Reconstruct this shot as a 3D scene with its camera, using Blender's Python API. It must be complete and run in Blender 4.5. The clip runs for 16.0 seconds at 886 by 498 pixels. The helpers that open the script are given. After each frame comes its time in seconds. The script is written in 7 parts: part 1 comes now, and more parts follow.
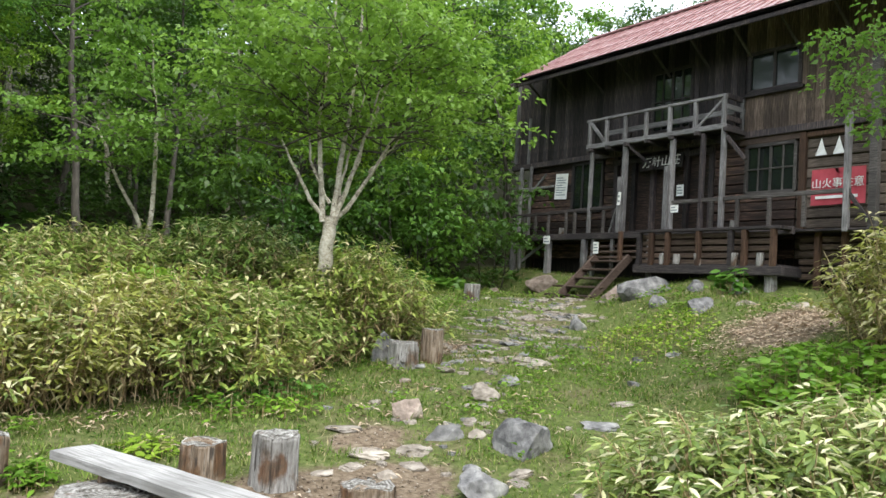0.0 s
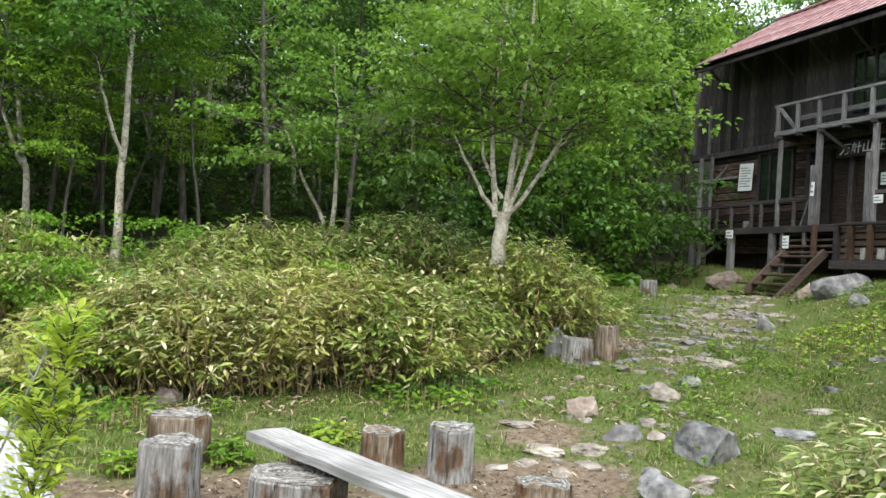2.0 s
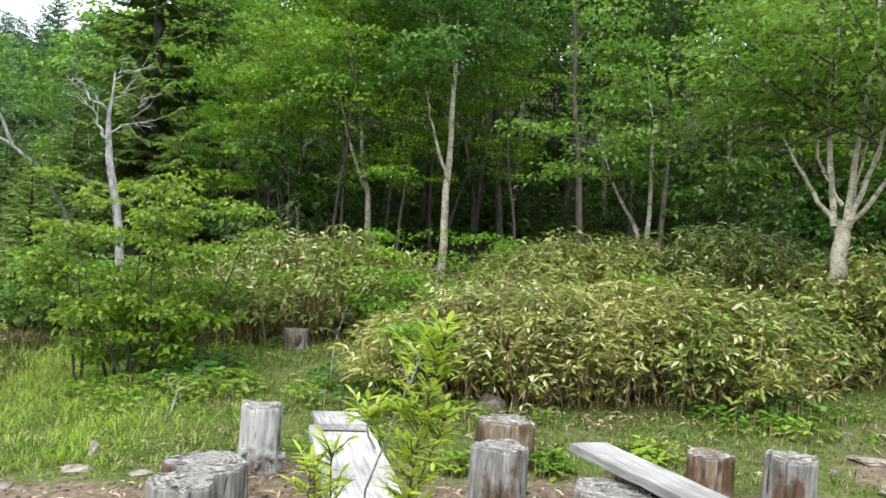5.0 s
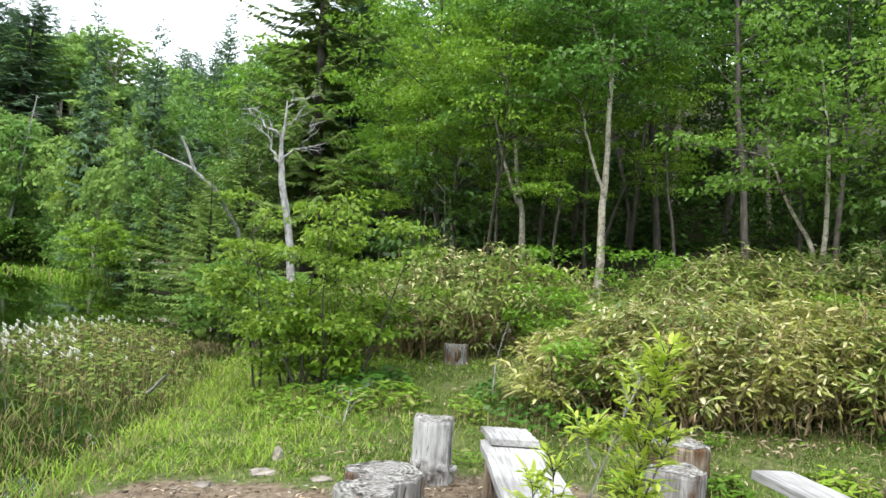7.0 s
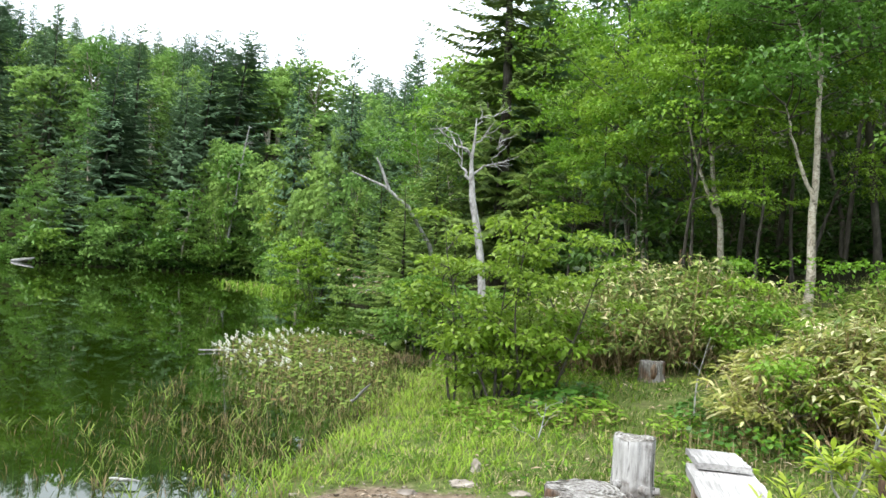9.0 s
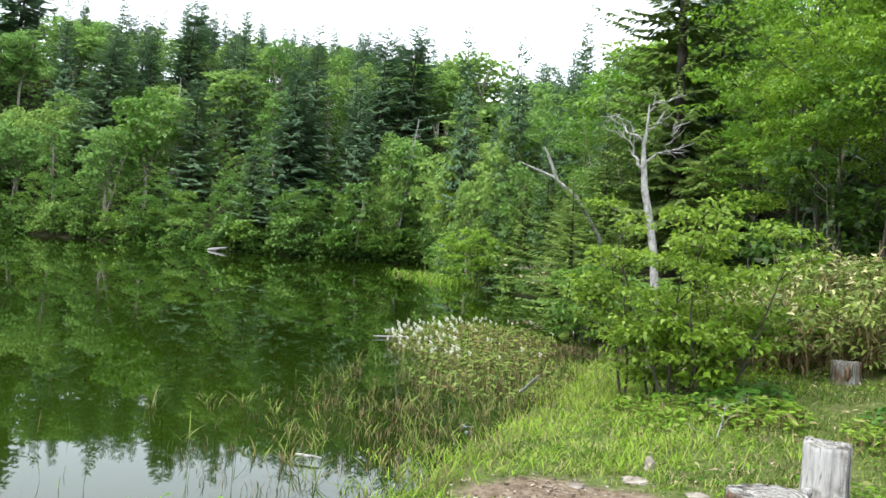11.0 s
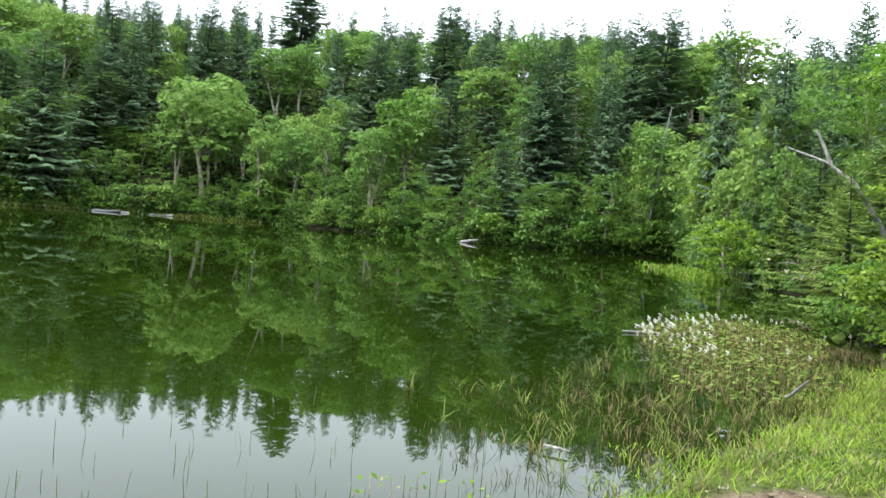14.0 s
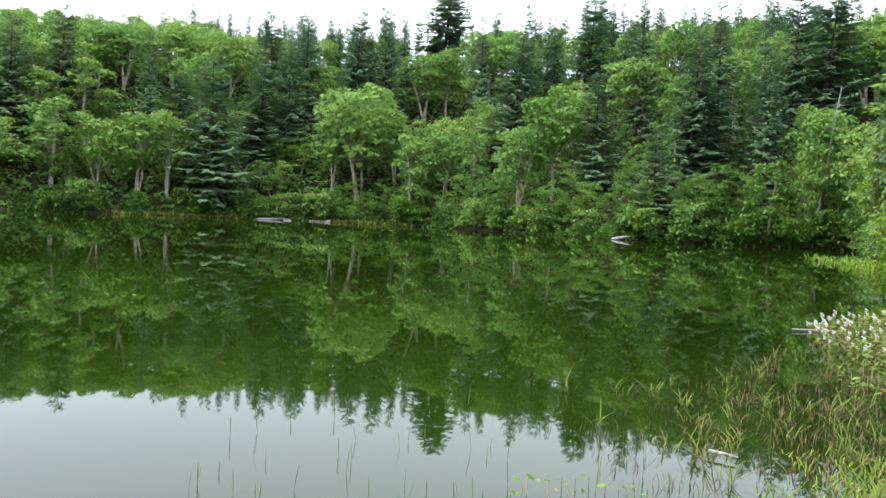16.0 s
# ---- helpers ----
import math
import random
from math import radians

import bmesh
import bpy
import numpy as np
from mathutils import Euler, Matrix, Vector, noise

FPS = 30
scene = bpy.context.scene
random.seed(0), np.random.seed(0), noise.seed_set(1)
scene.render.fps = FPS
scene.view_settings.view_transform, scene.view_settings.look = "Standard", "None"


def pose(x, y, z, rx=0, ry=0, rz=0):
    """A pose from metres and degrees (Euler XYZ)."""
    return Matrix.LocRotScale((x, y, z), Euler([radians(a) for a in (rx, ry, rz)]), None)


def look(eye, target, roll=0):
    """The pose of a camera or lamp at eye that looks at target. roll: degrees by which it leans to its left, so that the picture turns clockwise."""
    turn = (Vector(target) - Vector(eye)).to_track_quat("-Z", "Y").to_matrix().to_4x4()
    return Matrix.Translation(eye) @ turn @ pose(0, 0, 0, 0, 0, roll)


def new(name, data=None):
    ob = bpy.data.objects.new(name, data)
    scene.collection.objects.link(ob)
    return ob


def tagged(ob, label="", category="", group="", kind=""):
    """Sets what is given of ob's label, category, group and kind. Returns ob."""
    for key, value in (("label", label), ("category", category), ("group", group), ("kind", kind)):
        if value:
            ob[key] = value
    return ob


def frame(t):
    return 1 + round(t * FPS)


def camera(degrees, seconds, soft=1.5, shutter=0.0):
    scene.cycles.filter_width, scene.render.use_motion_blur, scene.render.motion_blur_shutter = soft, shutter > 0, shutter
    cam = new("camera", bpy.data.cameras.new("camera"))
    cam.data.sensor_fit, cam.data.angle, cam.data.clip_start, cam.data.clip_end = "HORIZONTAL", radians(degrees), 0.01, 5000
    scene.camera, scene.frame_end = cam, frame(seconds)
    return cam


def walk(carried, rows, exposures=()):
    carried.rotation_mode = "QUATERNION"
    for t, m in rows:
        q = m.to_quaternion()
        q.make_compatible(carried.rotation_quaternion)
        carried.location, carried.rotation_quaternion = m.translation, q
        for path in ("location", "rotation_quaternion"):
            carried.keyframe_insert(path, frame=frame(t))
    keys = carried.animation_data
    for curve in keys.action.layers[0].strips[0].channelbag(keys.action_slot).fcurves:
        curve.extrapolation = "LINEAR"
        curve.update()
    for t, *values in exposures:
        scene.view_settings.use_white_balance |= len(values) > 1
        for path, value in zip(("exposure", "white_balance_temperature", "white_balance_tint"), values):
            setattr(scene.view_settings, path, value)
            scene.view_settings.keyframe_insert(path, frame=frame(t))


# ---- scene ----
cam = camera(59.4, 16.0, 1.55)
PATH = [
    (0, 0, 0, 1.6, 93.11, -3.68, -34.85),
    (0.5, -0.009, 0.007, 1.601, 92.88, -3.75, -32.06),
    (1, -0.008, 0.024, 1.592, 92.58, -3.59, -28.93),
    (1.5, -0.007, 0.051, 1.589, 92.29, -4.01, -25.82),
    (2, 0.005, 0.069, 1.584, 91.98, -4.07, -22.31),
    (2.5, 0.03, 0.079, 1.594, 91.65, -4.42, -18.77),
    (3, 0.039, 0.105, 1.599, 91.48, -4.81, -14.06),
    (3.5, 0.034, 0.124, 1.596, 91.23, -4.61, -10.18),
    (4, 0.003, 0.125, 1.592, 91.21, -4.12, -6.89),
    (4.5, -0.05, 0.123, 1.589, 91.2, -4.77, -3.47),
    (4.7, -0.067, 0.113, 1.587, 91.2, -4.63, -1.98),
    (7, -0.259, 0.025, 1.582, 91.6, -4.52, 10.87),
    (7.5, -0.29, 0.008, 1.587, 91.22, -4.33, 13.8),
    (8, -0.305, 0.011, 1.592, 91.14, -3.96, 17.91),
    (8.5, -0.32, 0.006, 1.596, 91.54, -3.98, 21.42),
    (9, -0.332, -0, 1.588, 91.56, -4.17, 24.52),
    (9.5, -0.345, -0.007, 1.591, 90.97, -4.14, 28.1),
    (9.7, -0.351, -0.008, 1.59, 90.69, -4.4, 29.22),
    (11.8, -0.377, -0.003, 1.588, 89.69, -4.28, 41.48),
    (12, -0.381, -0.001, 1.587, 89.55, -4.37, 42.63),
    (12.5, -0.389, 0.003, 1.587, 89.03, -4.34, 45.68),
    (13, -0.379, 0, 1.587, 88.52, -4.38, 48.53),
    (13.5, -0.389, 0.003, 1.587, 88.22, -4.2, 51.38),
    (14, -0.401, 0.006, 1.587, 87.96, -4.37, 54.92),
    (14.5, -0.407, 0.008, 1.587, 87.64, -4.49, 58.35),
    (15, -0.409, 0.009, 1.587, 87.41, -3.47, 61.13),
    (15.5, -0.417, 0.011, 1.587, 87.31, -2.82, 63.26),
    (16, -0.437, 0.017, 1.586, 87.28, -2.45, 65.86),
]
walk(cam, [(t, pose(x, y, z, rx, ry, rz)) for t, x, y, z, rx, ry, rz in PATH], [(0, 1.36), (4.5, 1.33), (7, 1.4), (8.5, 1.49), (16, 1.5)])

# ---- world and sun: bright overcast ----
world = bpy.data.worlds.new("overcast_sky")
scene.world = world
world.use_nodes = True
wn, wl = world.node_tree.nodes, world.node_tree.links
wn.clear()
w_out = wn.new("ShaderNodeOutputWorld")
w_sky = wn.new("ShaderNodeTexSky")
w_sky.sky_type = "NISHITA"
w_sky.sun_disc = False
w_sky.sun_elevation, w_sky.sun_rotation = radians(58), radians(200)
w_sky.dust_density, w_sky.air_density = 3.0, 1.0
w_bg = wn.new("ShaderNodeBackground")
w_bg.inputs["Strength"].default_value = 0.06
w_cloud = wn.new("ShaderNodeBackground")
w_cloud.inputs["Color"].default_value = (0.82, 0.9, 1.0, 1)
w_cloud.inputs["Strength"].default_value = 1.1
w_mix = wn.new("ShaderNodeMixShader")
w_mix.inputs[0].default_value = 0.85
wl.new(w_sky.outputs[0], w_bg.inputs["Color"])
wl.new(w_bg.outputs[0], w_mix.inputs[1])
wl.new(w_cloud.outputs[0], w_mix.inputs[2])
wl.new(w_mix.outputs[0], w_out.inputs["Surface"])
sun = new("sun", bpy.data.lights.new("sun", "SUN"))
sun.data.energy, sun.data.angle, sun.data.color = 1.5, radians(42), (1.0, 0.96, 0.9)
sun.matrix_world = look((-12, -34, 58), (0, 0, 0))

# ---- small tools ----
def part(name, me, material, parent=None, label="", at=None):
    """A mesh, from mesh data or a bmesh, as one object under its thing or part."""
    if isinstance(me, bmesh.types.BMesh):
        bm, me = me, bpy.data.meshes.new(name)
        bm.to_mesh(me)
        bm.free()
    if material and not me.materials:
        me.materials.append(material)
    ob = new(name, me)
    if material and me.materials[0] != material:
        ob.material_slots[0].link = "OBJECT"
        ob.material_slots[0].material = material
    if parent:
        ob.parent = parent
    if at is not None:
        ob.matrix_basis = at
    if label:
        tagged(ob, label)
    return ob


def thing(name, at, label, category, group="", kind=""):
    """An empty at the thing's base."""
    ob = new(name)
    ob.empty_display_size = 0.2
    ob.matrix_basis = at
    return tagged(ob, label, category, group, kind)


def np_mesh(name, verts, quads=None, tris=None, smooth=False):
    verts = np.asarray(verts, dtype=np.float32)
    me = bpy.data.meshes.new(name)
    me.vertices.add(len(verts))
    me.vertices.foreach_set("co", verts.ravel())
    nq = 0 if quads is None else len(quads)
    nt = 0 if tris is None else len(tris)
    loops = np.concatenate([np.asarray(a, dtype=np.int32).ravel() for a in (quads, tris) if a is not None and len(a)])
    starts = np.concatenate([np.arange(nq) * 4, nq * 4 + np.arange(nt) * 3]).astype(np.int32)
    me.loops.add(len(loops))
    me.loops.foreach_set("vertex_index", loops)
    me.polygons.add(nq + nt)
    me.polygons.foreach_set("loop_start", starts)
    if smooth:
        me.polygons.foreach_set("use_smooth", np.ones(nq + nt, dtype=bool))
    me.update(calc_edges=True)
    return me


def unit(v):
    return v / np.maximum(np.linalg.norm(v, axis=-1, keepdims=True), 1e-9)


class Tubes:
    """Tapered tubes along lines of points, gathered for one mesh."""

    def __init__(self, sides=6):
        self.v, self.q, self.n, self.sides = [], [], 0, sides

    def add(self, pts, radii, sides=None):
        k = sides or self.sides
        pts, radii = np.asarray(pts, float), np.asarray(radii, float)
        d = unit(np.gradient(pts, axis=0))
        ref = np.where(np.abs(d[:, 2:3]) > 0.9, np.array([[1.0, 0, 0]]), np.array([[0, 0, 1.0]]))
        a = unit(np.cross(d, ref))
        b = np.cross(d, a)
        ang = np.linspace(0, 2 * math.pi, k, endpoint=False)
        ring = pts[:, None] + radii[:, None, None] * (a[:, None] * np.cos(ang)[None, :, None] + b[:, None] * np.sin(ang)[None, :, None])
        self.v.append(ring.reshape(-1, 3))
        m = len(pts)
        i, j = np.meshgrid(np.arange(m - 1), np.arange(k), indexing="ij")
        j2 = (j + 1) % k
        self.q.append(self.n + np.stack([i * k + j, i * k + j2, (i + 1) * k + j2, (i + 1) * k + j], -1).reshape(-1, 4))
        self.n += m * k

    def mesh(self, name):
        return np_mesh(name, np.concatenate(self.v), np.concatenate(self.q), smooth=True)


def leaf_mesh(name, pos, way, up, length, width, fold=0.25, droop=0.15):
    """Small diamond leaves: two triangles each, folded on the midrib."""
    n = len(pos)
    side = unit(np.cross(way, up))
    nrm = np.cross(side, way)
    L, W = np.broadcast_to(length, n)[:, None], np.broadcast_to(width, n)[:, None]
    mid = pos + way * L * 0.42
    v = np.stack([pos, mid + side * W * 0.5 + nrm * W * fold, pos + way * L - nrm * L * droop, mid - side * W * 0.5 + nrm * W * fold], 1).reshape(-1, 3)
    return np_mesh(name, v, np.arange(n * 4).reshape(-1, 4))


def blade_mesh(name, pos, way, up, length, width, droop=0.4):
    """Long leaves bent along their length: five triangles each."""
    n = len(pos)
    side = unit(np.cross(way, up))
    nrm = np.cross(side, way)
    L, W = np.broadcast_to(length, n)[:, None], np.broadcast_to(width, n)[:, None]
    rows = []
    for t, w, dz in ((0.0, 0.25, 0.0), (0.35, 1.0, 0.12), (0.72, 0.75, 0.5)):
        c = pos + way * L * t - nrm * L * droop * dz
        rows += [c + side * W * w * 0.5, c - side * W * w * 0.5]
    rows.append(pos + way * L * 0.97 - nrm * L * droop)
    v = np.stack(rows, 1).reshape(-1, 3)
    o = np.arange(n)[:, None] * 7
    q = np.concatenate([o + np.array([[0, 1, 3, 2]]), o + np.array([[2, 3, 5, 4]])])
    return np_mesh(name, v, q, o + np.array([[4, 5, 6]]))


def box(bm, c, s, rot=None, bevel=0.0):
    m = Matrix.Translation(c) @ (rot.to_4x4() if rot else Matrix()) @ Matrix.Diagonal((*s, 1))
    made = bmesh.ops.create_cube(bm, size=1.0, matrix=m)
    if bevel:
        edges = list({e for v in made["verts"] for e in v.link_edges})
        bmesh.ops.bevel(bm, geom=edges, offset=bevel, segments=1, affect="EDGES", clamp_overlap=True)


def bar(p, q, w, h, bevel=0.008):
    """A squared timber from p to q, w across and h high."""
    p, q = Vector(p), Vector(q)
    d = q - p
    rot = d.to_track_quat("Y", "Z").to_matrix()
    bm = bmesh.new()
    box(bm, (p + q) / 2, (w, d.length, h), rot, bevel)
    return bm


def smooth01(a, b, x):
    t = np.clip((x - a) / (b - a), 0, 1)
    return t * t * (3 - 2 * t)

# ---- materials ----
class Mat:
    """A node material with short ways to lay noise, ramps and bump."""

    def __init__(self, name):
        self.m = bpy.data.materials.new(name)
        self.m.use_nodes = True
        self.n, self.l = self.m.node_tree.nodes, self.m.node_tree.links
        self.b = self.n["Principled BSDF"]
        self.out = self.n["Material Output"]
        self.co = self.n.new("ShaderNodeTexCoord").outputs["Object"]

    def noise(self, scale, detail=4, stretch=(1, 1, 1), rough=0.55, distort=0.0):
        mp, nz = self.n.new("ShaderNodeMapping"), self.n.new("ShaderNodeTexNoise")
        mp.inputs["Scale"].default_value = stretch
        nz.inputs["Scale"].default_value, nz.inputs["Detail"].default_value = scale, detail
        nz.inputs["Roughness"].default_value, nz.inputs["Distortion"].default_value = rough, distort
        self.l.new(self.co, mp.inputs[0])
        self.l.new(mp.outputs[0], nz.inputs["Vector"])
        return nz.outputs["Fac"]

    def ramp(self, fac, stops):
        r = self.n.new("ShaderNodeValToRGB")
        while len(r.color_ramp.elements) < len(stops):
            r.color_ramp.elements.new(0.5)
        for e, (p, c) in zip(r.color_ramp.elements, stops):
            e.position, e.color = p, (*c, 1) if len(c) == 3 else c
        self.l.new(fac, r.inputs[0])
        return r.outputs[0]

    def mix(self, fac, a, b, blend="MIX"):
        x = self.n.new("ShaderNodeMix")
        x.data_type, x.blend_type = "RGBA", blend
        for sock, v in ((x.inputs[0], fac), (x.inputs[6], a), (x.inputs[7], b)):
            if isinstance(v, (int, float)):
                sock.default_value = v
            elif isinstance(v, tuple):
                sock.default_value = (*v, 1)
            else:
                self.l.new(v, sock)
        return x.outputs[2]

    def island(self):
        return self.n.new("ShaderNodeNewGeometry").outputs["Random Per Island"]

    def each(self):
        return self.n.new("ShaderNodeObjectInfo").outputs["Random"]

    def color(self, c):
        if isinstance(c, tuple):
            self.b.inputs["Base Color"].default_value = (*c, 1)
        else:
            self.l.new(c, self.b.inputs["Base Color"])
        return self

    def rough(self, r, spec=0.5):
        self.b.inputs["Specular IOR Level"].default_value = spec
        if isinstance(r, (int, float)):
            self.b.inputs["Roughness"].default_value = r
        else:
            self.l.new(r, self.b.inputs["Roughness"])
        return self

    def bump(self, fac, strength=0.4, dist=0.01):
        bp = self.n.new("ShaderNodeBump")
        bp.inputs["Strength"].default_value, bp.inputs["Distance"].default_value = strength, dist
        self.l.new(fac, bp.inputs["Height"])
        self.l.new(bp.outputs[0], self.b.inputs["Normal"])
        return self

    def thin(self, c, share=0.35):
        """Lets light through, as leaves do."""
        t, x = self.n.new("ShaderNodeBsdfTranslucent"), self.n.new("ShaderNodeMixShader")
        self.l.new(c, t.inputs["Color"])
        x.inputs[0].default_value = share
        self.l.new(self.b.outputs[0], x.inputs[1])
        self.l.new(t.outputs[0], x.inputs[2])
        self.l.new(x.outputs[0], self.out.inputs["Surface"])
        return self


def leaf_mat(name, dark, mid, light, odd=None, odd_share=0.0, share=0.35, gloss=0.45, even=0.0):
    m = Mat(name)
    dark = tuple(a + (b - a) * even for a, b in zip(dark, mid))
    light = tuple(a + (b - a) * even * 0.7 for a, b in zip(light, mid))
    stops = [(0.0, dark), (0.45, mid), (1.0 if not odd else 1.0 - odd_share - 0.02, light)]
    if odd:
        stops += [(1.0 - odd_share, odd)]
    c = m.ramp(m.island(), stops)
    c = m.mix(m.ramp(m.noise(0.9, 2), [(0.35, (0, 0, 0)), (0.7, (1, 1, 1))]), c, m.mix(0.5, c, light))
    hue = m.n.new("ShaderNodeHueSaturation")
    mr = m.n.new("ShaderNodeMapRange")
    mr.inputs["To Min"].default_value, mr.inputs["To Max"].default_value = 0.83, 1.17
    m.l.new(m.each(), mr.inputs["Value"])
    m.l.new(mr.outputs[0], hue.inputs["Value"])
    tint = m.n.new("ShaderNodeMapRange")
    tint.inputs["To Min"].default_value, tint.inputs["To Max"].default_value = 0.515, 0.488
    m.l.new(m.each(), tint.inputs["Value"])
    m.l.new(tint.outputs[0], hue.inputs["Hue"])
    m.l.new(c, hue.inputs["Color"])
    c = hue.outputs[0]
    m.color(c).rough(0.42 if gloss > 0.3 else 0.65, gloss).thin(c, share)
    return m.m


def wood_mat(name, dark, mid, light, stretch, scale=9.0, rough=0.8, per_piece=0.25):
    m = Mat(name)
    g = m.noise(scale, 6, stretch, 0.65, 0.3)
    c = m.ramp(g, [(0.28, dark), (0.5, mid), (0.75, light)])
    c = m.mix(m.ramp(m.noise(1.3, 3), [(0.4, (0, 0, 0)), (0.7, (0.7, 0.7, 0.7))]), c, dark)
    hue = m.n.new("ShaderNodeHueSaturation")
    mr = m.n.new("ShaderNodeMapRange")
    mr.inputs["To Min"].default_value, mr.inputs["To Max"].default_value = 1 - per_piece, 1 + per_piece
    m.l.new(m.each(), mr.inputs["Value"])
    m.l.new(mr.outputs[0], hue.inputs["Value"])
    m.l.new(c, hue.inputs["Color"])
    return m.color(hue.outputs[0]).rough(rough, 0.25).bump(g, 0.5, 0.01).m


VERT, ALONG_Y, ALONG_X = (6, 6, 0.5), (6, 0.5, 6), (0.5, 6, 6)
M_LEAF_BIRCH = leaf_mat("birch_leaf", (0.063, 0.135, 0.018), (0.13, 0.25, 0.031), (0.225, 0.38, 0.058), share=0.45, even=0.4)
# the shade inside the wood is put into this darker leaf colour
M_LEAF_WOOD = leaf_mat("shaded_wood_leaf", (0.016, 0.044, 0.008), (0.043, 0.103, 0.014), (0.1, 0.2, 0.028), share=0.4, even=0.4)
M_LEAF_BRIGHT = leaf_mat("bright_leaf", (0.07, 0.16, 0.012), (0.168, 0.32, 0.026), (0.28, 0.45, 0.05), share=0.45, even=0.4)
M_LEAF_MAPLE = leaf_mat("maple_leaf", (0.06, 0.13, 0.018), (0.12, 0.245, 0.032), (0.21, 0.36, 0.06), share=0.42, even=0.3)
M_LEAF_SHRUB = leaf_mat("shrub_leaf", (0.075, 0.14, 0.013), (0.175, 0.29, 0.025), (0.33, 0.45, 0.06), share=0.48, even=0.2)
# distance haze is put into the next two colours: paler leaf, paler needle
M_LEAF_FAR = leaf_mat("hazy_far_leaf", (0.09, 0.165, 0.042), (0.16, 0.285, 0.064), (0.26, 0.415, 0.1), share=0.42, gloss=0.2, even=0.3)
M_NEEDLE_HAZY = leaf_mat("needle", (0.09, 0.158, 0.08), (0.125, 0.208, 0.106), (0.165, 0.26, 0.138), share=0.22, gloss=0.2)
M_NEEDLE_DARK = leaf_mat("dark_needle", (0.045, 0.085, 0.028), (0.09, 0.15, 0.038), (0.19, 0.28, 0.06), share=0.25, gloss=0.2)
M_NEEDLE_FRESH = leaf_mat("fresh_needle", (0.06, 0.115, 0.03), (0.13, 0.22, 0.045), (0.24, 0.35, 0.075), share=0.3, gloss=0.2, even=0.3)
M_SASA = leaf_mat("bamboo_grass_leaf", (0.1, 0.125, 0.015), (0.28, 0.295, 0.043), (0.53, 0.51, 0.13), (0.74, 0.66, 0.38), 0.22, 0.36)
M_SASA_DARK = leaf_mat("shaded_bamboo_grass_leaf", (0.06, 0.12, 0.018), (0.16, 0.24, 0.038), (0.32, 0.39, 0.088), (0.64, 0.58, 0.33), 0.15, 0.3)
M_GRASS = leaf_mat("grass_blade", (0.04, 0.08, 0.011), (0.093, 0.156, 0.021), (0.185, 0.268, 0.047), (0.4, 0.33, 0.19), 0.2, 0.3, gloss=0.15)
M_SEDGE = leaf_mat("sedge_blade", (0.05, 0.09, 0.015), (0.105, 0.16, 0.028), (0.18, 0.25, 0.055), (0.19, 0.135, 0.07), 0.2, 0.3, gloss=0.15)
M_LUSH = leaf_mat("lush_grass_blade", (0.075, 0.15, 0.014), (0.16, 0.285, 0.024), (0.27, 0.41, 0.05), (0.36, 0.31, 0.15), 0.1, 0.35, gloss=0.15)
M_FERN = leaf_mat("fern_leaf", (0.04, 0.1, 0.012), (0.08, 0.175, 0.019), (0.14, 0.265, 0.032), share=0.38, gloss=0.15)
M_HERB = leaf_mat("herb_leaf", (0.035, 0.1, 0.012), (0.07, 0.18, 0.02), (0.13, 0.27, 0.035), share=0.35)
M_BOG = leaf_mat("bogbean_leaf", (0.05, 0.085, 0.014), (0.11, 0.17, 0.026), (0.19, 0.27, 0.05), (0.15, 0.085, 0.04), 0.16, 0.25, gloss=0.15)
M_SASA_PALE = leaf_mat("pale_bamboo_grass_leaf", (0.06, 0.12, 0.018), (0.145, 0.215, 0.04), (0.31, 0.37, 0.1), (0.66, 0.62, 0.4), 0.16, 0.28)
M_SASA_DRY = leaf_mat("dry_bamboo_grass_leaf", (0.12, 0.075, 0.034), (0.29, 0.195, 0.1), (0.56, 0.44, 0.26), share=0.2, gloss=0.15)
M_LITTER = leaf_mat("dry_leaf_litter", (0.24, 0.16, 0.1), (0.44, 0.32, 0.22), (0.6, 0.49, 0.37), share=0.1, gloss=0.15)
M_LITTER_DARK = leaf_mat("dead_sedge", (0.06, 0.04, 0.02), (0.13, 0.09, 0.045), (0.24, 0.18, 0.1), share=0.1, gloss=0.15)
M_SAPLING = leaf_mat("young_leaf", (0.19, 0.29, 0.018), (0.32, 0.44, 0.04), (0.5, 0.6, 0.1), share=0.48)

m = Mat("culm")
M_CULM = m.color(m.ramp(m.island(), [(0, (0.17, 0.11, 0.055)), (0.6, (0.36, 0.26, 0.13)), (1, (0.56, 0.46, 0.28))])).rough(0.6).m

m = Mat("birch_bark")
spots, patchy = m.noise(7, 6, (1.5, 1.5, 2.0), 0.75, 1.2), m.noise(2.6, 5, (1, 1, 0.6), 0.7, 0.5)
pale = m.ramp(spots, [(0.36, (0.0774, 0.0638, 0.0451)), (0.46, (0.361, 0.319, 0.246)), (0.62, (0.568, 0.527, 0.443))])
M_BIRCH = m.color(m.mix(m.ramp(patchy, [(0.42, (0, 0, 0)), (0.66, (0.85, 0.85, 0.85))]), pale, m.ramp(spots, [(0.35, (0.07, 0.062, 0.045)), (0.7, (0.24, 0.22, 0.165))]))).rough(0.75, 0.2).bump(spots, 0.5, 0.01).m
m = Mat("grey_bark")
spots = m.noise(6, 5, (2, 2, 0.7), 0.65)
M_BARK = m.color(m.ramp(spots, [(0.3, (0.035, 0.03, 0.025)), (0.55, (0.088, 0.078, 0.064)), (0.75, (0.17, 0.155, 0.13))])).rough(0.85, 0.2).bump(spots, 0.6, 0.02).m
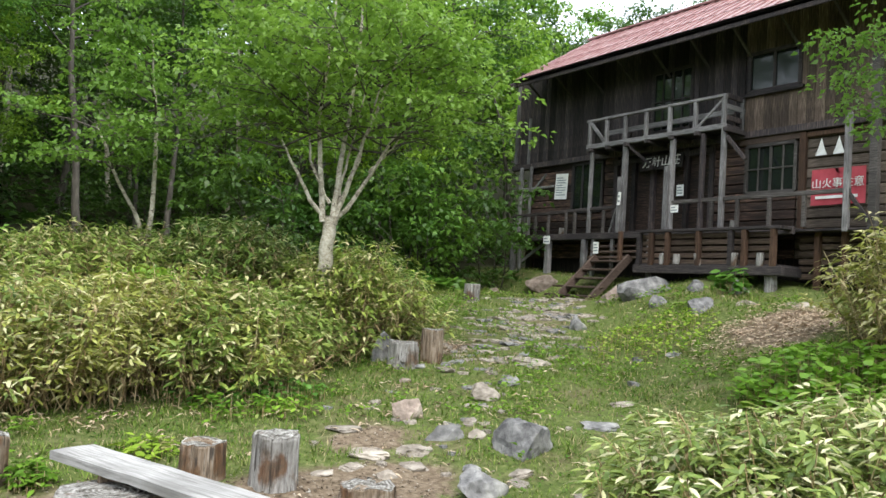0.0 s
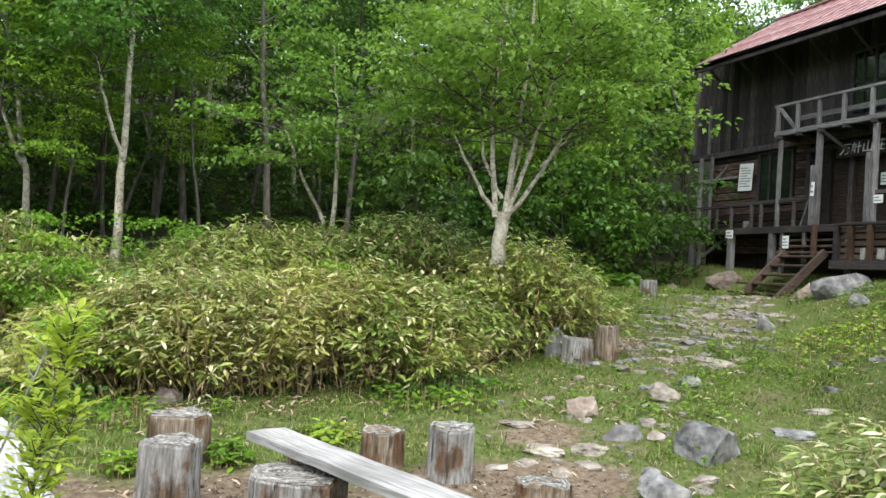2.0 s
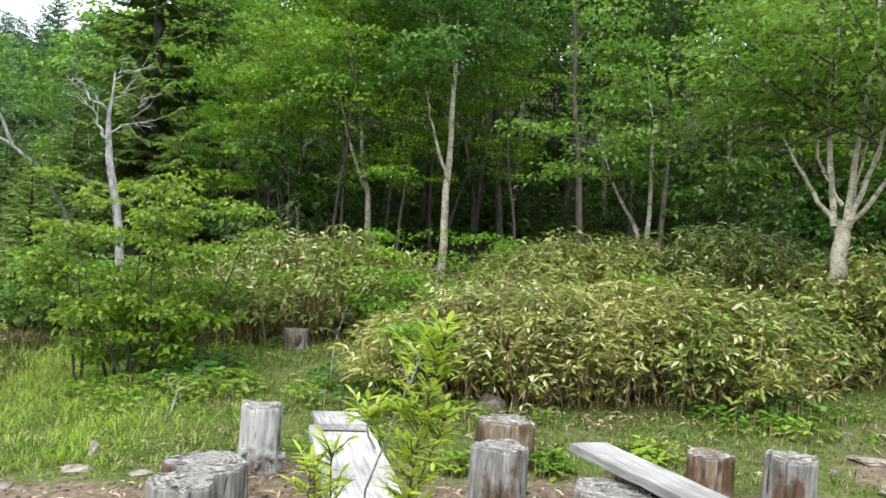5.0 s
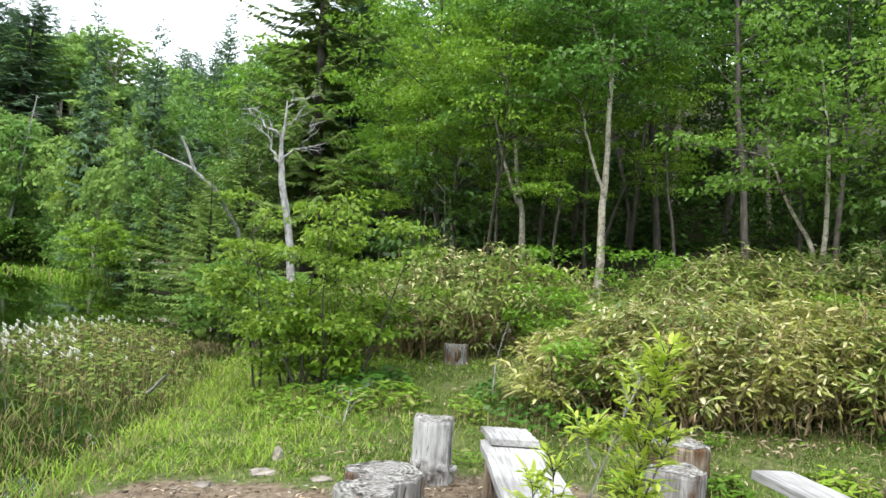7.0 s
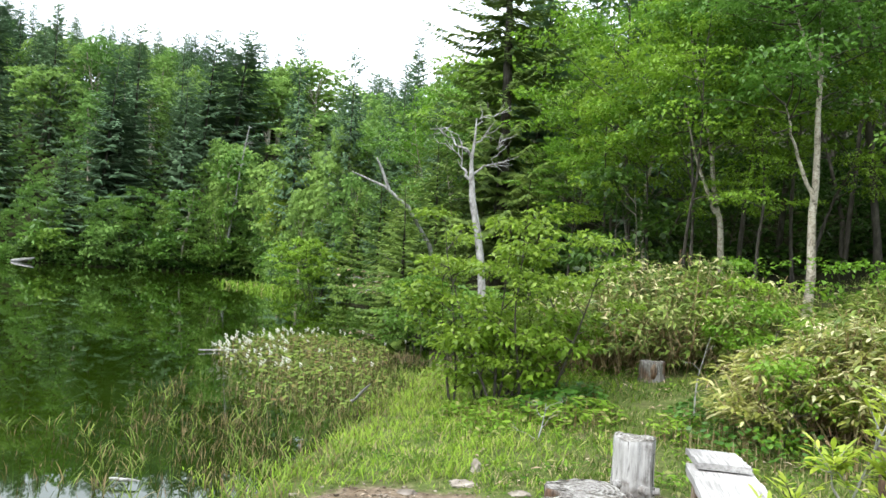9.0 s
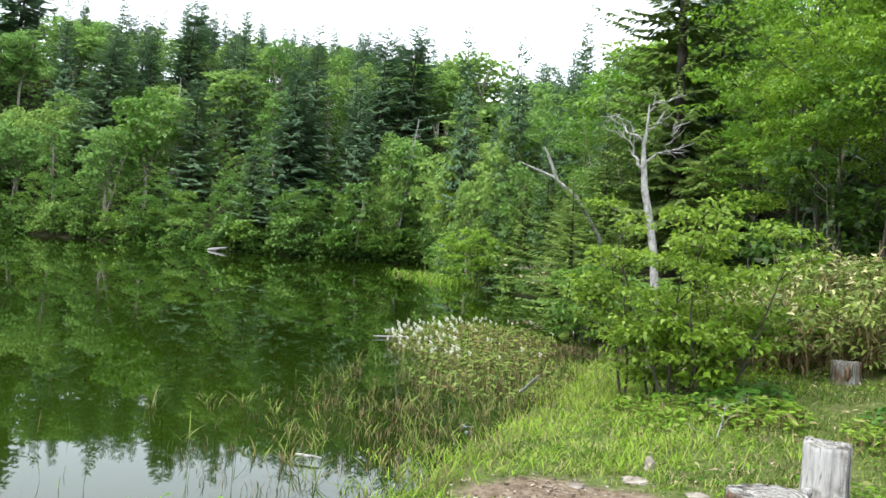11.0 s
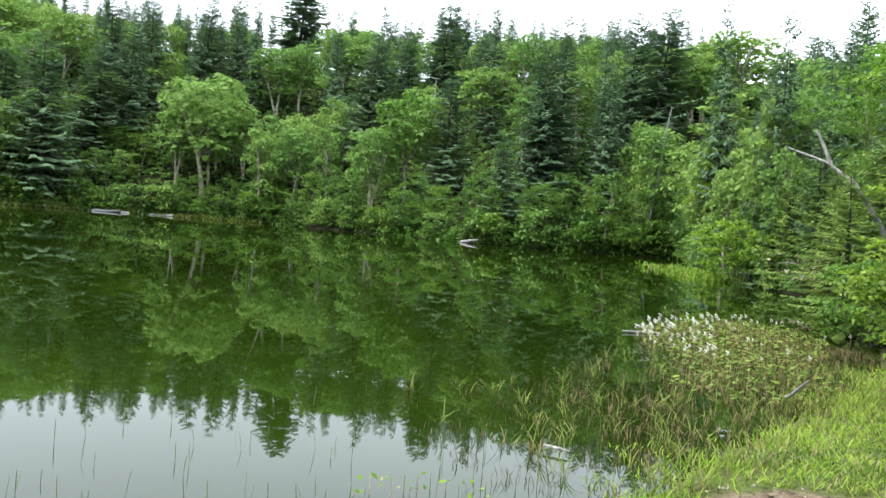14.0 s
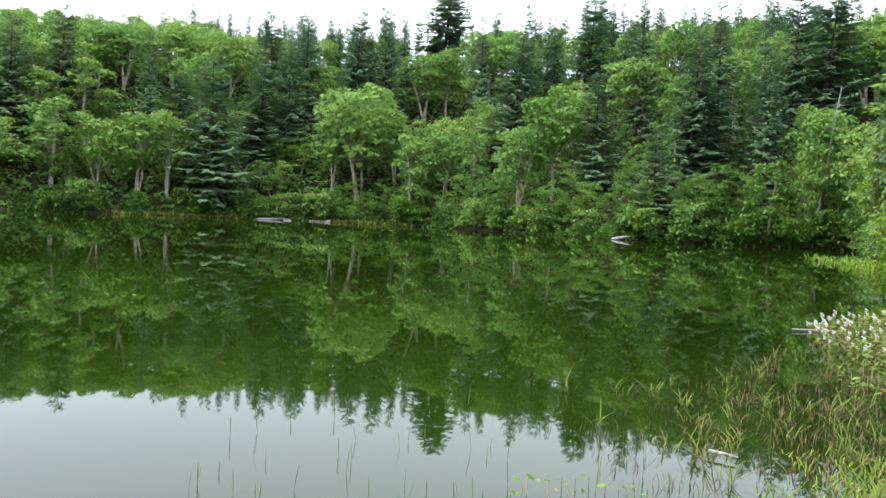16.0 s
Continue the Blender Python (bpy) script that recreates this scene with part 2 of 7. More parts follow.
m = Mat("dead_wood")
spots = m.noise(7, 6, (2.2, 2.2, 1.0), 0.72)
M_DEAD = m.color(m.ramp(spots, [(0.34, (0.09, 0.085, 0.078)), (0.48, (0.27, 0.262, 0.25)), (0.68, (0.46, 0.455, 0.44))])).rough(0.8, 0.2).bump(spots, 0.5, 0.02).m

m = Mat("earth_and_turf")
big, fine = m.noise(0.55, 5, rough=0.6), m.noise(14, 6, rough=0.7)
earth = m.ramp(fine, [(0.3, (0.07, 0.05, 0.032)), (0.5, (0.155, 0.117, 0.08)), (0.72, (0.28, 0.228, 0.168))])
turf = m.ramp(fine, [(0.3, (0.038, 0.055, 0.014)), (0.52, (0.09, 0.118, 0.032)), (0.75, (0.19, 0.19, 0.085))])
turf = m.mix(m.ramp(m.noise(1.6, 5, rough=0.65), [(0.48, (0, 0, 0)), (0.66, (0.75, 0.75, 0.75))]), turf, m.ramp(fine, [(0.3, (0.06, 0.05, 0.025)), (0.7, (0.19, 0.165, 0.09))]))
att = m.n.new("ShaderNodeAttribute")
att.attribute_name = "bare"
patch = m.ramp(m.mix(0.4, att.outputs["Fac"], m.noise(6, 5)), [(0.42, (0, 0, 0)), (0.56, (1, 1, 1))])
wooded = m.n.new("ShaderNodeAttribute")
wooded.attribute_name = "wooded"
# wooded ground turns to this near-black brown-green
dark_floor = m.ramp(fine, [(0.3, (0.012, 0.013, 0.006)), (0.55, (0.03, 0.03, 0.014)), (0.8, (0.06, 0.06, 0.025))])
M_GROUND = m.color(m.mix(wooded.outputs["Fac"], m.mix(patch, turf, earth), dark_floor)).rough(0.95, 0.1).bump(fine, 0.7, 0.03).m

m = Mat("lake_water")
M_WATER = m.color(m.ramp(m.noise(0.12, 4), [(0.35, (0.007, 0.016, 0.001)), (0.65, (0.013, 0.026, 0.0015))])).rough(0.015, 0.5).bump(m.noise(1.2, 3, (1, 1, 1)), 0.01, 0.02).m
m.b.inputs["IOR"].default_value = 1.37

# lens veil is put into M_WALL and M_DECK: dark stops lifted and bluish
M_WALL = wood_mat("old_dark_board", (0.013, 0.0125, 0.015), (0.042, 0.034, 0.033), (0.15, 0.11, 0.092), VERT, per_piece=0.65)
M_BOARD = wood_mat("brown_weathered_board", (0.036, 0.026, 0.02), (0.125, 0.09, 0.066), (0.32, 0.25, 0.19), VERT, per_piece=0.5)
M_PLANK_TAN = wood_mat("tan_weathered_plank", (0.032, 0.024, 0.018), (0.095, 0.073, 0.056), (0.22, 0.18, 0.146), ALONG_Y, per_piece=0.35)
M_GREYWOOD = wood_mat("dark_grey_timber", (0.028, 0.025, 0.023), (0.075, 0.067, 0.061), (0.17, 0.155, 0.142), ALONG_Y)
M_WALL_H = wood_mat("old_dark_plank", (0.014, 0.011, 0.0105), (0.05, 0.031, 0.024), (0.21, 0.128, 0.09), ALONG_Y, per_piece=0.75)
M_SILVER = wood_mat("silvered_timber", (0.06, 0.057, 0.057), (0.18, 0.172, 0.168), (0.36, 0.352, 0.345), VERT)
M_SILVER_Y = wood_mat("silvered_rail", (0.06, 0.057, 0.057), (0.18, 0.172, 0.168), (0.36, 0.352, 0.345), ALONG_Y)
M_DECK = wood_mat("dark_deck_timber", (0.014, 0.013, 0.014), (0.042, 0.035, 0.034), (0.11, 0.09, 0.082), ALONG_Y)
M_STAIR = wood_mat("brown_stair_timber", (0.035, 0.024, 0.018), (0.09, 0.062, 0.048), (0.17, 0.125, 0.1), ALONG_X)
M_SLAT = wood_mat("brown_slat", (0.03, 0.02, 0.014), (0.09, 0.062, 0.045), (0.2, 0.145, 0.11), ALONG_Y)
M_POST_WARM = wood_mat("orange_brown_post", (0.028, 0.017, 0.012), (0.075, 0.042, 0.026), (0.15, 0.088, 0.055), VERT)
def stump_mat(name, dark, mid, light, rust, amount):
    m = Mat(name)
    g = m.noise(8, 6, (5, 5, 0.5), 0.65, 0.3)
    crack = m.noise(11, 3, (3, 3, 0.22), 0.5, 0.6)
    c = m.ramp(g, [(0.28, dark), (0.5, mid), (0.75, light)])
    c = m.mix(m.ramp(m.noise(4.5, 4, (1, 1, 0.7)), [(1 - amount - 0.05, (0, 0, 0)), (1 - amount + 0.04, (0.92, 0.92, 0.92))]), c, m.ramp(g, [(0.3, (0.05, 0.025, 0.012)), (0.7, rust)]))
    c = m.mix(m.ramp(m.noise(3.2, 5, (1, 1, 0.8), 0.7), [(0.5, (0, 0, 0)), (0.62, (0.75, 0.75, 0.75))]), c, m.ramp(g, [(0.35, (0.028, 0.022, 0.017)), (0.7, (0.12, 0.095, 0.07))]))
    c = m.mix(m.ramp(crack, [(0.33, (0.9, 0.9, 0.9)), (0.4, (0, 0, 0))]), c, (0.035, 0.03, 0.025))
    h = m.mix(0.5, g, crack)
    return m.color(c).rough(0.88, 0.2).bump(h, 0.9, 0.025).m


M_STUMP = stump_mat("weathered_stump_side", (0.085, 0.077, 0.068), (0.24, 0.228, 0.21), (0.45, 0.44, 0.42), (0.19, 0.1, 0.05), 0.42)
M_STUMP_BROWN = stump_mat("rotting_stump_side", (0.07, 0.05, 0.035), (0.2, 0.15, 0.105), (0.4, 0.35, 0.29), (0.2, 0.11, 0.055), 0.47)
M_STUMP_PALE = stump_mat("silver_stump_side", (0.2, 0.195, 0.185), (0.4, 0.395, 0.38), (0.58, 0.575, 0.56), (0.3, 0.26, 0.21), 0.26)
M_PLANK = wood_mat("bleached_plank", (0.12, 0.114, 0.107), (0.37, 0.36, 0.346), (0.58, 0.572, 0.556), (0.35, 7, 7), 7)

m = Mat("red_roof_sheet")
wear = m.noise(2.0, 6, (1, 1, 1), 0.7)
M_ROOF = m.color(m.mix(m.ramp(m.noise(9, 4), [(0.5, (0, 0, 0)), (0.75, (0.6, 0.6, 0.6))]), m.ramp(wear, [(0.3, (0.2, 0.095, 0.09)), (0.5, (0.29, 0.15, 0.145)), (0.75, (0.4, 0.28, 0.27))]), (0.42, 0.33, 0.31))).rough(0.45, 0.4).m

m = Mat("old_glass")
M_GLASS = m.color((0.012, 0.016, 0.014)).rough(0.06, 0.6).bump(m.noise(3, 2), 0.05, 0.01).m
def stone_mat(name, dark, mid, light, moss=0.25):
    m = Mat(name)
    st = m.noise(5, 6, rough=0.65)
    c = m.ramp(st, [(0.34, dark), (0.5, mid), (0.66, light)])
    c = m.mix(m.ramp(m.noise(2.3, 4), [(0.55, (0, 0, 0)), (0.72, (moss, moss, moss))]), c, (0.09, 0.1, 0.04))
    hue = m.n.new("ShaderNodeHueSaturation")
    mr = m.n.new("ShaderNodeMapRange")
    mr.inputs["To Min"].default_value, mr.inputs["To Max"].default_value = 0.7, 1.3
    m.l.new(m.each(), mr.inputs["Value"])
    m.l.new(mr.outputs[0], hue.inputs["Value"])
    m.l.new(c, hue.inputs["Color"])
    return m.color(hue.outputs[0]).rough(0.9, 0.2).bump(m.noise(9, 8, rough=0.7), 0.7, 0.03).m


M_STONE = stone_mat("grey_stone", (0.085, 0.083, 0.084), (0.2, 0.196, 0.192), (0.37, 0.36, 0.345))
M_STONE_PALE = stone_mat("pale_stone", (0.13, 0.11, 0.088), (0.27, 0.235, 0.195), (0.43, 0.385, 0.33), 0.15)
M_STONE_BROWN = stone_mat("brown_stone", (0.11, 0.088, 0.072), (0.24, 0.19, 0.155), (0.38, 0.32, 0.27))
m = Mat("earth_crumb")
M_CRUMB = m.color(m.ramp(m.island(), [(0, (0.06, 0.045, 0.03)), (0.5, (0.17, 0.13, 0.095)), (0.85, (0.32, 0.27, 0.21)), (1, (0.5, 0.46, 0.4))])).rough(0.9, 0.2).m
m = Mat("white_sign")
M_WHITE = m.color(m.ramp(m.noise(6, 4), [(0.3, (0.62, 0.62, 0.58)), (0.7, (0.8, 0.8, 0.77))])).rough(0.6).m
m = Mat("red_banner")
M_RED = m.color(m.ramp(m.noise(5, 4), [(0.3, (0.36, 0.035, 0.05)), (0.7, (0.5, 0.07, 0.09))])).rough(0.7).m
m = Mat("print_grey")
M_INK = m.color((0.2, 0.23, 0.24)).rough(0.8).m
m = Mat("white_petal")
M_PETAL = m.color(m.ramp(m.island(), [(0, (0.45, 0.46, 0.36)), (1, (0.72, 0.72, 0.66))])).rough(0.7).m

m = Mat("stump_top")
rings = m.n.new("ShaderNodeTexWave")
rings.wave_type, rings.rings_direction = "RINGS", "Z"
rings.inputs["Scale"].default_value, rings.inputs["Distortion"].default_value, rings.inputs["Detail"].default_value = 9.0, 5.0, 3.0
m.l.new(m.co, rings.inputs["Vector"])
blot = m.noise(7, 5)
rot = m.noise(16, 6, rough=0.7)
top_c = m.ramp(rot, [(0.38, (0.03, 0.025, 0.02)), (0.48, (0.17, 0.158, 0.138)), (0.62, (0.46, 0.45, 0.42))])
top_c = m.mix(m.ramp(blot, [(0.46, (0, 0, 0)), (0.6, (0.8, 0.8, 0.8))]), top_c, m.ramp(rings.outputs["Fac"], [(0.2, (0.12, 0.11, 0.095)), (0.8, (0.36, 0.347, 0.32))]))
M_CUT = m.color(top_c).rough(0.9, 0.15).bump(m.mix(0.3, rot, rings.outputs["Fac"]), 1.0, 0.03).m
m = Mat("pale_letters")
M_PALE = m.color(m.ramp(m.noise(8, 3), [(0.3, (0.42, 0.4, 0.36)), (0.7, (0.6, 0.58, 0.53))])).rough(0.8).m

# ---- ground and lake ----
WATER = -0.3
SHORE = np.array([(-4.3, -25), (-4.1, -5), (-3.9, 0), (-3.9, 3), (-4.05, 4.8), (-4.5, 6.2), (-4.75, 7.2), (-5.1, 8.6), (-5.5, 10.4), (-6.4, 13), (-8.3, 17),
                  (-11.5, 22), (-17, 29), (-26, 37), (-34, 45), (-41, 54), (-48, 62), (-51, 57), (-56, 49), (-62, 44.5), (-75, 41),
                  (-87, 36.5), (-95, 29), (-99, 20), (-101, 8), (-102, -8), (-100, -30), (-80, -50), (-40, -50), (-12, -38)], float)


def shore_distance(x, y):
    """Metres from the lake's edge: plus on land, minus in the water."""
    x, y = np.asarray(x, float), np.asarray(y, float)
    best, inside = np.full(x.shape, 1e9), np.zeros(x.shape, bool)
    for (ax, ay), (bx, by) in zip(SHORE, np.roll(SHORE, -1, 0)):
        ex, ey = bx - ax, by - ay
        t = np.clip(((x - ax) * ex + (y - ay) * ey) / (ex * ex + ey * ey), 0, 1)
        best = np.minimum(best, np.hypot(x - ax - t * ex, y - ay - t * ey))
        if ey != 0:
            inside ^= ((ay > y) != (by > y)) & (x < ex * (y - ay) / ey + ax)
    return np.where(inside, -best, best)


def ground(x, y):
    x, y = np.asarray(x, float), np.asarray(y, float)
    d = shore_distance(x, y)
    h = WATER + np.where(d < 0, np.maximum(d * 0.18, -1.5), 0.3 * (1 - np.exp(-np.maximum(d, 0) / 1.6)))
    u, v = 0.55 * x + 0.83 * y, 0.83 * x - 0.55 * y
    near = smooth01(-46, -20, x) * smooth01(0, 4, d)
    rise = 0.14 * np.log1p(np.exp((np.minimum(u, 16.5) - 5.5) * 2.0)) / 2.0 + 0.05 * np.maximum(u - 16.5, 0)
    rise = rise + 0.9 * smooth01(8.8, 12, y) * smooth01(7, 4, x) * smooth01(-0.5, 2.5, x) + 0.5 * smooth01(12.5, 15, y) * smooth01(2.5, 0, x) * smooth01(-6, -2, x)
    rise = rise + 0.55 * smooth01(12.2, 13.6, x) * smooth01(3, 8, y)
    rise = rise + 0.32 * smooth01(10.9, 12.5, x) * smooth01(11.3, 9.6, y) * smooth01(3, 7, y)
    rise = rise + 0.75 * smooth01(2.5, 6, v) * smooth01(5, 10, u) * smooth01(13.5, 11, x)
    rise = rise + 0.3 * np.minimum(np.maximum(y - 21, 0), 60) * smooth01(2, 14, d) + 0.25 * np.minimum(np.maximum(x - 22, 0), 60)
    far = (1 - smooth01(-46, -20, x)) * (1 - 0.06 * smooth01(55, 85, y)) * (0.62 * np.minimum(np.maximum(d - 0.2, 0), 34) + 0.34 * np.minimum(np.maximum(d - 33, 0), 24))
    bumps = 0.03 * np.sin(2.1 * x + 0.7 * np.sin(1.3 * y)) * np.sin(1.9 * y + 0.5) + 0.015 * np.sin(5.3 * x + 2 * y) * np.sin(4.7 * y - x)
    return h + near * rise + far + bumps * smooth01(0, 1.5, d)


def gz(x, y):
    return float(ground(np.array([x]), np.array([y]))[0])


def value_noise(x, y, seed=3):
    """Smooth noise, 0 to 1, on a unit lattice."""
    tab = np.random.RandomState(seed).uniform(0, 1, (64, 64))
    x, y = np.asarray(x, float), np.asarray(y, float)
    i, j = np.floor(x).astype(int), np.floor(y).astype(int)
    fx, fy = x - i, y - j
    fx, fy = fx * fx * (3 - 2 * fx), fy * fy * (3 - 2 * fy)
    a, b = tab[i % 64, j % 64], tab[(i + 1) % 64, j % 64]
    c, e = tab[i % 64, (j + 1) % 64], tab[(i + 1) % 64, (j + 1) % 64]
    return (a * (1 - fx) + b * fx) * (1 - fy) + (c * (1 - fx) + e * fx) * fy


def bareness(x, y):
    """How trodden the earth is: the seats, the landing by the water and the path to the hut."""
    def blob(cx, cy, rx, ry):
        return np.clip(1.5 - np.hypot((x - cx) / rx, (y - cy) / ry), 0, 1)
    t = np.clip(((x - 3) * 8.5 + (y - 5) * 7.2) / (8.5 ** 2 + 7.2 ** 2), 0, 1)
    off = np.hypot(x - 3 - 8.5 * t, y - 5 - 7.2 * t)
    path = (0.3 + 0.12 * smooth01(0.35, 0.6, t)) * np.clip(1.35 - off / 1.1, 0, 1)
    b = np.maximum.reduce([blob(0.0, 5.2, 2.3, 0.95), blob(-2.7, 5.1, 1.0, 0.55), blob(2.6, 5.2, 1.2, 0.6), 0.8 * blob(3.6, 6.2, 0.5, 0.35), path, blob(10.5, 6.4, 1.3, 0.7), blob(-0.7, 5.75, 1.0, 0.5), 0.8 * blob(6.2, 9.3, 0.9, 0.6)])
    n = 0.55 * value_noise(x * 1.1, y * 1.1) + 0.45 * value_noise(x * 2.9 + 7, y * 2.9, 5)
    worn = 0.3 * smooth01(0.55, 0.75, value_noise(x * 1.25 + 3, y * 1.25, 33)) * blob(5.6, 7.2, 3.2, 2.4)
    b = np.maximum(b, worn)
    return np.clip(b * (0.35 + 1.15 * n), 0, 1)


def steps(*spans):
    """Grid lines: (from, to, first step, last step) span by span."""
    out = []
    for a, b, s0, s1 in spans:
        n = max(1, round(2 * (b - a) / (s0 + s1)))
        t = np.linspace(0, 1, n + 1)
        f = (s0 * t + 0.5 * (s1 - s0) * t * t) / (0.5 * (s0 + s1))
        out.append((a + (b - a) * f)[:-1])
    return np.append(np.concatenate(out), spans[-1][1])


gx = steps((-1500, -180, 260, 8), (-180, -112, 8, 1.6), (-112, -45, 1.6, 1.2), (-45, -13, 1.2, 0.22), (-13, 17, 0.22, 0.22), (17, 60, 0.25, 5), (60, 1500, 6, 260))
gy = steps((-1500, -60, 260, 6), (-60, -4, 6, 0.3), (-4, 19, 0.22, 0.22), (19, 75, 0.3, 1.8), (75, 130, 2, 5), (130, 1500, 6, 260))
GX, GY = np.meshgrid(gx, gy, indexing="ij")
GZ = ground(GX.ravel(), GY.ravel())
ni, nj = len(gx), len(gy)
ii, jj = np.meshgrid(np.arange(ni - 1), np.arange(nj - 1), indexing="ij")
gq = np.stack([ii * nj + jj, (ii + 1) * nj + jj, (ii + 1) * nj + jj + 1, ii * nj + jj + 1], -1).reshape(-1, 4)
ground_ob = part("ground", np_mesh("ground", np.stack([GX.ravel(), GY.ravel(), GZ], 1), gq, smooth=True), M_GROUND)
bare = ground_ob.data.attributes.new("bare", "FLOAT", "POINT")
bare.data.foreach_set("value", bareness(GX.ravel(), GY.ravel()).astype(np.float32))
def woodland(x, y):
    """Where trees stand: a near-black floor colour in place of turf."""
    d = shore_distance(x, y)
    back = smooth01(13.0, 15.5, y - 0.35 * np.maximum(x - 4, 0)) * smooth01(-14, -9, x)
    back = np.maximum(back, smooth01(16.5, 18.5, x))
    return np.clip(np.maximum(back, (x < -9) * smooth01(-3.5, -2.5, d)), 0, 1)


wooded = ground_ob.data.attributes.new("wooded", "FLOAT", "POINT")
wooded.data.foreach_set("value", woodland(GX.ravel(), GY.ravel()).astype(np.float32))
tagged(ground_ob, "trodden earth and short turf rising to the hut", "ground", kind="structure")

wx, wy = np.linspace(-112, 0, 60), np.linspace(-60, 72, 60)
WX, WY = np.meshgrid(wx, wy, indexing="ij")
ii, jj = np.meshgrid(np.arange(59), np.arange(59), indexing="ij")
wq = np.stack([ii * 60 + jj, (ii + 1) * 60 + jj, (ii + 1) * 60 + jj + 1, ii * 60 + jj + 1], -1).reshape(-1, 4)
water_ob = part("water", np_mesh("water", np.stack([WX.ravel(), WY.ravel(), np.full(3600, WATER)], 1), wq), M_WATER)
tagged(water_ob, "still dark green lake water mirroring the forest", "water", kind="structure")

# ---- the hut: long side along y, its face at x = WX0 ----
WX0, PX0 = 14.15, 13.5
HUT_L, HUT_R = 17.05, 4.6
DECK, FLOOR2, EAVE = 3.2, 5.33, 7.36
hut = thing("mountain_hut", pose(0, 0, 0), "two-storey dark weathered timber mountain hut with a faded red metal roof", "hut")
rng = np.random.RandomState(5)


def timber(name, p, q, w, h, mat, parent, label=""):
    return part(name, bar(p, q, w, h), mat, parent, label)


# walls: cores set back behind the boards
def core(name, x0, x1, y0, y1, z0, z1, mat):
    bm = bmesh.new()
    box(bm, ((x0 + x1) / 2, (y0 + y1) / 2, (z0 + z1) / 2), (x1 - x0, y1 - y0, z1 - z0))
    return part(name, bm, mat, hut)


wall_up = core("upper_wall", WX0 + 0.03, WX0 + 0.15, HUT_R, HUT_L, FLOOR2 - 0.05, 7.9, M_WALL)
wall_low = core("lower_wall", WX0 + 0.05, WX0 + 0.17, HUT_R, HUT_L - 0.6, DECK - 0.5, FLOOR2 - 0.1, M_WALL_H)
wall_end = core("end_wall", WX0 + 0.15, 19.0, HUT_L - 0.12, HUT_L, FLOOR2 - 0.05, 8.0, M_WALL)
core("end_wall", WX0 + 0.17, 19.0, HUT_L - 0.72, HUT_L - 0.6, 2.0, FLOOR2 - 0.1, M_WALL_H)
core("end_wall", WX0 + 0.15, 19.0, HUT_R, HUT_R + 0.12, 2.0, 8.0, M_WALL)
core("rear_wall", 18.9, 19.02, HUT_R, HUT_L, 2.0, 7.0, M_WALL)
core("upper_floor", WX0 + 0.15, 18.9, HUT_R + 0.12, HUT_L - 0.12, FLOOR2 - 0.1, FLOOR2 + 0.05, M_DECK)

# upper boarding: upright boards with cover strips, the two windows left open
UPWIN = [(9.62, 8.5, 6.12, 6.92), (12.15, 11.05, 5.55, 7.0)]
y = HUT_L
while y > HUT_R:
    w = rng.uniform(0.15, 0.24)
    yc = y - w / 2
    spans = [(FLOOR2 - rng.uniform(0.03, 0.1), 7.9)]
    for a, b, z0, z1 in UPWIN:
        if b < yc < a:
            spans = [(FLOOR2 - 0.08, z0), (z1, 7.9)]
    for z0, z1 in spans:
        bm = bmesh.new()
        box(bm, (0, 0, 0), (0.025, w - 0.006, z1 - z0), None, 0.004)
        part("board", bm, M_BOARD if yc < 9.65 else M_WALL, wall_up, at=pose(WX0 + rng.uniform(0.002, 0.016), yc, (z0 + z1) / 2, rng.uniform(-0.25, 0.25)))
    y -= w
# end boarding
x = WX0
while x < 19.0:
    w = rng.uniform(0.16, 0.24)
    bm = bmesh.new()
    box(bm, (0, 0, 0), (w - 0.006, 0.025, 2.75), None, 0.004)
    part("board", bm, M_WALL, wall_end, at=pose(x + w / 2, HUT_L + 0.013, FLOOR2 - 0.05 + 1.37))
    x += w
# lower boarding: level half-round planks, door and windows left open
LOWOPEN = [(14.75, 13.6), (13.25, 10.4), (9.62, 8.5)]
for k in range(13):
    z = DECK - 0.45 + k * 0.195
    cuts = [HUT_L - 0.6]
    for a, b in LOWOPEN:
        if (a, b) == (9.62, 8.5) and not (3.98 < z < 4.98):
            continue
        if (a, b) == (14.75, 13.6) and z < 3.8:
            continue
        cuts += [a, b]
    if 8.5 not in cuts:
        cuts += [8.52, 8.5]
    cuts.append(HUT_R)
    for a, b in zip(cuts[::2], cuts[1::2]):
        bm = bmesh.new()
        box(bm, (0, 0, 0), (0.06, a - b, 0.185), None, 0.02)
        part("plank", bm, M_PLANK_TAN if a < 8.6 else M_WALL_H, wall_low, at=pose(WX0 + rng.uniform(0.005, 0.03), (a + b) / 2, z, 0, rng.uniform(-3, 3), 0))


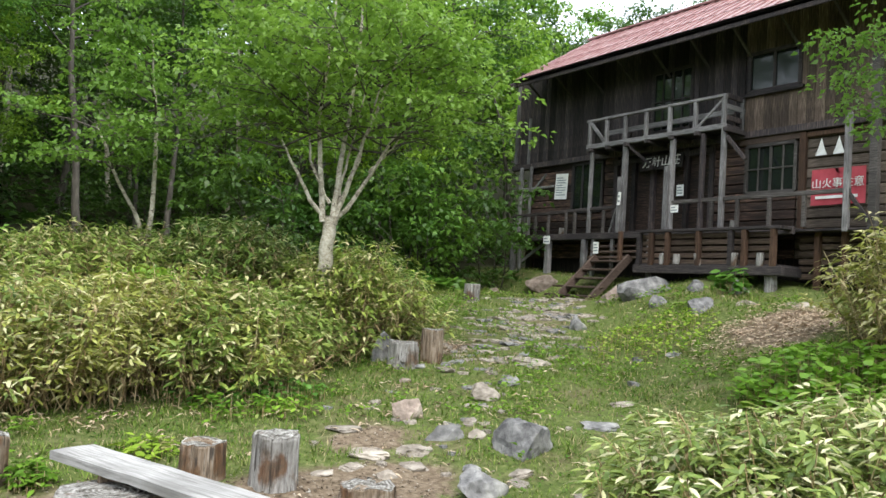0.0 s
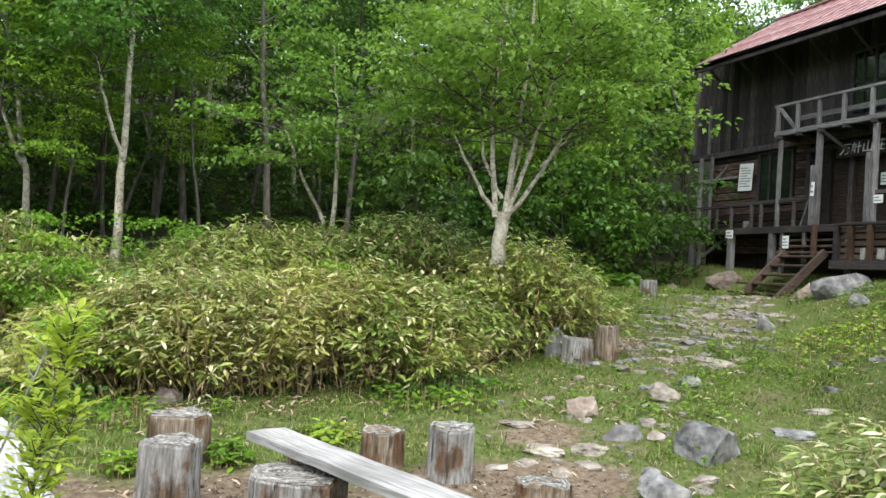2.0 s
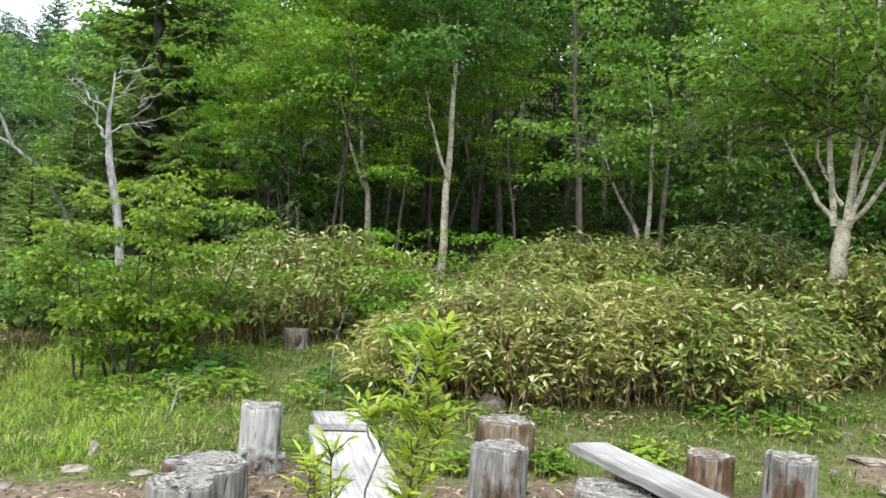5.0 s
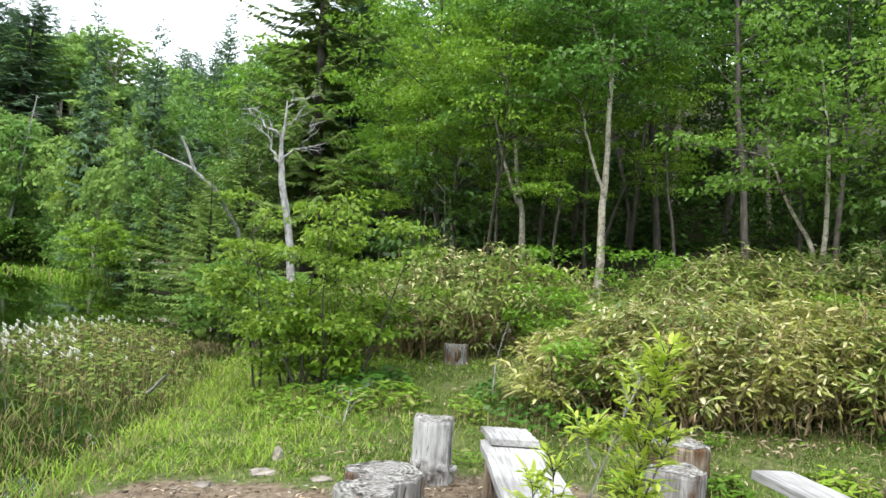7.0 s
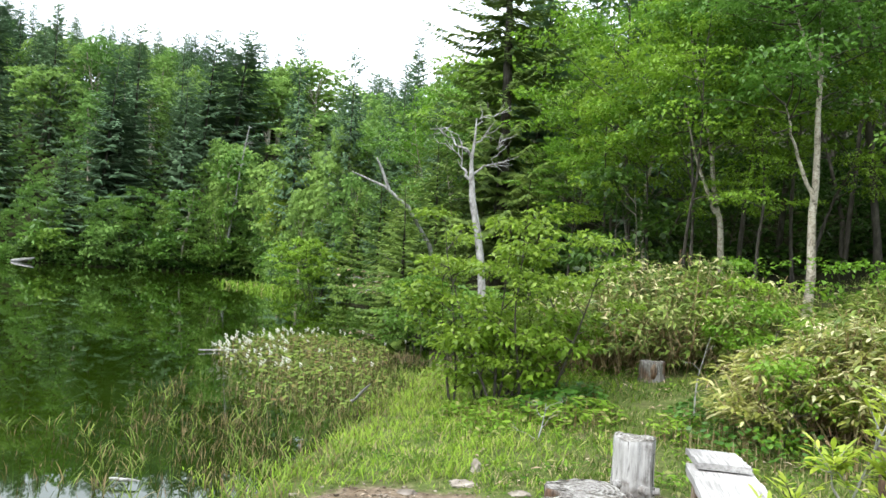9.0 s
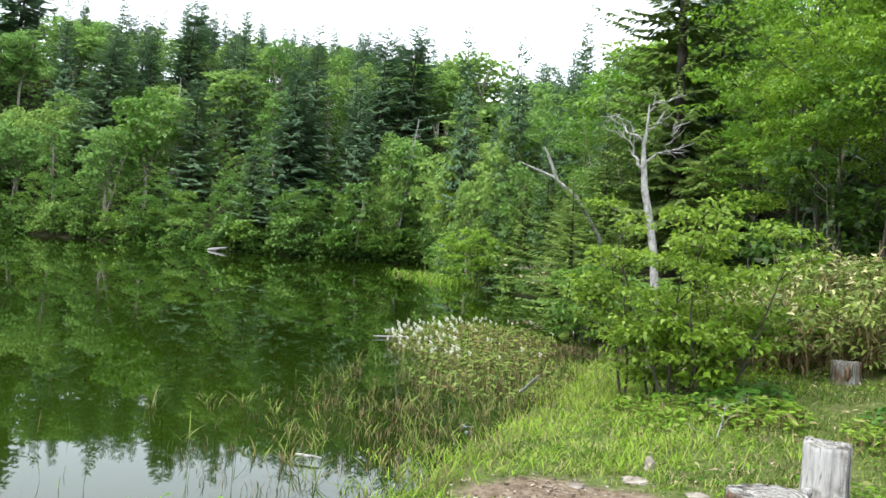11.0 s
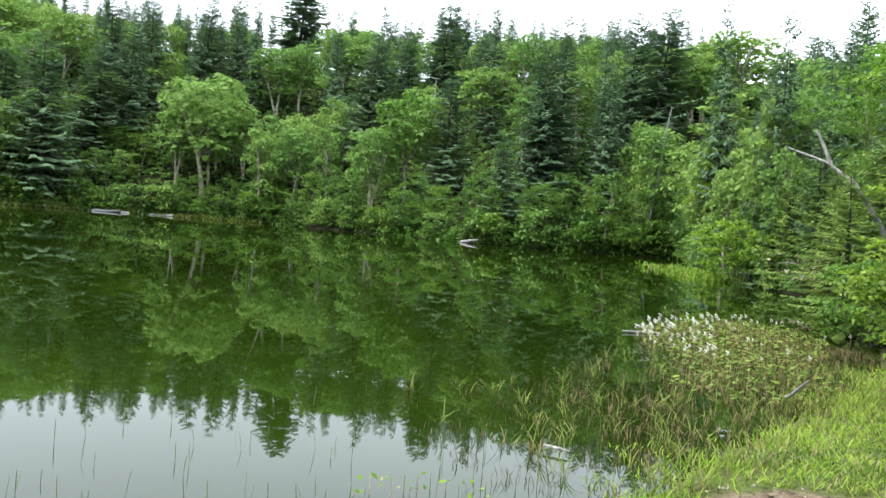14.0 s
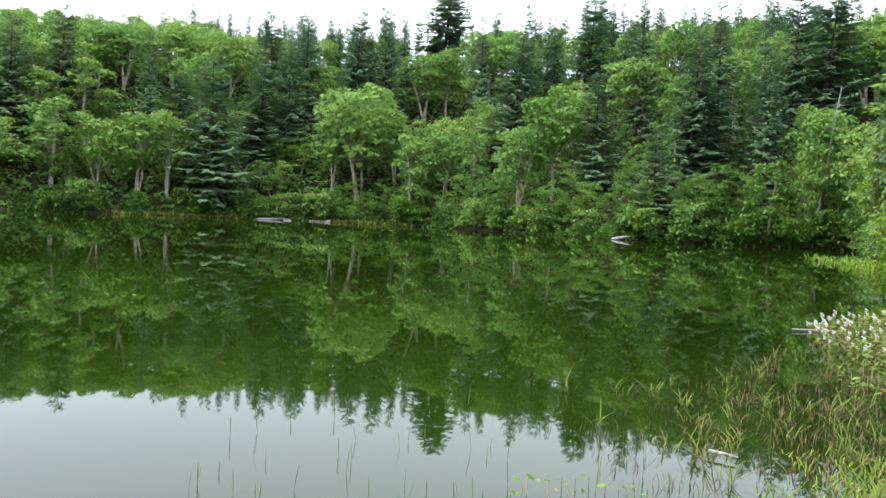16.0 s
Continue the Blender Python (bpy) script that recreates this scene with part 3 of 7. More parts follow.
def window(name, ya, yb, z0, z1, cols, rows, x, wood=M_SILVER):
    w = thing(name, pose(0, 0, 0), "", "")
    w.parent = hut
    for p, q in (((ya, z0), (ya, z1)), ((yb, z0), (yb, z1)), ((ya, z0), (yb, z0)), ((ya, z1), (yb, z1))):
        part("window_frame", bar((x - 0.015, p[0], p[1]), (x - 0.015, q[0], q[1]), 0.06, 0.07), wood, w)
    for c in range(1, cols):
        yy = ya + (yb - ya) * c / cols
        part("glazing_bar", bar((x - 0.01, yy, z0 + 0.03), (x - 0.01, yy, z1 - 0.03), 0.03, 0.035 if c != cols // 2 else 0.06), wood, w)
    for r in range(1, rows):
        zz = z0 + (z1 - z0) * r / rows
        part("glazing_bar", bar((x - 0.008, ya, zz), (x - 0.008, yb, zz), 0.025, 0.03), wood, w)
    for c in range(cols):
        for r in range(rows):
            bm = bmesh.new()
            box(bm, (x + 0.012, ya + (yb - ya) * (c + 0.5) / cols, z0 + (z1 - z0) * (r + 0.5) / rows), (0.006, abs(yb - ya) / cols - 0.02, (z1 - z0) / rows - 0.02))
            part("pane", bm, M_GLASS, w)
    return w


window("window", 9.6, 8.52, 4.0, 4.97, 4, 2, WX0 - 0.02, M_GREYWOOD)
window("window", 9.62, 8.5, 6.12, 6.92, 2, 1, WX0 - 0.01, M_DECK)
window("window", 12.15, 11.05, 5.6, 7.0, 4, 2, WX0 - 0.01, M_DECK)
window("window", 14.7, 13.65, 3.85, 5.1, 3, 1, WX0 - 0.01, M_DECK)
# entrance, with a dark board sheet set behind its posts
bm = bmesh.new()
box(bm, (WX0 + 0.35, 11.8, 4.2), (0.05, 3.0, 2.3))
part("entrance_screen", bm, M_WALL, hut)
for yy in (13.2, 12.62, 12.05, 11.1, 10.45):
    timber("door_post", (WX0, yy, DECK), (WX0, yy, FLOOR2 - 0.1), 0.11, 0.11, M_WALL, hut)
for a, b in ((12.6, 12.07), (13.15, 12.64)):
    bm = bmesh.new()
    box(bm, (WX0 + 0.2, (a + b) / 2, 4.1), (0.04, a - b, 1.85), None, 0.006)
    part("door", bm, M_WALL, hut)
timber("lintel", (WX0 - 0.02, 13.3, 5.0), (WX0 - 0.02, 10.4, 5.0), 0.1, 0.12, M_WALL, hut)
# corner post, trim and end post of the plank wall
timber("wall_post", (WX0 - 0.04, 8.36, DECK), (WX0 - 0.04, 8.36, FLOOR2 - 0.2), 0.1, 0.13, M_POST_WARM, hut)
timber("window_head", (WX0 - 0.04, 9.75, 5.08), (WX0 - 0.04, 8.42, 5.08), 0.06, 0.14, M_STAIR, hut)
timber("wall_strip", (WX0 - 0.05, 8.3, 5.06), (WX0 - 0.05, 7.1, 5.06), 0.04, 0.09, M_POST_WARM, hut)
timber("end_post", (PX0 + 0.1, 6.75, DECK - 0.2), (PX0 + 0.1, 6.75, FLOOR2 + 0.9), 0.14, 0.14, M_GREYWOOD, hut)
timber("rail_brace", (PX0, 7.15, 3.8), (PX0 + 0.02, 6.8, 3.3), 0.05, 0.07, M_DECK, hut)
timber("window_sill", (WX0 - 0.05, 9.72, 6.05), (WX0 - 0.05, 8.4, 6.05), 0.08, 0.07, M_DECK, hut)
# sill beam under the upper storey, and battens
timber("sill_beam", (WX0 - 0.05, HUT_L + 0.05, FLOOR2 - 0.12), (WX0 - 0.05, HUT_R, FLOOR2 - 0.12), 0.16, 0.14, M_WALL, hut)
timber("corner_board", (WX0 - 0.02, HUT_L - 0.02, FLOOR2), (WX0 - 0.02, HUT_L - 0.02, 7.8), 0.12, 0.08, M_SILVER, hut)
timber("corner_board", (WX0 - 0.02, HUT_L - 0.55, FLOOR2 - 0.1), (WX0 - 0.02, HUT_L - 0.55, 6.6), 0.1, 0.05, M_SILVER, hut)

# roof: two slopes of lapped metal strips on a deck
RIDGE_X, RIDGE_Z, EAVE_X = 15.8, 9.08, 13.12
ROOF_L, ROOF_R = 16.05, 4.2


def slope_quad(bm, y0, y1, x0, z0, x1, z1, t):
    vs = [bm.verts.new(p) for p in ((x0, y0, z0), (x0, y1, z0), (x1, y1, z1), (x1, y0, z1), (x0, y0, z0 - t), (x0, y1, z0 - t), (x1, y1, z1 - t), (x1, y0, z1 - t))]
    for f in ((0, 3, 2, 1), (4, 5, 6, 7), (0, 1, 5, 4), (1, 2, 6, 5), (2, 3, 7, 6), (3, 0, 4, 7)):
        bm.faces.new([vs[i] for i in f])


bm = bmesh.new()
slope_quad(bm, ROOF_R, ROOF_L, EAVE_X, EAVE - 0.02, RIDGE_X, RIDGE_Z - 0.02, 0.06)
slope_quad(bm, ROOF_R, ROOF_L, 19.8, 6.4, RIDGE_X, RIDGE_Z - 0.02, 0.06)
roof = part("roof", bm, M_WALL, hut)
y = ROOF_L
while y > ROOF_R + 0.1:
    for r in range(3):
        a, b = r / 3, (r + 1) / 3 + 0.01
        lift = 0.012 * (3 - r) / 3
        bm = bmesh.new()
        xa, xb = EAVE_X - 0.05 + (RIDGE_X - EAVE_X + 0.05) * a, EAVE_X - 0.05 + (RIDGE_X - EAVE_X + 0.05) * b
        za, zb = EAVE + 0.02 + (RIDGE_Z - EAVE) * a + 0.014, EAVE + 0.02 + (RIDGE_Z - EAVE) * b - 0.008
        slope_quad(bm, y - 0.30, y, xa, za + rng.uniform(0, 0.004), xb, zb, 0.01)
        part("roof_sheet", bm, M_ROOF, roof)
    bm = bmesh.new()
    slope_quad(bm, y - 0.315, y - 0.29, EAVE_X - 0.05, EAVE + 0.06, RIDGE_X, RIDGE_Z + 0.06, 0.04)
    part("roof_seam", bm, M_ROOF, roof)
    y -= 0.305
timber("ridge_cap", (RIDGE_X, ROOF_R, RIDGE_Z + 0.05), (RIDGE_X, ROOF_L, RIDGE_Z + 0.05), 0.22, 0.05, M_ROOF, roof)
timber("fascia", (EAVE_X + 0.02, ROOF_R, EAVE - 0.09), (EAVE_X + 0.02, ROOF_L, EAVE - 0.09), 0.04, 0.16, M_WALL, roof)
timber("barge_board", (EAVE_X, ROOF_L - 0.03, EAVE - 0.08), (RIDGE_X, ROOF_L - 0.03, RIDGE_Z - 0.08), 0.04, 0.14, M_WALL, roof)
for k in range(12):
    yy = 16.4 - k * 1.05
    timber("rafter", (EAVE_X + 0.04, yy, EAVE - 0.1), (WX0 + 0.1, yy, EAVE + 0.54), 0.07, 0.12, M_WALL, roof)
    if k < 9:
        timber("strut", (EAVE_X + 0.3, yy - 0.5, EAVE + 0.02), (WX0, yy - 0.5, EAVE - 0.5), 0.05, 0.05, M_GREYWOOD, hut)

# balcony
timber("balcony_beam", (PX0, 13.6, FLOOR2), (PX0, 9.7, FLOOR2), 0.1, 0.11, M_SILVER_Y, hut)
timber("balcony_rail", (PX0, 13.62, 5.97), (PX0, 9.7, 5.97), 0.09, 0.06, M_SILVER_Y, hut)
timber("balcony_midrail", (WX0 - 0.25, 13.4, 5.72), (WX0 - 0.25, 9.8, 5.72), 0.04, 0.12, M_SILVER_Y, hut)
bm = bmesh.new()
box(bm, ((PX0 + WX0) / 2, 11.65, FLOOR2 - 0.0), (WX0 - PX0 - 0.12, 3.8, 0.05))
part("balcony_floor", bm, M_DECK, hut)
for yy in (13.53, 12.98, 12.4, 11.78, 11.12, 10.45, 9.75):
    timber("balcony_post", (PX0, yy, FLOOR2 + 0.03), (PX0, yy, 5.96), 0.075, 0.085, M_SILVER, hut)
    timber("joist", (PX0 - 0.13, yy - 0.12, FLOOR2 - 0.09), (WX0, yy - 0.12, FLOOR2 - 0.09), 0.1, 0.09, M_DECK, hut)
timber("balcony_brace", (PX0 - 0.01, 13.5, 5.93), (PX0 - 0.01, 13.0, FLOOR2 + 0.05), 0.05, 0.08, M_SILVER_Y, hut)
timber("balcony_brace", (PX0 + 0.02, 9.8, 5.9), (PX0 + 0.02, 10.42, FLOOR2 + 0.06), 0.03, 0.06, M_SILVER_Y, hut)
for zz, mat in ((5.97, M_WALL), (5.75, M_SILVER_Y), (5.33, M_DECK), (5.52, M_WALL)):
    timber("balcony_side_rail", (PX0 + 0.04, 9.72, zz), (WX0, 9.72, zz), 0.04, 0.11, mat, hut)
timber("balcony_post", (WX0 - 0.08, 9.72, FLOOR2), (WX0 - 0.08, 9.72, 5.98), 0.06, 0.07, M_SILVER, hut)

# porch deck, its posts and rail
for k in range(6):
    bm = bmesh.new()
    box(bm, (PX0 - 0.02 + 0.06 + k * 0.115, 11.2, DECK - 0.06), (0.105, 10.4, 0.04), None, 0.006)
    part("deck_board", bm, M_DECK, hut)
timber("deck_beam", (PX0 - 0.05, 16.4, DECK - 0.06), (PX0 - 0.05, 8.1, DECK - 0.06), 0.08, 0.15, M_DECK, hut)
POSTS = [(12.35, M_SILVER, 0.105, FLOOR2 - 0.05), (11.0, M_SILVER, 0.1, FLOOR2 - 0.05), (9.72, M_SILVER, 0.095, FLOOR2 - 0.05),
         (13.42, M_SILVER, 0.08, FLOOR2 - 0.1), (10.22, M_WALL, 0.09, FLOOR2 - 0.1), (7.17, M_SILVER, 0.1, FLOOR2 - 0.1)]
for yy, mat, w, z1 in POSTS:
    timber("porch_post", (PX0, yy, DECK - 0.1), (PX0, yy, z1), w, w, mat, hut)
timber("post_sleeve", (PX0 - 0.09, 11.06, DECK), (PX0 - 0.09, 11.06, 4.62), 0.07, 0.12, M_SILVER, hut)
timber("post_sleeve", (PX0 - 0.08, 12.42, DECK), (PX0 - 0.08, 12.42, 4.5), 0.06, 0.1, M_SILVER, hut)
timber("brace", (PX0, 12.25, 5.2), (PX0 + 0.3, 11.75, 4.7), 0.05, 0.07, M_WALL, hut)
timber("brace", (PX0, 9.65, 5.1), (PX0 + 0.05, 9.25, 4.6), 0.05, 0.08, M_WALL, hut)
timber("porch_rail", (PX0, 11.0, 3.83), (PX0, 7.1, 3.83), 0.06, 0.08, M_GREYWOOD, hut)
timber("porch_rail", (PX0, 16.35, 3.74), (PX0, 12.5, 3.82), 0.06, 0.08, M_DECK, hut)
for yy in (16.2, 15.8, 15.35, 14.85, 14.2, 13.9, 12.95):
    timber("rail_post", (PX0, yy, DECK), (PX0, yy, 3.76), 0.06, 0.075, M_GREYWOOD, hut)
for yy in (9.95, 9.35, 8.65, 7.95):
    timber("rail_post", (PX0, yy, DECK), (PX0, yy, 3.8), 0.065, 0.075, M_GREYWOOD, hut)
timber("rail_brace", (PX0, 12.55, 3.8), (PX0 + 0.05, 12.8, DECK), 0.04, 0.05, M_SILVER, hut)
# left bay posts under the overhanging storey
timber("bay_post", (PX0 + 0.45, 16.55, DECK), (PX0 + 0.45, 16.55, FLOOR2 - 0.15), 0.09, 0.09, M_SILVER, hut)
timber("bay_post", (PX0 + 0.5, 16.2, DECK), (PX0 + 0.5, 16.2, FLOOR2 - 0.15), 0.07, 0.07, M_SILVER, hut)
timber("bay_brace", (PX0 + 0.42, 16.5, 4.1), (WX0, 15.75, 4.95), 0.06, 0.06, M_SILVER, hut)
timber("bay_brace", (PX0 + 0.42, 16.55, 4.55), (WX0, 15.4, 4.6), 0.05, 0.06, M_SILVER, hut)
# stilts below the deck
for yy, w in ((16.15, 0.13), (15.9, 0.08), (14.78, 0.14), (13.5, 0.13), (13.2, 0.09), (12.6, 0.08), (11.5, 0.1)):
    z0 = gz(PX0, yy) - 0.15
    timber("stilt", (PX0 - 0.02, yy, z0), (PX0 - 0.02, yy, DECK - 0.12), w, w, M_SILVER, hut)
timber("stilt_brace", (PX0, 15.9, 2.5), (PX0 + 0.4, 15.4, 3.05), 0.06, 0.08, M_SILVER, hut)
# dark board sheet behind the stilts, from the ground up to the deck
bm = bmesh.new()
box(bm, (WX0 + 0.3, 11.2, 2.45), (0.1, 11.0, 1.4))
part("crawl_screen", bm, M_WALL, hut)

# lower terrace with its slatted front
TX = 13.15
for k in range(5):
    zz = 3.06 - k * 0.135
    for a, b in ((11.5, 10.0), (9.98, 8.3)):
        bm = bmesh.new()
        box(bm, (0, 0, 0), (0.03, a - b, 0.1), None, 0.008)
        part("slat", bm, M_SLAT, hut, at=pose(TX + 0.06, (a + b) / 2, zz, rng.uniform(-0.3, 0.3), 0, 0))
timber("terrace_cap", (TX, 11.55, DECK - 0.03), (TX, 8.15, DECK - 0.03), 0.16, 0.06, M_DECK, hut)
timber("terrace_cap", (TX, 8.2, DECK - 0.03), (WX0, 8.2, DECK - 0.03), 0.16, 0.06, M_DECK, hut)
timber("terrace_beam", (TX, 11.6, 2.36), (TX, 8.1, 2.36), 0.14, 0.17, M_DECK, hut)
timber("terrace_beam", (TX, 8.2, 2.36), (WX0, 8.2, 2.36), 0.12, 0.17, M_DECK, hut)
for yy, mat in ((11.48, M_DECK), (11.15, M_POST_WARM), (10.72, M_POST_WARM), (9.95, M_POST_WARM), (9.2, M_DECK), (8.9, M_POST_WARM), (8.3, M_POST_WARM)):
    timber("terrace_post", (TX - 0.02, yy, 2.44), (TX - 0.02, yy, DECK - 0.05), 0.1, 0.1, mat, hut)
for yy in (7.8, 7.3):
    timber("terrace_post", (TX + 0.6, yy, 1.95), (TX + 0.6, yy, DECK), 0.1, 0.1, M_POST_WARM, hut)
for k in range(6):
    bm = bmesh.new()
    box(bm, (0, 0, 0), (0.03, 1.3, 0.1), None, 0.008)
    part("slat", bm, M_SLAT, hut, at=pose(TX + 0.68, 7.55, 3.0 - k * 0.14))
bm = bmesh.new()
box(bm, (TX + 0.35, 9.9, 2.46), (0.7, 3.4, 0.05))
part("terrace_floor", bm, M_DECK, hut)
for yy in (8.4,):
    bm = bmesh.new()
    bmesh.ops.create_cone(bm, cap_ends=True, segments=12, radius1=0.12, radius2=0.11, depth=0.6, matrix=pose(TX + 0.1, yy, 2.0))
    part("footing_log", bm, M_STUMP, hut)

# stair: two stringers and treads, then an upper flight to the deck
S0, S1 = Vector((11.95, 12.5, 1.38)), Vector((13.2, 12.3, 2.62))
for off, nm in ((0.52, "stringer"), (-0.5, "stringer")):
    timber(nm, (S0.x, S0.y + off, S0.z), (S1.x, S1.y + off, S1.z), 0.08, 0.17, M_STAIR, hut)
for k in range(6):
    t = (k + 0.6) / 6
    p = S0.lerp(S1, t)
    wide = 0.75 if k in (1, 2) else 0.55
    bm = bmesh.new()
    box(bm, (p.x, p.y + (wide - 0.5) * 0.8, p.z - 0.02), (0.24, wide * 2, 0.045), None, 0.008)
    part("tread", bm, M_STAIR, hut)
for k in range(4):
    bm = bmesh.new()
    box(bm, (13.3 + 0.12 * k, 12.4, 2.62 + 0.14 * k), (0.16, 1.5, 0.045), None, 0.006)
    part("tread", bm, M_STAIR, hut)
for yy in (12.1, 11.55):
    timber("stair_post", (13.2, yy, 2.35), (13.2, yy, DECK), 0.09, 0.09, M_POST_WARM, hut)

# short pale log ends kept on the terrace
rng = np.random.RandomState(23)
for yy in (10.98, 10.62, 10.1, 9.25, 8.7):
    bm = bmesh.new()
    bmesh.ops.create_cone(bm, cap_ends=True, segments=12, radius1=0.075, radius2=0.07, depth=rng.uniform(0.2, 0.27))
    bmesh.ops.bevel(bm, geom=bm.edges[:], offset=0.006, segments=1, affect="EDGES")
    lg = part("log_piece", bm, M_STUMP, None)
    lg.matrix_basis = pose(TX - 0.0, yy - 0.13, 2.57, rng.uniform(-4, 4), rng.uniform(-4, 4), rng.uniform(0, 360))
    tagged(lg, "short pale log piece standing on the terrace edge", "log", "log pieces")
for yy in (14.55, 9.55):
    bm = bmesh.new()
    bmesh.ops.create_cone(bm, cap_ends=True, segments=12, radius1=0.085, radius2=0.08, depth=0.24)
    bmesh.ops.bevel(bm, geom=bm.edges[:], offset=0.006, segments=1, affect="EDGES")
    lg = part("log_piece", bm, M_STUMP, None)
    lg.matrix_basis = pose(PX0 + 0.2, yy, DECK + 0.08)
    tagged(lg, "short log seat on the porch deck", "log", "log pieces")

# ---- plants ----
def wobble(rng, p, way, length, n, bend, lift=0.0):
    """A line of n points from p, wandering by bend and lifted towards the sky."""
    pts, d = [np.array(p, float)], unit(np.array(way, float))
    for _ in range(n - 1):
        d = unit(d + rng.normal(0, bend, 3) + np.array([0, 0, lift]))
        pts.append(pts[-1] + d * length / (n - 1))
    return np.array(pts)


def clump_leaves(rng, centres, per, spread, flat, size, up_bias=0.6):
    """Leaves on small domed clumps, thick above and thin below."""
    m = len(centres)
    c = np.repeat(centres, per, axis=0)
    r = np.repeat(spread * 1.5 * rng.uniform(0.6, 1.35, m), per)[:, None]
    n = len(c)
    out = unit(rng.normal(0, 1, (n, 3)))
    out[:, 2] = np.where(rng.uniform(0, 1, n) < 0.78, np.abs(out[:, 2]), out[:, 2])
    off = out * r * rng.uniform(0.62, 1.06, (n, 1)) * np.array([1, 1, max(0.3, flat * 1.9)])
    way = unit(out * np.array([1, 1, 0.2]) + rng.normal(0, 0.45, (n, 3)) + np.array([0, 0, -0.25]))
    up = unit(out * 0.55 + rng.normal(0, 0.3, (n, 3)) + np.array([0, 0, up_bias + 0.2]))
    L = size * rng.uniform(0.7, 1.3, n)
    return c + off, way, up, L


def broadleaf(name, seed, H, r0, base, crown_r, stems, limbs, per, size, spread, sides=6, flat=0.45, lean=0.06, sub=4, twigs=True):
    """Meshes of trunk with limbs, and crown, of a broad-leaved tree."""
    rng = np.random.RandomState(seed)
    tb, centres = Tubes(sides), []
    for s in range(stems):
        a = 2 * math.pi * s / max(stems, 1) + rng.uniform(0, 1)
        out = 0.0 if stems == 1 else rng.uniform(0.12, 0.3)
        h = H * rng.uniform(0.85, 1.0)
        pts = wobble(rng, (0.05 * stems * math.cos(a), 0.05 * stems * math.sin(a), -0.3), (out * math.cos(a) + rng.normal(0, lean), out * math.sin(a) + rng.normal(0, lean), 1), h + 0.3, 12, 0.07, 0.05)
        rad = r0 * (1.0 if stems == 1 else 0.75) * (1 - np.linspace(0, 1, 12) * 0.92) * np.array([1.35] + [1.0] * 11)
        tb.add(pts, rad)
        for k in range(limbs // stems):
            f = base + (0.97 - base) * ((k + rng.uniform(0, 1)) / (limbs // stems))
            i = f * 11
            p = pts[int(i)] + (pts[min(int(i) + 1, 11)] - pts[int(i)]) * (i % 1)
            az = rng.uniform(0, 2 * math.pi)
            prof = math.sin(math.pi * min(1, 0.18 + 0.8 * (f - base) / (1 - base))) ** 0.7
            ln = crown_r * prof * rng.uniform(0.7, 1.15)
            lp = wobble(rng, p, (math.cos(az), math.sin(az), rng.uniform(0.25, 0.9)), ln, 6, 0.12, 0.02)
            lr = max(0.012, r0 * 0.38 * (1 - f * 0.7))
            tb.add(lp if sides > 4 else lp[[0, 2, 5]], lr * np.linspace(1, 0.2, 6 if sides > 4 else 3), max(3, sides - 2))
            centres += [lp[3], lp[5]]
            for _ in range(sub):
                q = lp[rng.randint(2, 6)]
                az2 = az + rng.uniform(-1.3, 1.3)
                sp = wobble(rng, q, (math.cos(az2), math.sin(az2), rng.uniform(-0.2, 0.5)), ln * rng.uniform(0.25, 0.55), 4, 0.15)
                if twigs:
                    tb.add(sp[[0, 2, 3]], lr * 0.35 * np.array([1, 0.6, 0.3]), 3)
                centres += [sp[3]]
    centres = np.array(centres) + rng.normal(0, spread * 0.3, (len(centres), 3)) * [1, 1, 0.3]
    pos, way, up, L = clump_leaves(rng, centres, per, spread, flat, size)
    return tb.mesh(name + "_trunk"), leaf_mesh(name + "_crown", pos, way, up, L, L * 0.62)


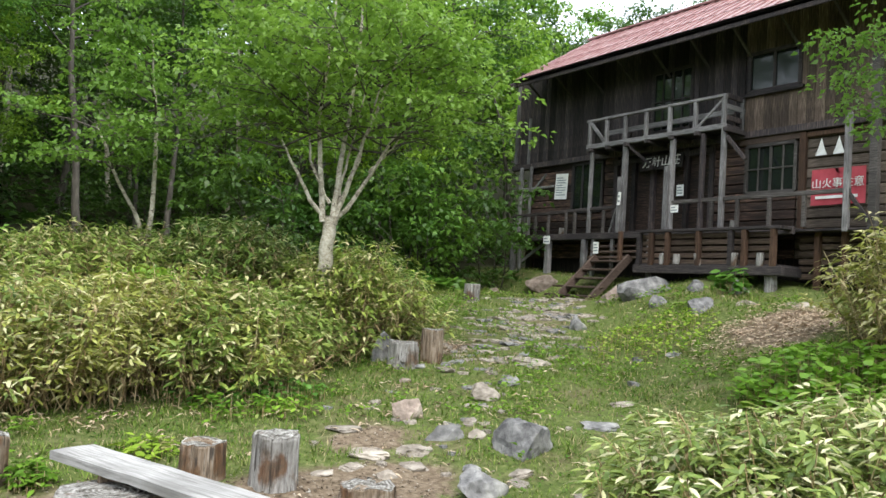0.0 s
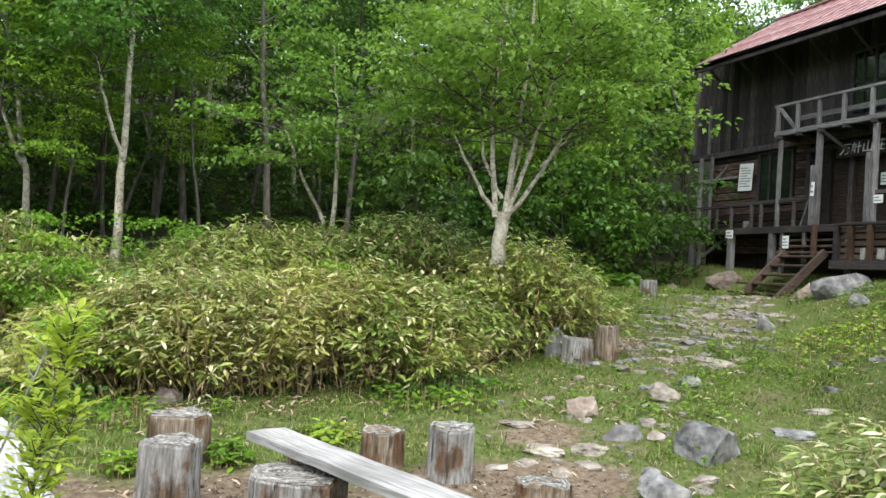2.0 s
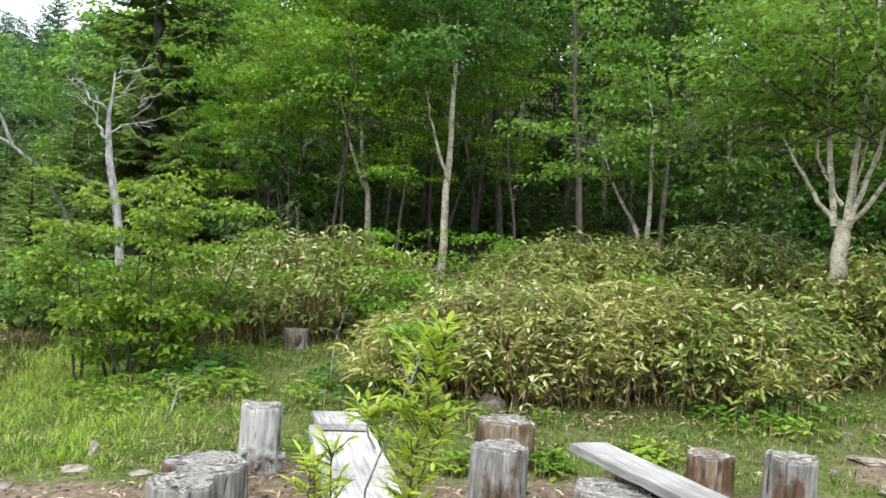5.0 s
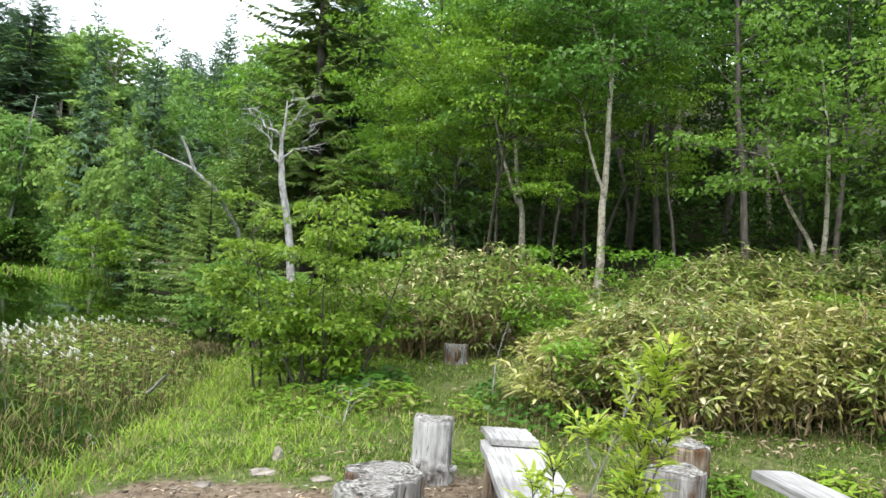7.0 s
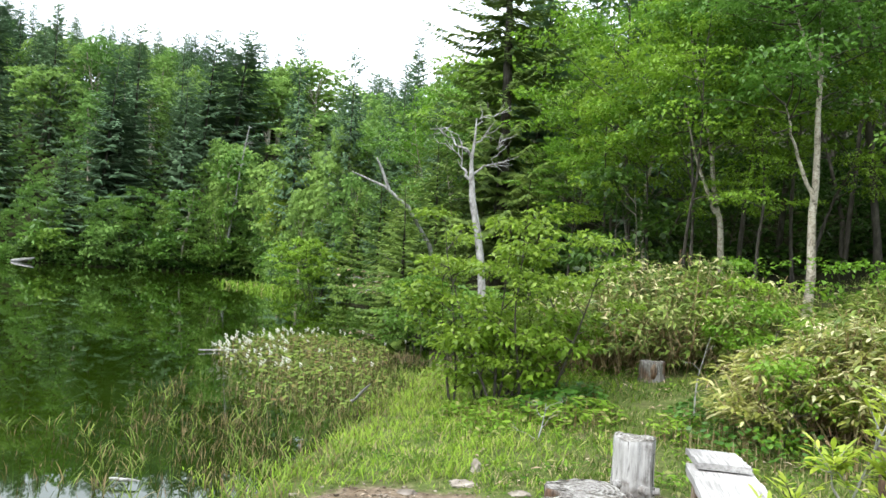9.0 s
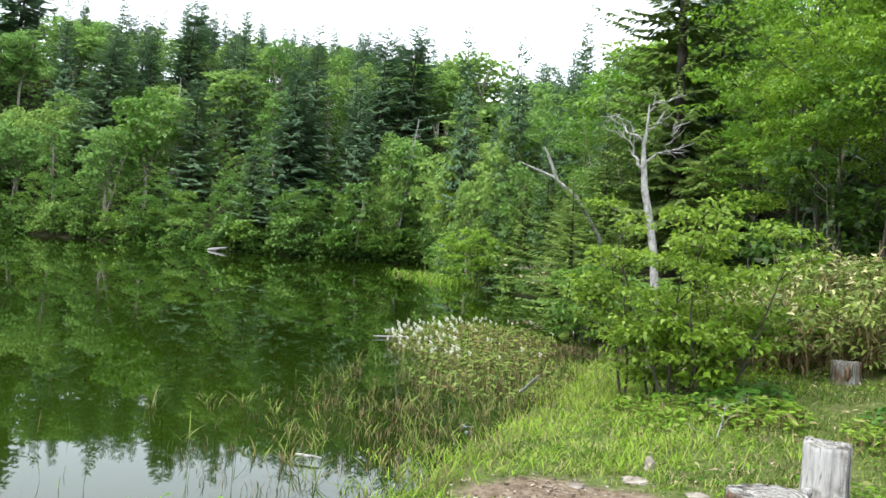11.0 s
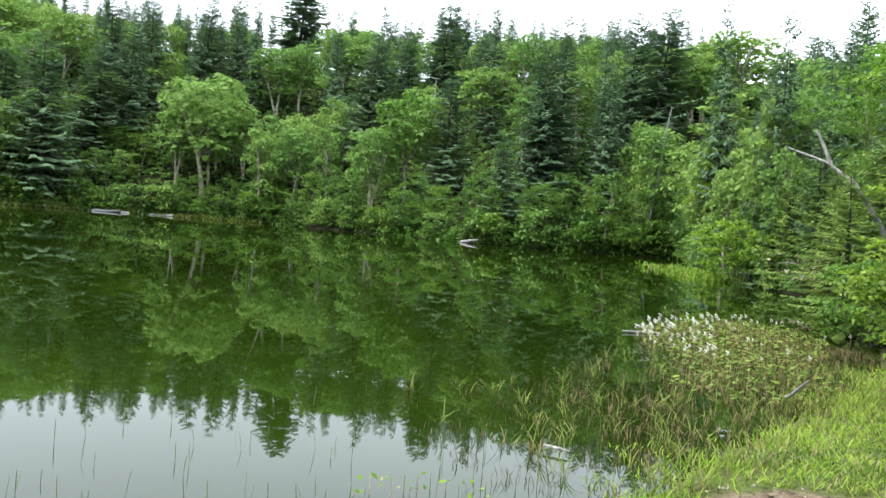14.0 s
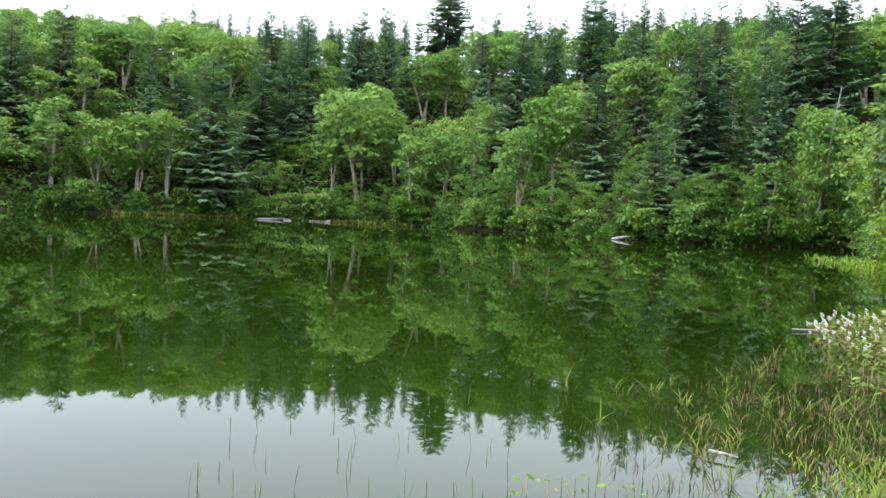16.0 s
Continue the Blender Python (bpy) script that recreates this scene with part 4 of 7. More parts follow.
def conifer(name, seed, H, r0, R, gap, ring, dense, long_=0.42, wide=0.4, bare=0.06, fan=0.21):
    """Meshes of trunk and needle crown of a fir: drooping boughs with flat sprays, closer towards the tip."""
    rng = np.random.RandomState(seed)
    tb = Tubes(5)
    pts = wobble(rng, (0, 0, -0.3), (0, 0, 1), H + 0.3, 8, 0.012, 0.05)
    tb.add(pts, r0 * np.linspace(1.1, 0.06, 8))
    P, D, U, L = [], [], [], []
    z, w = H * bare, 0
    while z < H * 0.99:
        f = z / H
        full = rng.uniform(0.75, 1.12)
        for k in range(ring if f < 0.85 else 5):
            if rng.uniform() < 0.1:
                continue
            zz = z + rng.normal(0, gap * 0.25)
            az = (k + rng.uniform(-0.35, 0.35)) * 2 * math.pi / ring + w * 1.3
            ln = (R * (1 - f) ** 0.62 * full * rng.uniform(0.6, 1.15) + 0.28) * min(1, 0.62 + f * 1.6)
            d = unit(np.array([math.cos(az), math.sin(az), 0.55 * f - 0.34 * (1 - f)]))
            core = np.array([np.interp(zz, pts[:, 2], pts[:, 0]), np.interp(zz, pts[:, 2], pts[:, 1]), zz])
            side = np.array([-math.sin(az), math.cos(az), 0])
            n = max(2, int(dense * ln + 1.5))
            t = (0.1 + 0.9 * (np.arange(n) + rng.uniform(0, 1, n)) / n)[:, None]
            c = core + d * ln * t + np.array([0, 0, 0.12 * ln]) * np.maximum(t - 0.55, 0) - np.array([0, 0, 0.05 * ln]) * np.sin(t * 3)
            for sg in (-1, 1):
                P.append(c)
                D.append(unit(d * rng.uniform(0.5, 1.0, (n, 1)) + side * sg * rng.uniform(0.35, 1, (n, 1)) + np.stack([np.zeros(n), np.zeros(n), rng.uniform(-0.4, -0.02, n)], 1)))
                U.append(unit(np.stack([rng.normal(0, 0.2, n), rng.normal(0, 0.2, n), np.ones(n)], 1) + d * 0.25))
                L.append((ln * (1.1 - t[:, 0]) * fan + long_ * 0.75) * rng.uniform(0.7, 1.25, n) * (0.6 + 0.4 * min(1, ln / 1.2)))
            P.append((core + d * ln * 0.9)[None]), D.append(d[None]), U.append(np.array([[0, 0, 1.0]])), L.append(np.array([long_]))
        z += gap * (1.0 - 0.45 * f) * rng.uniform(0.85, 1.15)
        w += 1
    P, D, U, L = (np.concatenate(q) for q in (P, D, U, L))
    return tb.mesh(name + "_trunk"), leaf_mesh(name + "_crown", P, D, U, L, L * wide + 0.02, fold=-0.12, droop=0.22)


def dome_tree(name, seed, H, wide, lobes, per, size, stems=2, low=0.36):
    """Meshes of a birch seen from afar: pale forked stems under a billowing crown of leafy lobes."""
    rng = np.random.RandomState(seed)
    tb = Tubes(5)
    tops = []
    for s in range(stems):
        a = rng.uniform(0, 6.28)
        pts = wobble(rng, (0, 0, -0.4), (0.22 * math.cos(a) * (s > 0), 0.22 * math.sin(a) * (s > 0), 1), H * rng.uniform(0.8, 0.93), 8, 0.06, 0.02)
        tb.add(pts, 0.15 * (1 if s == 0 else 0.75) * np.linspace(1.15, 0.25, 8))
        tops.append(pts)
    mid, rz, rx = H * (1 + low) / 2, H * (1 - low) / 2, wide / 2
    P, U, W, L = [], [], [], []
    for k in range(lobes):
        h = -0.75 + 1.6 * (k + rng.uniform(0, 1)) / lobes
        a = k * 2.4 + rng.uniform(-0.5, 0.5)
        g = math.sqrt(max(0.05, 1 - min(1, abs(h)) ** 2)) * rng.uniform(0.35, 0.86)
        c = np.array([rx * g * math.cos(a), rx * g * math.sin(a), mid + rz * h * 0.84])
        r = rx * rng.uniform(0.3, 0.5)
        q = tops[k % stems][rng.randint(3, 7)]
        tb.add([q, q * 0.45 + c * 0.55 - [0, 0, r * 0.3], c], [0.05, 0.035, 0.015], 3)
        n = int(per * (r / (rx * 0.4)) ** 2)
        o = unit(rng.normal(0, 1, (n, 3)))
        o[:, 2] = np.where(rng.uniform(0, 1, n) < 0.7, np.abs(o[:, 2]), o[:, 2])
        P.append(c + o * r * rng.uniform(0.7, 1.08, (n, 1)) * [1, 1, 0.78])
        U.append(unit(o * 0.75 + rng.normal(0, 0.28, (n, 3)) + [0, 0, 0.45]))
        W.append(unit(rng.normal(0, 1, (n, 3)) + o * 0.4 - [0, 0, 0.3]))
        L.append(size * rng.uniform(0.7, 1.3, n))
    P, U, W, L = (np.concatenate(q) for q in (P, U, W, L))
    return tb.mesh(name + "_trunk"), leaf_mesh(name + "_crown", P, W, U, L, L * 0.72)


def stem_tree(name, x, y, z, across, stems, bark, leaf, label, seed, first, reach, limbs, per, size, spread, low):
    """A tree with hand-drawn stems: lines of (across, height), each with its foot radius."""
    rng = np.random.RandomState(seed)
    ac = np.array([*across, 0.0])
    back = np.array([-across[1], across[0], 0.0])
    tb, tw, centres = Tubes(8), Tubes(4), []
    for line, r, *end in stems:
        bow = rng.uniform(-0.35, 0.35)
        line = np.array(line)
        q = np.array([ac * a + back * bow * max(0, h - 0.8) * 0.3 + np.array([0, 0, h]) for a, h in line])
        t = np.linspace(0, 1, len(q))
        tt = np.linspace(0, 1, 12)
        q = np.stack([np.interp(tt, t, q[:, i]) for i in range(3)], 1)
        q[1:-1] = (q[:-2] + 2 * q[1:-1] + q[2:]) / 4
        q += rng.normal(0, 0.012, q.shape)
        tb.add(q, r * np.linspace(1, end[0] if end else 0.28, 12))
        for k in range(limbs):
            i = rng.uniform(first * 11, 11)
            p = q[int(i)] + (q[min(11, int(i) + 1)] - q[int(i)]) * (i % 1)
            if p[2] < low + rng.uniform(-0.45, 0.5):
                continue
            az, ln = rng.uniform(0, 2 * math.pi), reach * rng.uniform(0.45, 1.1)
            lp = wobble(rng, p, (math.cos(az), math.sin(az), rng.uniform(0.05, 0.8)), ln, 6, 0.12)
            tw.add(lp, 0.017 * np.linspace(1, 0.2, 6))
            centres += [lp[3], lp[5]]
            for _ in range(3):
                az2 = az + rng.uniform(-1.4, 1.4)
                sp = wobble(rng, lp[rng.randint(2, 6)], (math.cos(az2), math.sin(az2), rng.uniform(-0.2, 0.4)), ln * 0.5, 4, 0.15)
                tw.add(sp[[0, 2, 3]], [0.007, 0.005, 0.002], 3)
                centres += [sp[3]]
    centres = np.array(centres)
    centres = centres[centres[:, 2] > low + rng.normal(0, 0.28, len(centres))]
    pos, way, up, L = clump_leaves(rng, centres, int(per * 1.7), spread, 0.17, size)
    th = thing(name, pose(x, y, z), label, "tree", "trees of the wood")
    part("trunk", tb.mesh(name + "_trunk"), bark, th)
    part("twig_work", tw.mesh(name + "_twigs"), M_BARK, th)
    part("crown", leaf_mesh(name + "_crown", pos, way, up, L, L * 0.66), leaf, th)
    return th


def plant_tree(name, meshes, x, y, scale, turn, bark, leaf, label, category, group="", z=None):
    tr = thing(name, pose(x, y, (gz(x, y) if z is None else z), 0, 0, turn) @ Matrix.Diagonal((scale, scale, scale, 1)), label, category, group)
    part("trunk", meshes[0], bark, tr)
    part("crown", meshes[1], leaf, tr)
    return tr


def sasa(name, cx, cy, rx, ry, turn, height, culms, leaf, label, per=15, leaf_len=0.2, seed=1, edge=1.0, group="", fine=True):
    """A stand of dwarf bamboo: many thin culms, each with fans of long leaves on its upper part."""
    rng = np.random.RandomState(seed)
    r, a = np.sqrt(rng.uniform(0, 1, culms)), rng.uniform(0, 2 * math.pi, culms)
    r = r * (1 + 0.12 * np.sin(3 * a + seed) + 0.08 * np.sin(7 * a))
    lx, ly = rx * r * np.cos(a), ry * r * np.sin(a)
    c, s = math.cos(radians(turn)), math.sin(radians(turn))
    x, y = cx + c * lx - s * ly, cy + s * lx + c * ly
    z = ground(x, y)
    zc = gz(cx, cy)
    h = height * (1 - 0.42 * r ** 3 * edge) * rng.choice([0.75, 0.88, 1.0, 1.08, 1.2], culms, p=[0.2, 0.3, 0.25, 0.17, 0.08]) * rng.uniform(0.94, 1.06, culms) * (1 + 0.1 * np.sin(1.9 * x + seed) * np.sin(2.3 * y))
    out = np.stack([c * np.cos(a) - s * np.sin(a), s * np.cos(a) + c * np.sin(a)], 1)
    tip = np.stack([x, y, z + h], 1)
    tip[:, :2] += out * (r ** 2 * 0.28 * height)[:, None] + rng.normal(0, 0.16, (culms, 2))
    base = np.stack([x, y, z - 0.05], 1)
    tb = Tubes(3)
    P, D, U, L = [], [], [], []
    for i in range(culms):
        mid = base[i] * 0.5 + tip[i] * 0.5 + np.array([*rng.normal(0, 0.1, 2), 0.04])
        tb.add([base[i], mid, tip[i]], [0.0065, 0.0065, 0.004])
        k = per
        node = 1 - rng.uniform(0, 1, 6) ** 1.5 * (0.55 + 0.3 * r[i] ** 3)
        f = np.clip(node[rng.randint(0, 6, k)] + rng.normal(0, 0.012, k), 0.02, 1)
        p = np.where(f[:, None] < 0.5, base[i] + (mid - base[i]) * (f[:, None] / 0.5), mid + (tip[i] - mid) * ((f[:, None] - 0.5) / 0.5))
        az = rng.uniform(0, 2 * math.pi, k)
        d = np.stack([np.cos(az), np.sin(az), rng.uniform(-0.4, 0.7, k)], 1)
        d[:, :2] += out[i] * 0.5 * r[i]
        d = unit(d)
        P.append(p + d * rng.uniform(0.02, 0.12, (k, 1)))
        D.append(d)
        U.append(unit(rng.normal(0, 0.3, (k, 3)) + np.array([0, 0, 1])))
        L.append(leaf_len * rng.uniform(0.6, 1.25, k))
    P, D, U, L = (np.concatenate(q) for q in (P, D, U, L))
    o = np.array([cx, cy, zc])
    th = thing(name, pose(cx, cy, zc), label, "bamboo grass", group)
    tb.v = [v - o for v in tb.v]
    part("culms", tb.mesh("culms"), M_CULM, th)
    # withered leaves hang low on the culms
    i, f = rng.randint(0, culms, culms * 6), rng.uniform(0.1, 0.95, (culms * 6, 1))
    az = rng.uniform(0, 2 * math.pi, culms * 6)
    dry = base[i] + (tip[i] - base[i]) * f + rng.normal(0, 0.04, (culms * 6, 3)) - o
    dn = unit(np.stack([np.cos(az), np.sin(az), rng.uniform(-1.6, 0.2, culms * 6)], 1))
    dl = leaf_len * rng.uniform(0.5, 1.1, culms * 6)
    part("withered_leaves", blade_mesh("withered_leaves", dry, dn, unit(rng.normal(0, 0.5, (culms * 6, 3)) + [0, 0, 1]), dl, dl * 0.17, 0.6), M_SASA_DRY, th, "withered brown leaves")
    if fine:
        part("leaves", leaf_mesh("leaves", P - o, D, U, L, L * 0.29, 0.12, 0.32), leaf, th)
    else:
        part("leaves", blade_mesh("leaves", P - o, D, U, L, L * 0.27, 0.34), leaf, th)
    return th


SASA_L = "dense stand of yellow-green dwarf bamboo with pale leaf edges"
sasa("bamboo_grass", 1.4, 8.85, 2.05, 1.0, -4, 0.98, 1000, M_SASA, SASA_L, 34, 0.108, 3, fine=False)
sasa("bamboo_grass", 0.7, 8.7, 1.3, 0.75, -8, 1.06, 150, M_SASA_PALE, "paler dwarf bamboo growing through the dense stand", 34, 0.115, 13, fine=False)
sasa("bamboo_grass", 2.95, 8.45, 0.75, 0.75, 0, 0.95, 190, M_SASA_DARK, "fresh green dwarf bamboo at the end of the stand", 36, 0.12, 14, fine=False)
sasa("bamboo_grass", -2.4, 12.3, 1.9, 1.1, 5, 1.35, 600, M_SASA_DARK, "yellow-green dwarf bamboo thicket at the wood's edge", 28, 0.15, 4)
sasa("bamboo_grass", 5.2, 9.65, 0.8, 0.8, 0, 1.15, 420, M_SASA_DARK, "rounded dark dwarf bamboo bush round the birch's foot", 30, 0.135, 5)
sasa("bamboo_grass", 3.85, 9.1, 0.8, 0.6, 0, 0.75, 260, M_SASA_DARK, "low dark dwarf bamboo before the birch", 28, 0.135, 9)
sasa("bamboo_grass", 4.0, 10.9, 1.0, 0.7, 0, 0.85, 260, M_SASA_DARK, "dark dwarf bamboo behind the birch", 26, 0.15, 10)
sasa("bamboo_grass", 0.8, 11.6, 2.6, 1.0, -10, 0.7, 460, M_SASA_DARK, "low dwarf bamboo before the dark wood", 24, 0.15, 6)
sasa("bamboo_grass", 5.05, 2.45, 1.4, 1.0, -35, 0.88, 640, M_SASA_PALE, "pale yellow-green dwarf bamboo beside the path", 36, 0.11, 7, fine=False)
sasa("bamboo_grass", 10.1, 4.15, 0.9, 0.7, -35, 1.6, 260, M_SASA, "tall dwarf bamboo on the bank by the hut", 26, 0.15, 8)

# broad-leaved trees: meshes made once
B_NEAR = [broadleaf("wood_tree_%d" % k, 20 + k, 9.0, 0.08, 0.34, 2.3, 1 + (k % 2), 20, 54, 0.12, 0.36, 6, 0.16, 0.1, sub=3) for k in range(4)]
B_MID = [broadleaf("mid_tree_%d" % k, 40 + k, 10.0, 0.1, 0.32, 2.7, 1, 18, 35, 0.195, 0.44, 4, 0.16, 0.1, sub=2, twigs=False) for k in range(4)]
C_FAR = [conifer("far_fir_%d" % k, 80 + k, 16.0, 0.22, (3.2, 3.6, 2.9, 3.4, 2.7)[k], 0.62, 8, 3.5, 0.42, 0.46) for k in range(5)]
D_FAR = [dome_tree("far_birch_%d" % k, 160 + k, 11.0, (5.2, 4.6, 5.8, 4.2, 5.0)[k], (17, 14, 20, 13, 16)[k], 88, 0.4, 1 + k % 3, (0.22, 0.14, 0.28, 0.06, 0.12)[k]) for k in range(5)]
SHRUB = [broadleaf("shrub_%d" % k, 90 + k, 2.4, 0.03, 0.1, 1.2, 3, 15, 17, 0.13, 0.24, 3, 0.2, sub=2, twigs=False) for k in range(3)]
SHRUB_FAR = [broadleaf("far_shrub_%d" % k, 110 + k, 2.2, 0.03, 0.06, 1.3, 2, 10, 14, 0.28, 0.36, 3, 0.25, sub=1, twigs=False) for k in range(3)]
MAPLE = [broadleaf("maple_%d" % k, 95 + k, 6.0, 0.07, 0.04, 2.6, 2, 14, 30, 0.22, 0.42, 3, 0.12, sub=2, twigs=False) for k in range(3)]

# the birch with a fan of stems
BX, BY = 4.67, 9.52
stem_tree("birch_tree", BX, BY, 1.73, (0.9, -0.44), [
    ([(-0.12, -1.0), (-0.06, -0.35), (0.0, 0.1), (0.01, 0.45), (0.01, 0.8)], 0.12, 0.75), ([(-0.03, 0.7), (-0.3, 1.05), (-0.56, 1.49), (-0.73, 1.82)], 0.036),
    ([(-0.06, 0.7), (-0.17, 1.41), (-0.24, 2.18), (-0.12, 3.29), (-0.12, 4.4)], 0.045), ([(0.05, 0.7), (0.09, 1.43), (0.13, 1.94), (0.28, 3.02), (0.27, 4.29)], 0.048),
    ([(0.06, 0.7), (0.25, 1.29), (0.44, 1.93), (0.76, 2.9), (0.85, 3.87)], 0.038), ([(0.1, 0.75), (0.42, 1.19), (0.63, 1.59), (0.95, 2.25), (1.22, 3.1)], 0.035), ([(0.09, 1.0), (0.2, 1.55), (0.32, 2.2), (0.5, 3.0)], 0.024), ([(-0.12, 1.1), (-0.32, 1.65), (-0.4, 2.3), (-0.5, 3.0)], 0.024), ([(0.5, 1.4), (0.75, 1.75), (1.05, 2.15)], 0.018), ([(0.2, 1.2), (0.34, 1.6), (0.5, 2.3), (0.6, 2.8)], 0.026), ([(-0.02, 0.95), (-0.16, 1.25), (-0.3, 1.45)], 0.028)],
    M_BIRCH, M_LEAF_BIRCH, "pale-barked birch with a fan of stems above a thick foot", 7, 0.34, 1.6, 14, 17, 0.09, 0.26, 1.75)
stem_tree("wood_tree", -0.17, 14.12, 1.94, (1.0, 0.01), [
    ([(0.0, -1.6), (0.0, 0.0), (0.01, 0.85), (0.03, 1.66), (0.01, 2.97), (-0.03, 4.19), (-0.09, 5.4)], 0.085), ([(0.01, 1.25), (-0.2, 1.7), (-0.4, 2.4), (-0.52, 2.85)], 0.038), ([(0.01, 3.3), (-0.25, 3.9), (-0.5, 4.6)], 0.04)],
    M_BIRCH, M_LEAF_MAPLE, "tall pale forked birch at the wood's edge", 8, 0.6, 1.5, 14, 24, 0.1, 0.3, 2.6)
stem_tree("wood_tree", 2.88, 11.78, 1.57, (0.97, -0.24), [
    ([(0.0, -1.6), (0.0, 0.0), (-0.06, 0.44), (-0.12, 0.82), (-0.39, 1.16), (-0.56, 1.54), (-0.77, 2.05)], 0.05), ([(-0.01, 0.2), (0.05, 0.88), (0.03, 1.93), (-0.06, 2.63), (-0.17, 3.51)], 0.045)],
    M_BIRCH, M_LEAF_BIRCH, "small twin-stemmed tree before the dark wood", 9, 0.5, 1.1, 14, 24, 0.09, 0.26, 1.35)
stem_tree("wood_tree", -1.71, 16.03, 2.3, (0.99, 0.11), [
    ([(0.0, -1.6), (0.0, 0.0), (-0.05, 0.61), (-0.19, 0.94), (-0.32, 2.15), (-0.67, 3.44), (-0.88, 4.75)], 0.075), ([(-0.15, 0.8), (-0.37, 1.25), (-0.66, 2.11), (-0.89, 2.96)], 0.045)],
    M_BIRCH, M_LEAF_MAPLE, "crooked pale forked tree at the wood's edge", 10, 0.6, 1.6, 14, 24, 0.11, 0.3, 1.9)
HERO = [(-0.17, 14.12), (2.88, 11.78), (-1.71, 16.03), (BX, BY)]
# the wood behind
rng = np.random.RandomState(11)
put, tries = list(HERO), 0
while len(put) < 84 and tries < 6000:
    tries += 1
    x, y = rng.uniform(-14, 32), rng.uniform(13.5, 38)
    d = float(shore_distance(np.array([x]), np.array([y]))[0])
    if d < 2.5 or (11.5 < x < 21 and y < 19.5) or (x > 5 and y < 16) or (5 < x < 12 and y < 15 + (x - 5) * 0.6):
        continue
    if (x < 0 and y < 14.5 + 0.1 * x) or (x < -3.9 and y < 23):
        continue
    if min((x - a) ** 2 + (y - b) ** 2 for a, b in put) < (1.7 + 0.04 * y) ** 2:
        continue
    put.append((x, y))
    near = math.hypot(x, y) < 21
    k = rng.randint(4)
    if rng.uniform() < 0.2 and not near and x < -2:
        plant_tree("fir_tree", C_FAR[k], x, y, rng.uniform(0.6, 0.9), rng.uniform(0, 360), M_BARK, M_NEEDLE_HAZY, "dark green fir in the wood", "tree", "trees of the wood")
    else:
        # lighter leaves by place: paler trees, and lit foliage put into the colour
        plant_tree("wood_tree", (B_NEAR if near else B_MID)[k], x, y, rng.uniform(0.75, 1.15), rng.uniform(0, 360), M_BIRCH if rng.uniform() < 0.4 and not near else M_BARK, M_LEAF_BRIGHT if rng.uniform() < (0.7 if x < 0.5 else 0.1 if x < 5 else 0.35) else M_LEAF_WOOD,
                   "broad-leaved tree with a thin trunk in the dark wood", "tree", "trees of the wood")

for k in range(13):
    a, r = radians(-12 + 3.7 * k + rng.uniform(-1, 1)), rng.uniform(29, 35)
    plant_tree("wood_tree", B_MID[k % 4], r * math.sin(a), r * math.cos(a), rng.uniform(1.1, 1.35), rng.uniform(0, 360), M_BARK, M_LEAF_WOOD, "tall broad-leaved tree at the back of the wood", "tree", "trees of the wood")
# undergrowth at the wood's edge
rng = np.random.RandomState(17)
for k in range(26):
    x = rng.uniform(-4, 13) if k < 13 else rng.uniform(7.5, 13)
    y = rng.uniform(13.5, 19) + (2.0 if x > 6 else 0)
    if 0.4 < x < 5.5 and y < 17.5:
        y += 5
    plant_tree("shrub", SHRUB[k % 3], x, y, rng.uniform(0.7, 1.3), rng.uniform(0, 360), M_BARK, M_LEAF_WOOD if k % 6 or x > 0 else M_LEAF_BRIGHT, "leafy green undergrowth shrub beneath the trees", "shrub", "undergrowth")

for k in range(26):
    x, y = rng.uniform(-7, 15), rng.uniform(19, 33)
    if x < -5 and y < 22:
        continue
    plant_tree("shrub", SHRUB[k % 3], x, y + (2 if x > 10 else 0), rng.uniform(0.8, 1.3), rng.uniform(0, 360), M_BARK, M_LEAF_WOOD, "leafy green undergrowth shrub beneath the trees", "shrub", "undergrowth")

# far shore and hill
FIR_L, FARB_L = "tall dark fir on the far shore", "light green broad-leaved tree on the far shore"
MAPLE_L = "low bright green maple leaning over the water"


def across(bearing, deep, top=None, height=None):
    """Ground place over the water at a bearing, so far behind the shore, or where a tree of that height reaches the top angle."""
    r = np.arange(18, 230, 0.5)
    x, y = -0.39 + r * math.sin(radians(bearing)), r * math.cos(radians(bearing))
    wet = np.nonzero((shore_distance(x, y) < 0) & (r < 125))[0]
    first = wet[-1] + 1 if len(wet) else 0
    i = min(first + int(round(deep / 0.5)), len(r) - 1)
    z = ground(x, y)
    if not deep:
        need = 1.59 + r * math.tan(radians(top)) - z
        need[:first + 8] = 1e3
        ok = np.nonzero(need <= height)[0]
        i = ok[0] if len(ok) else int(np.argmin(need))
    tall = height if top is None else 1.59 + r[i] * math.tan(radians(top)) - z[i]
    return x[i], y[i], z[i], r[i], tall


def grow(name, meshes, at, tall, wide, base_h, base_w, turn, bark, leaf, label, group="far shore trees"):
    tr = thing(name, pose(*at, 0, 0, turn) @ Matrix.Diagonal((wide / base_w, wide / base_w, tall / base_h, 1)), label, "tree", group)
    part("trunk", meshes[0], bark, tr)
    part("crown", meshes[1], leaf, tr)


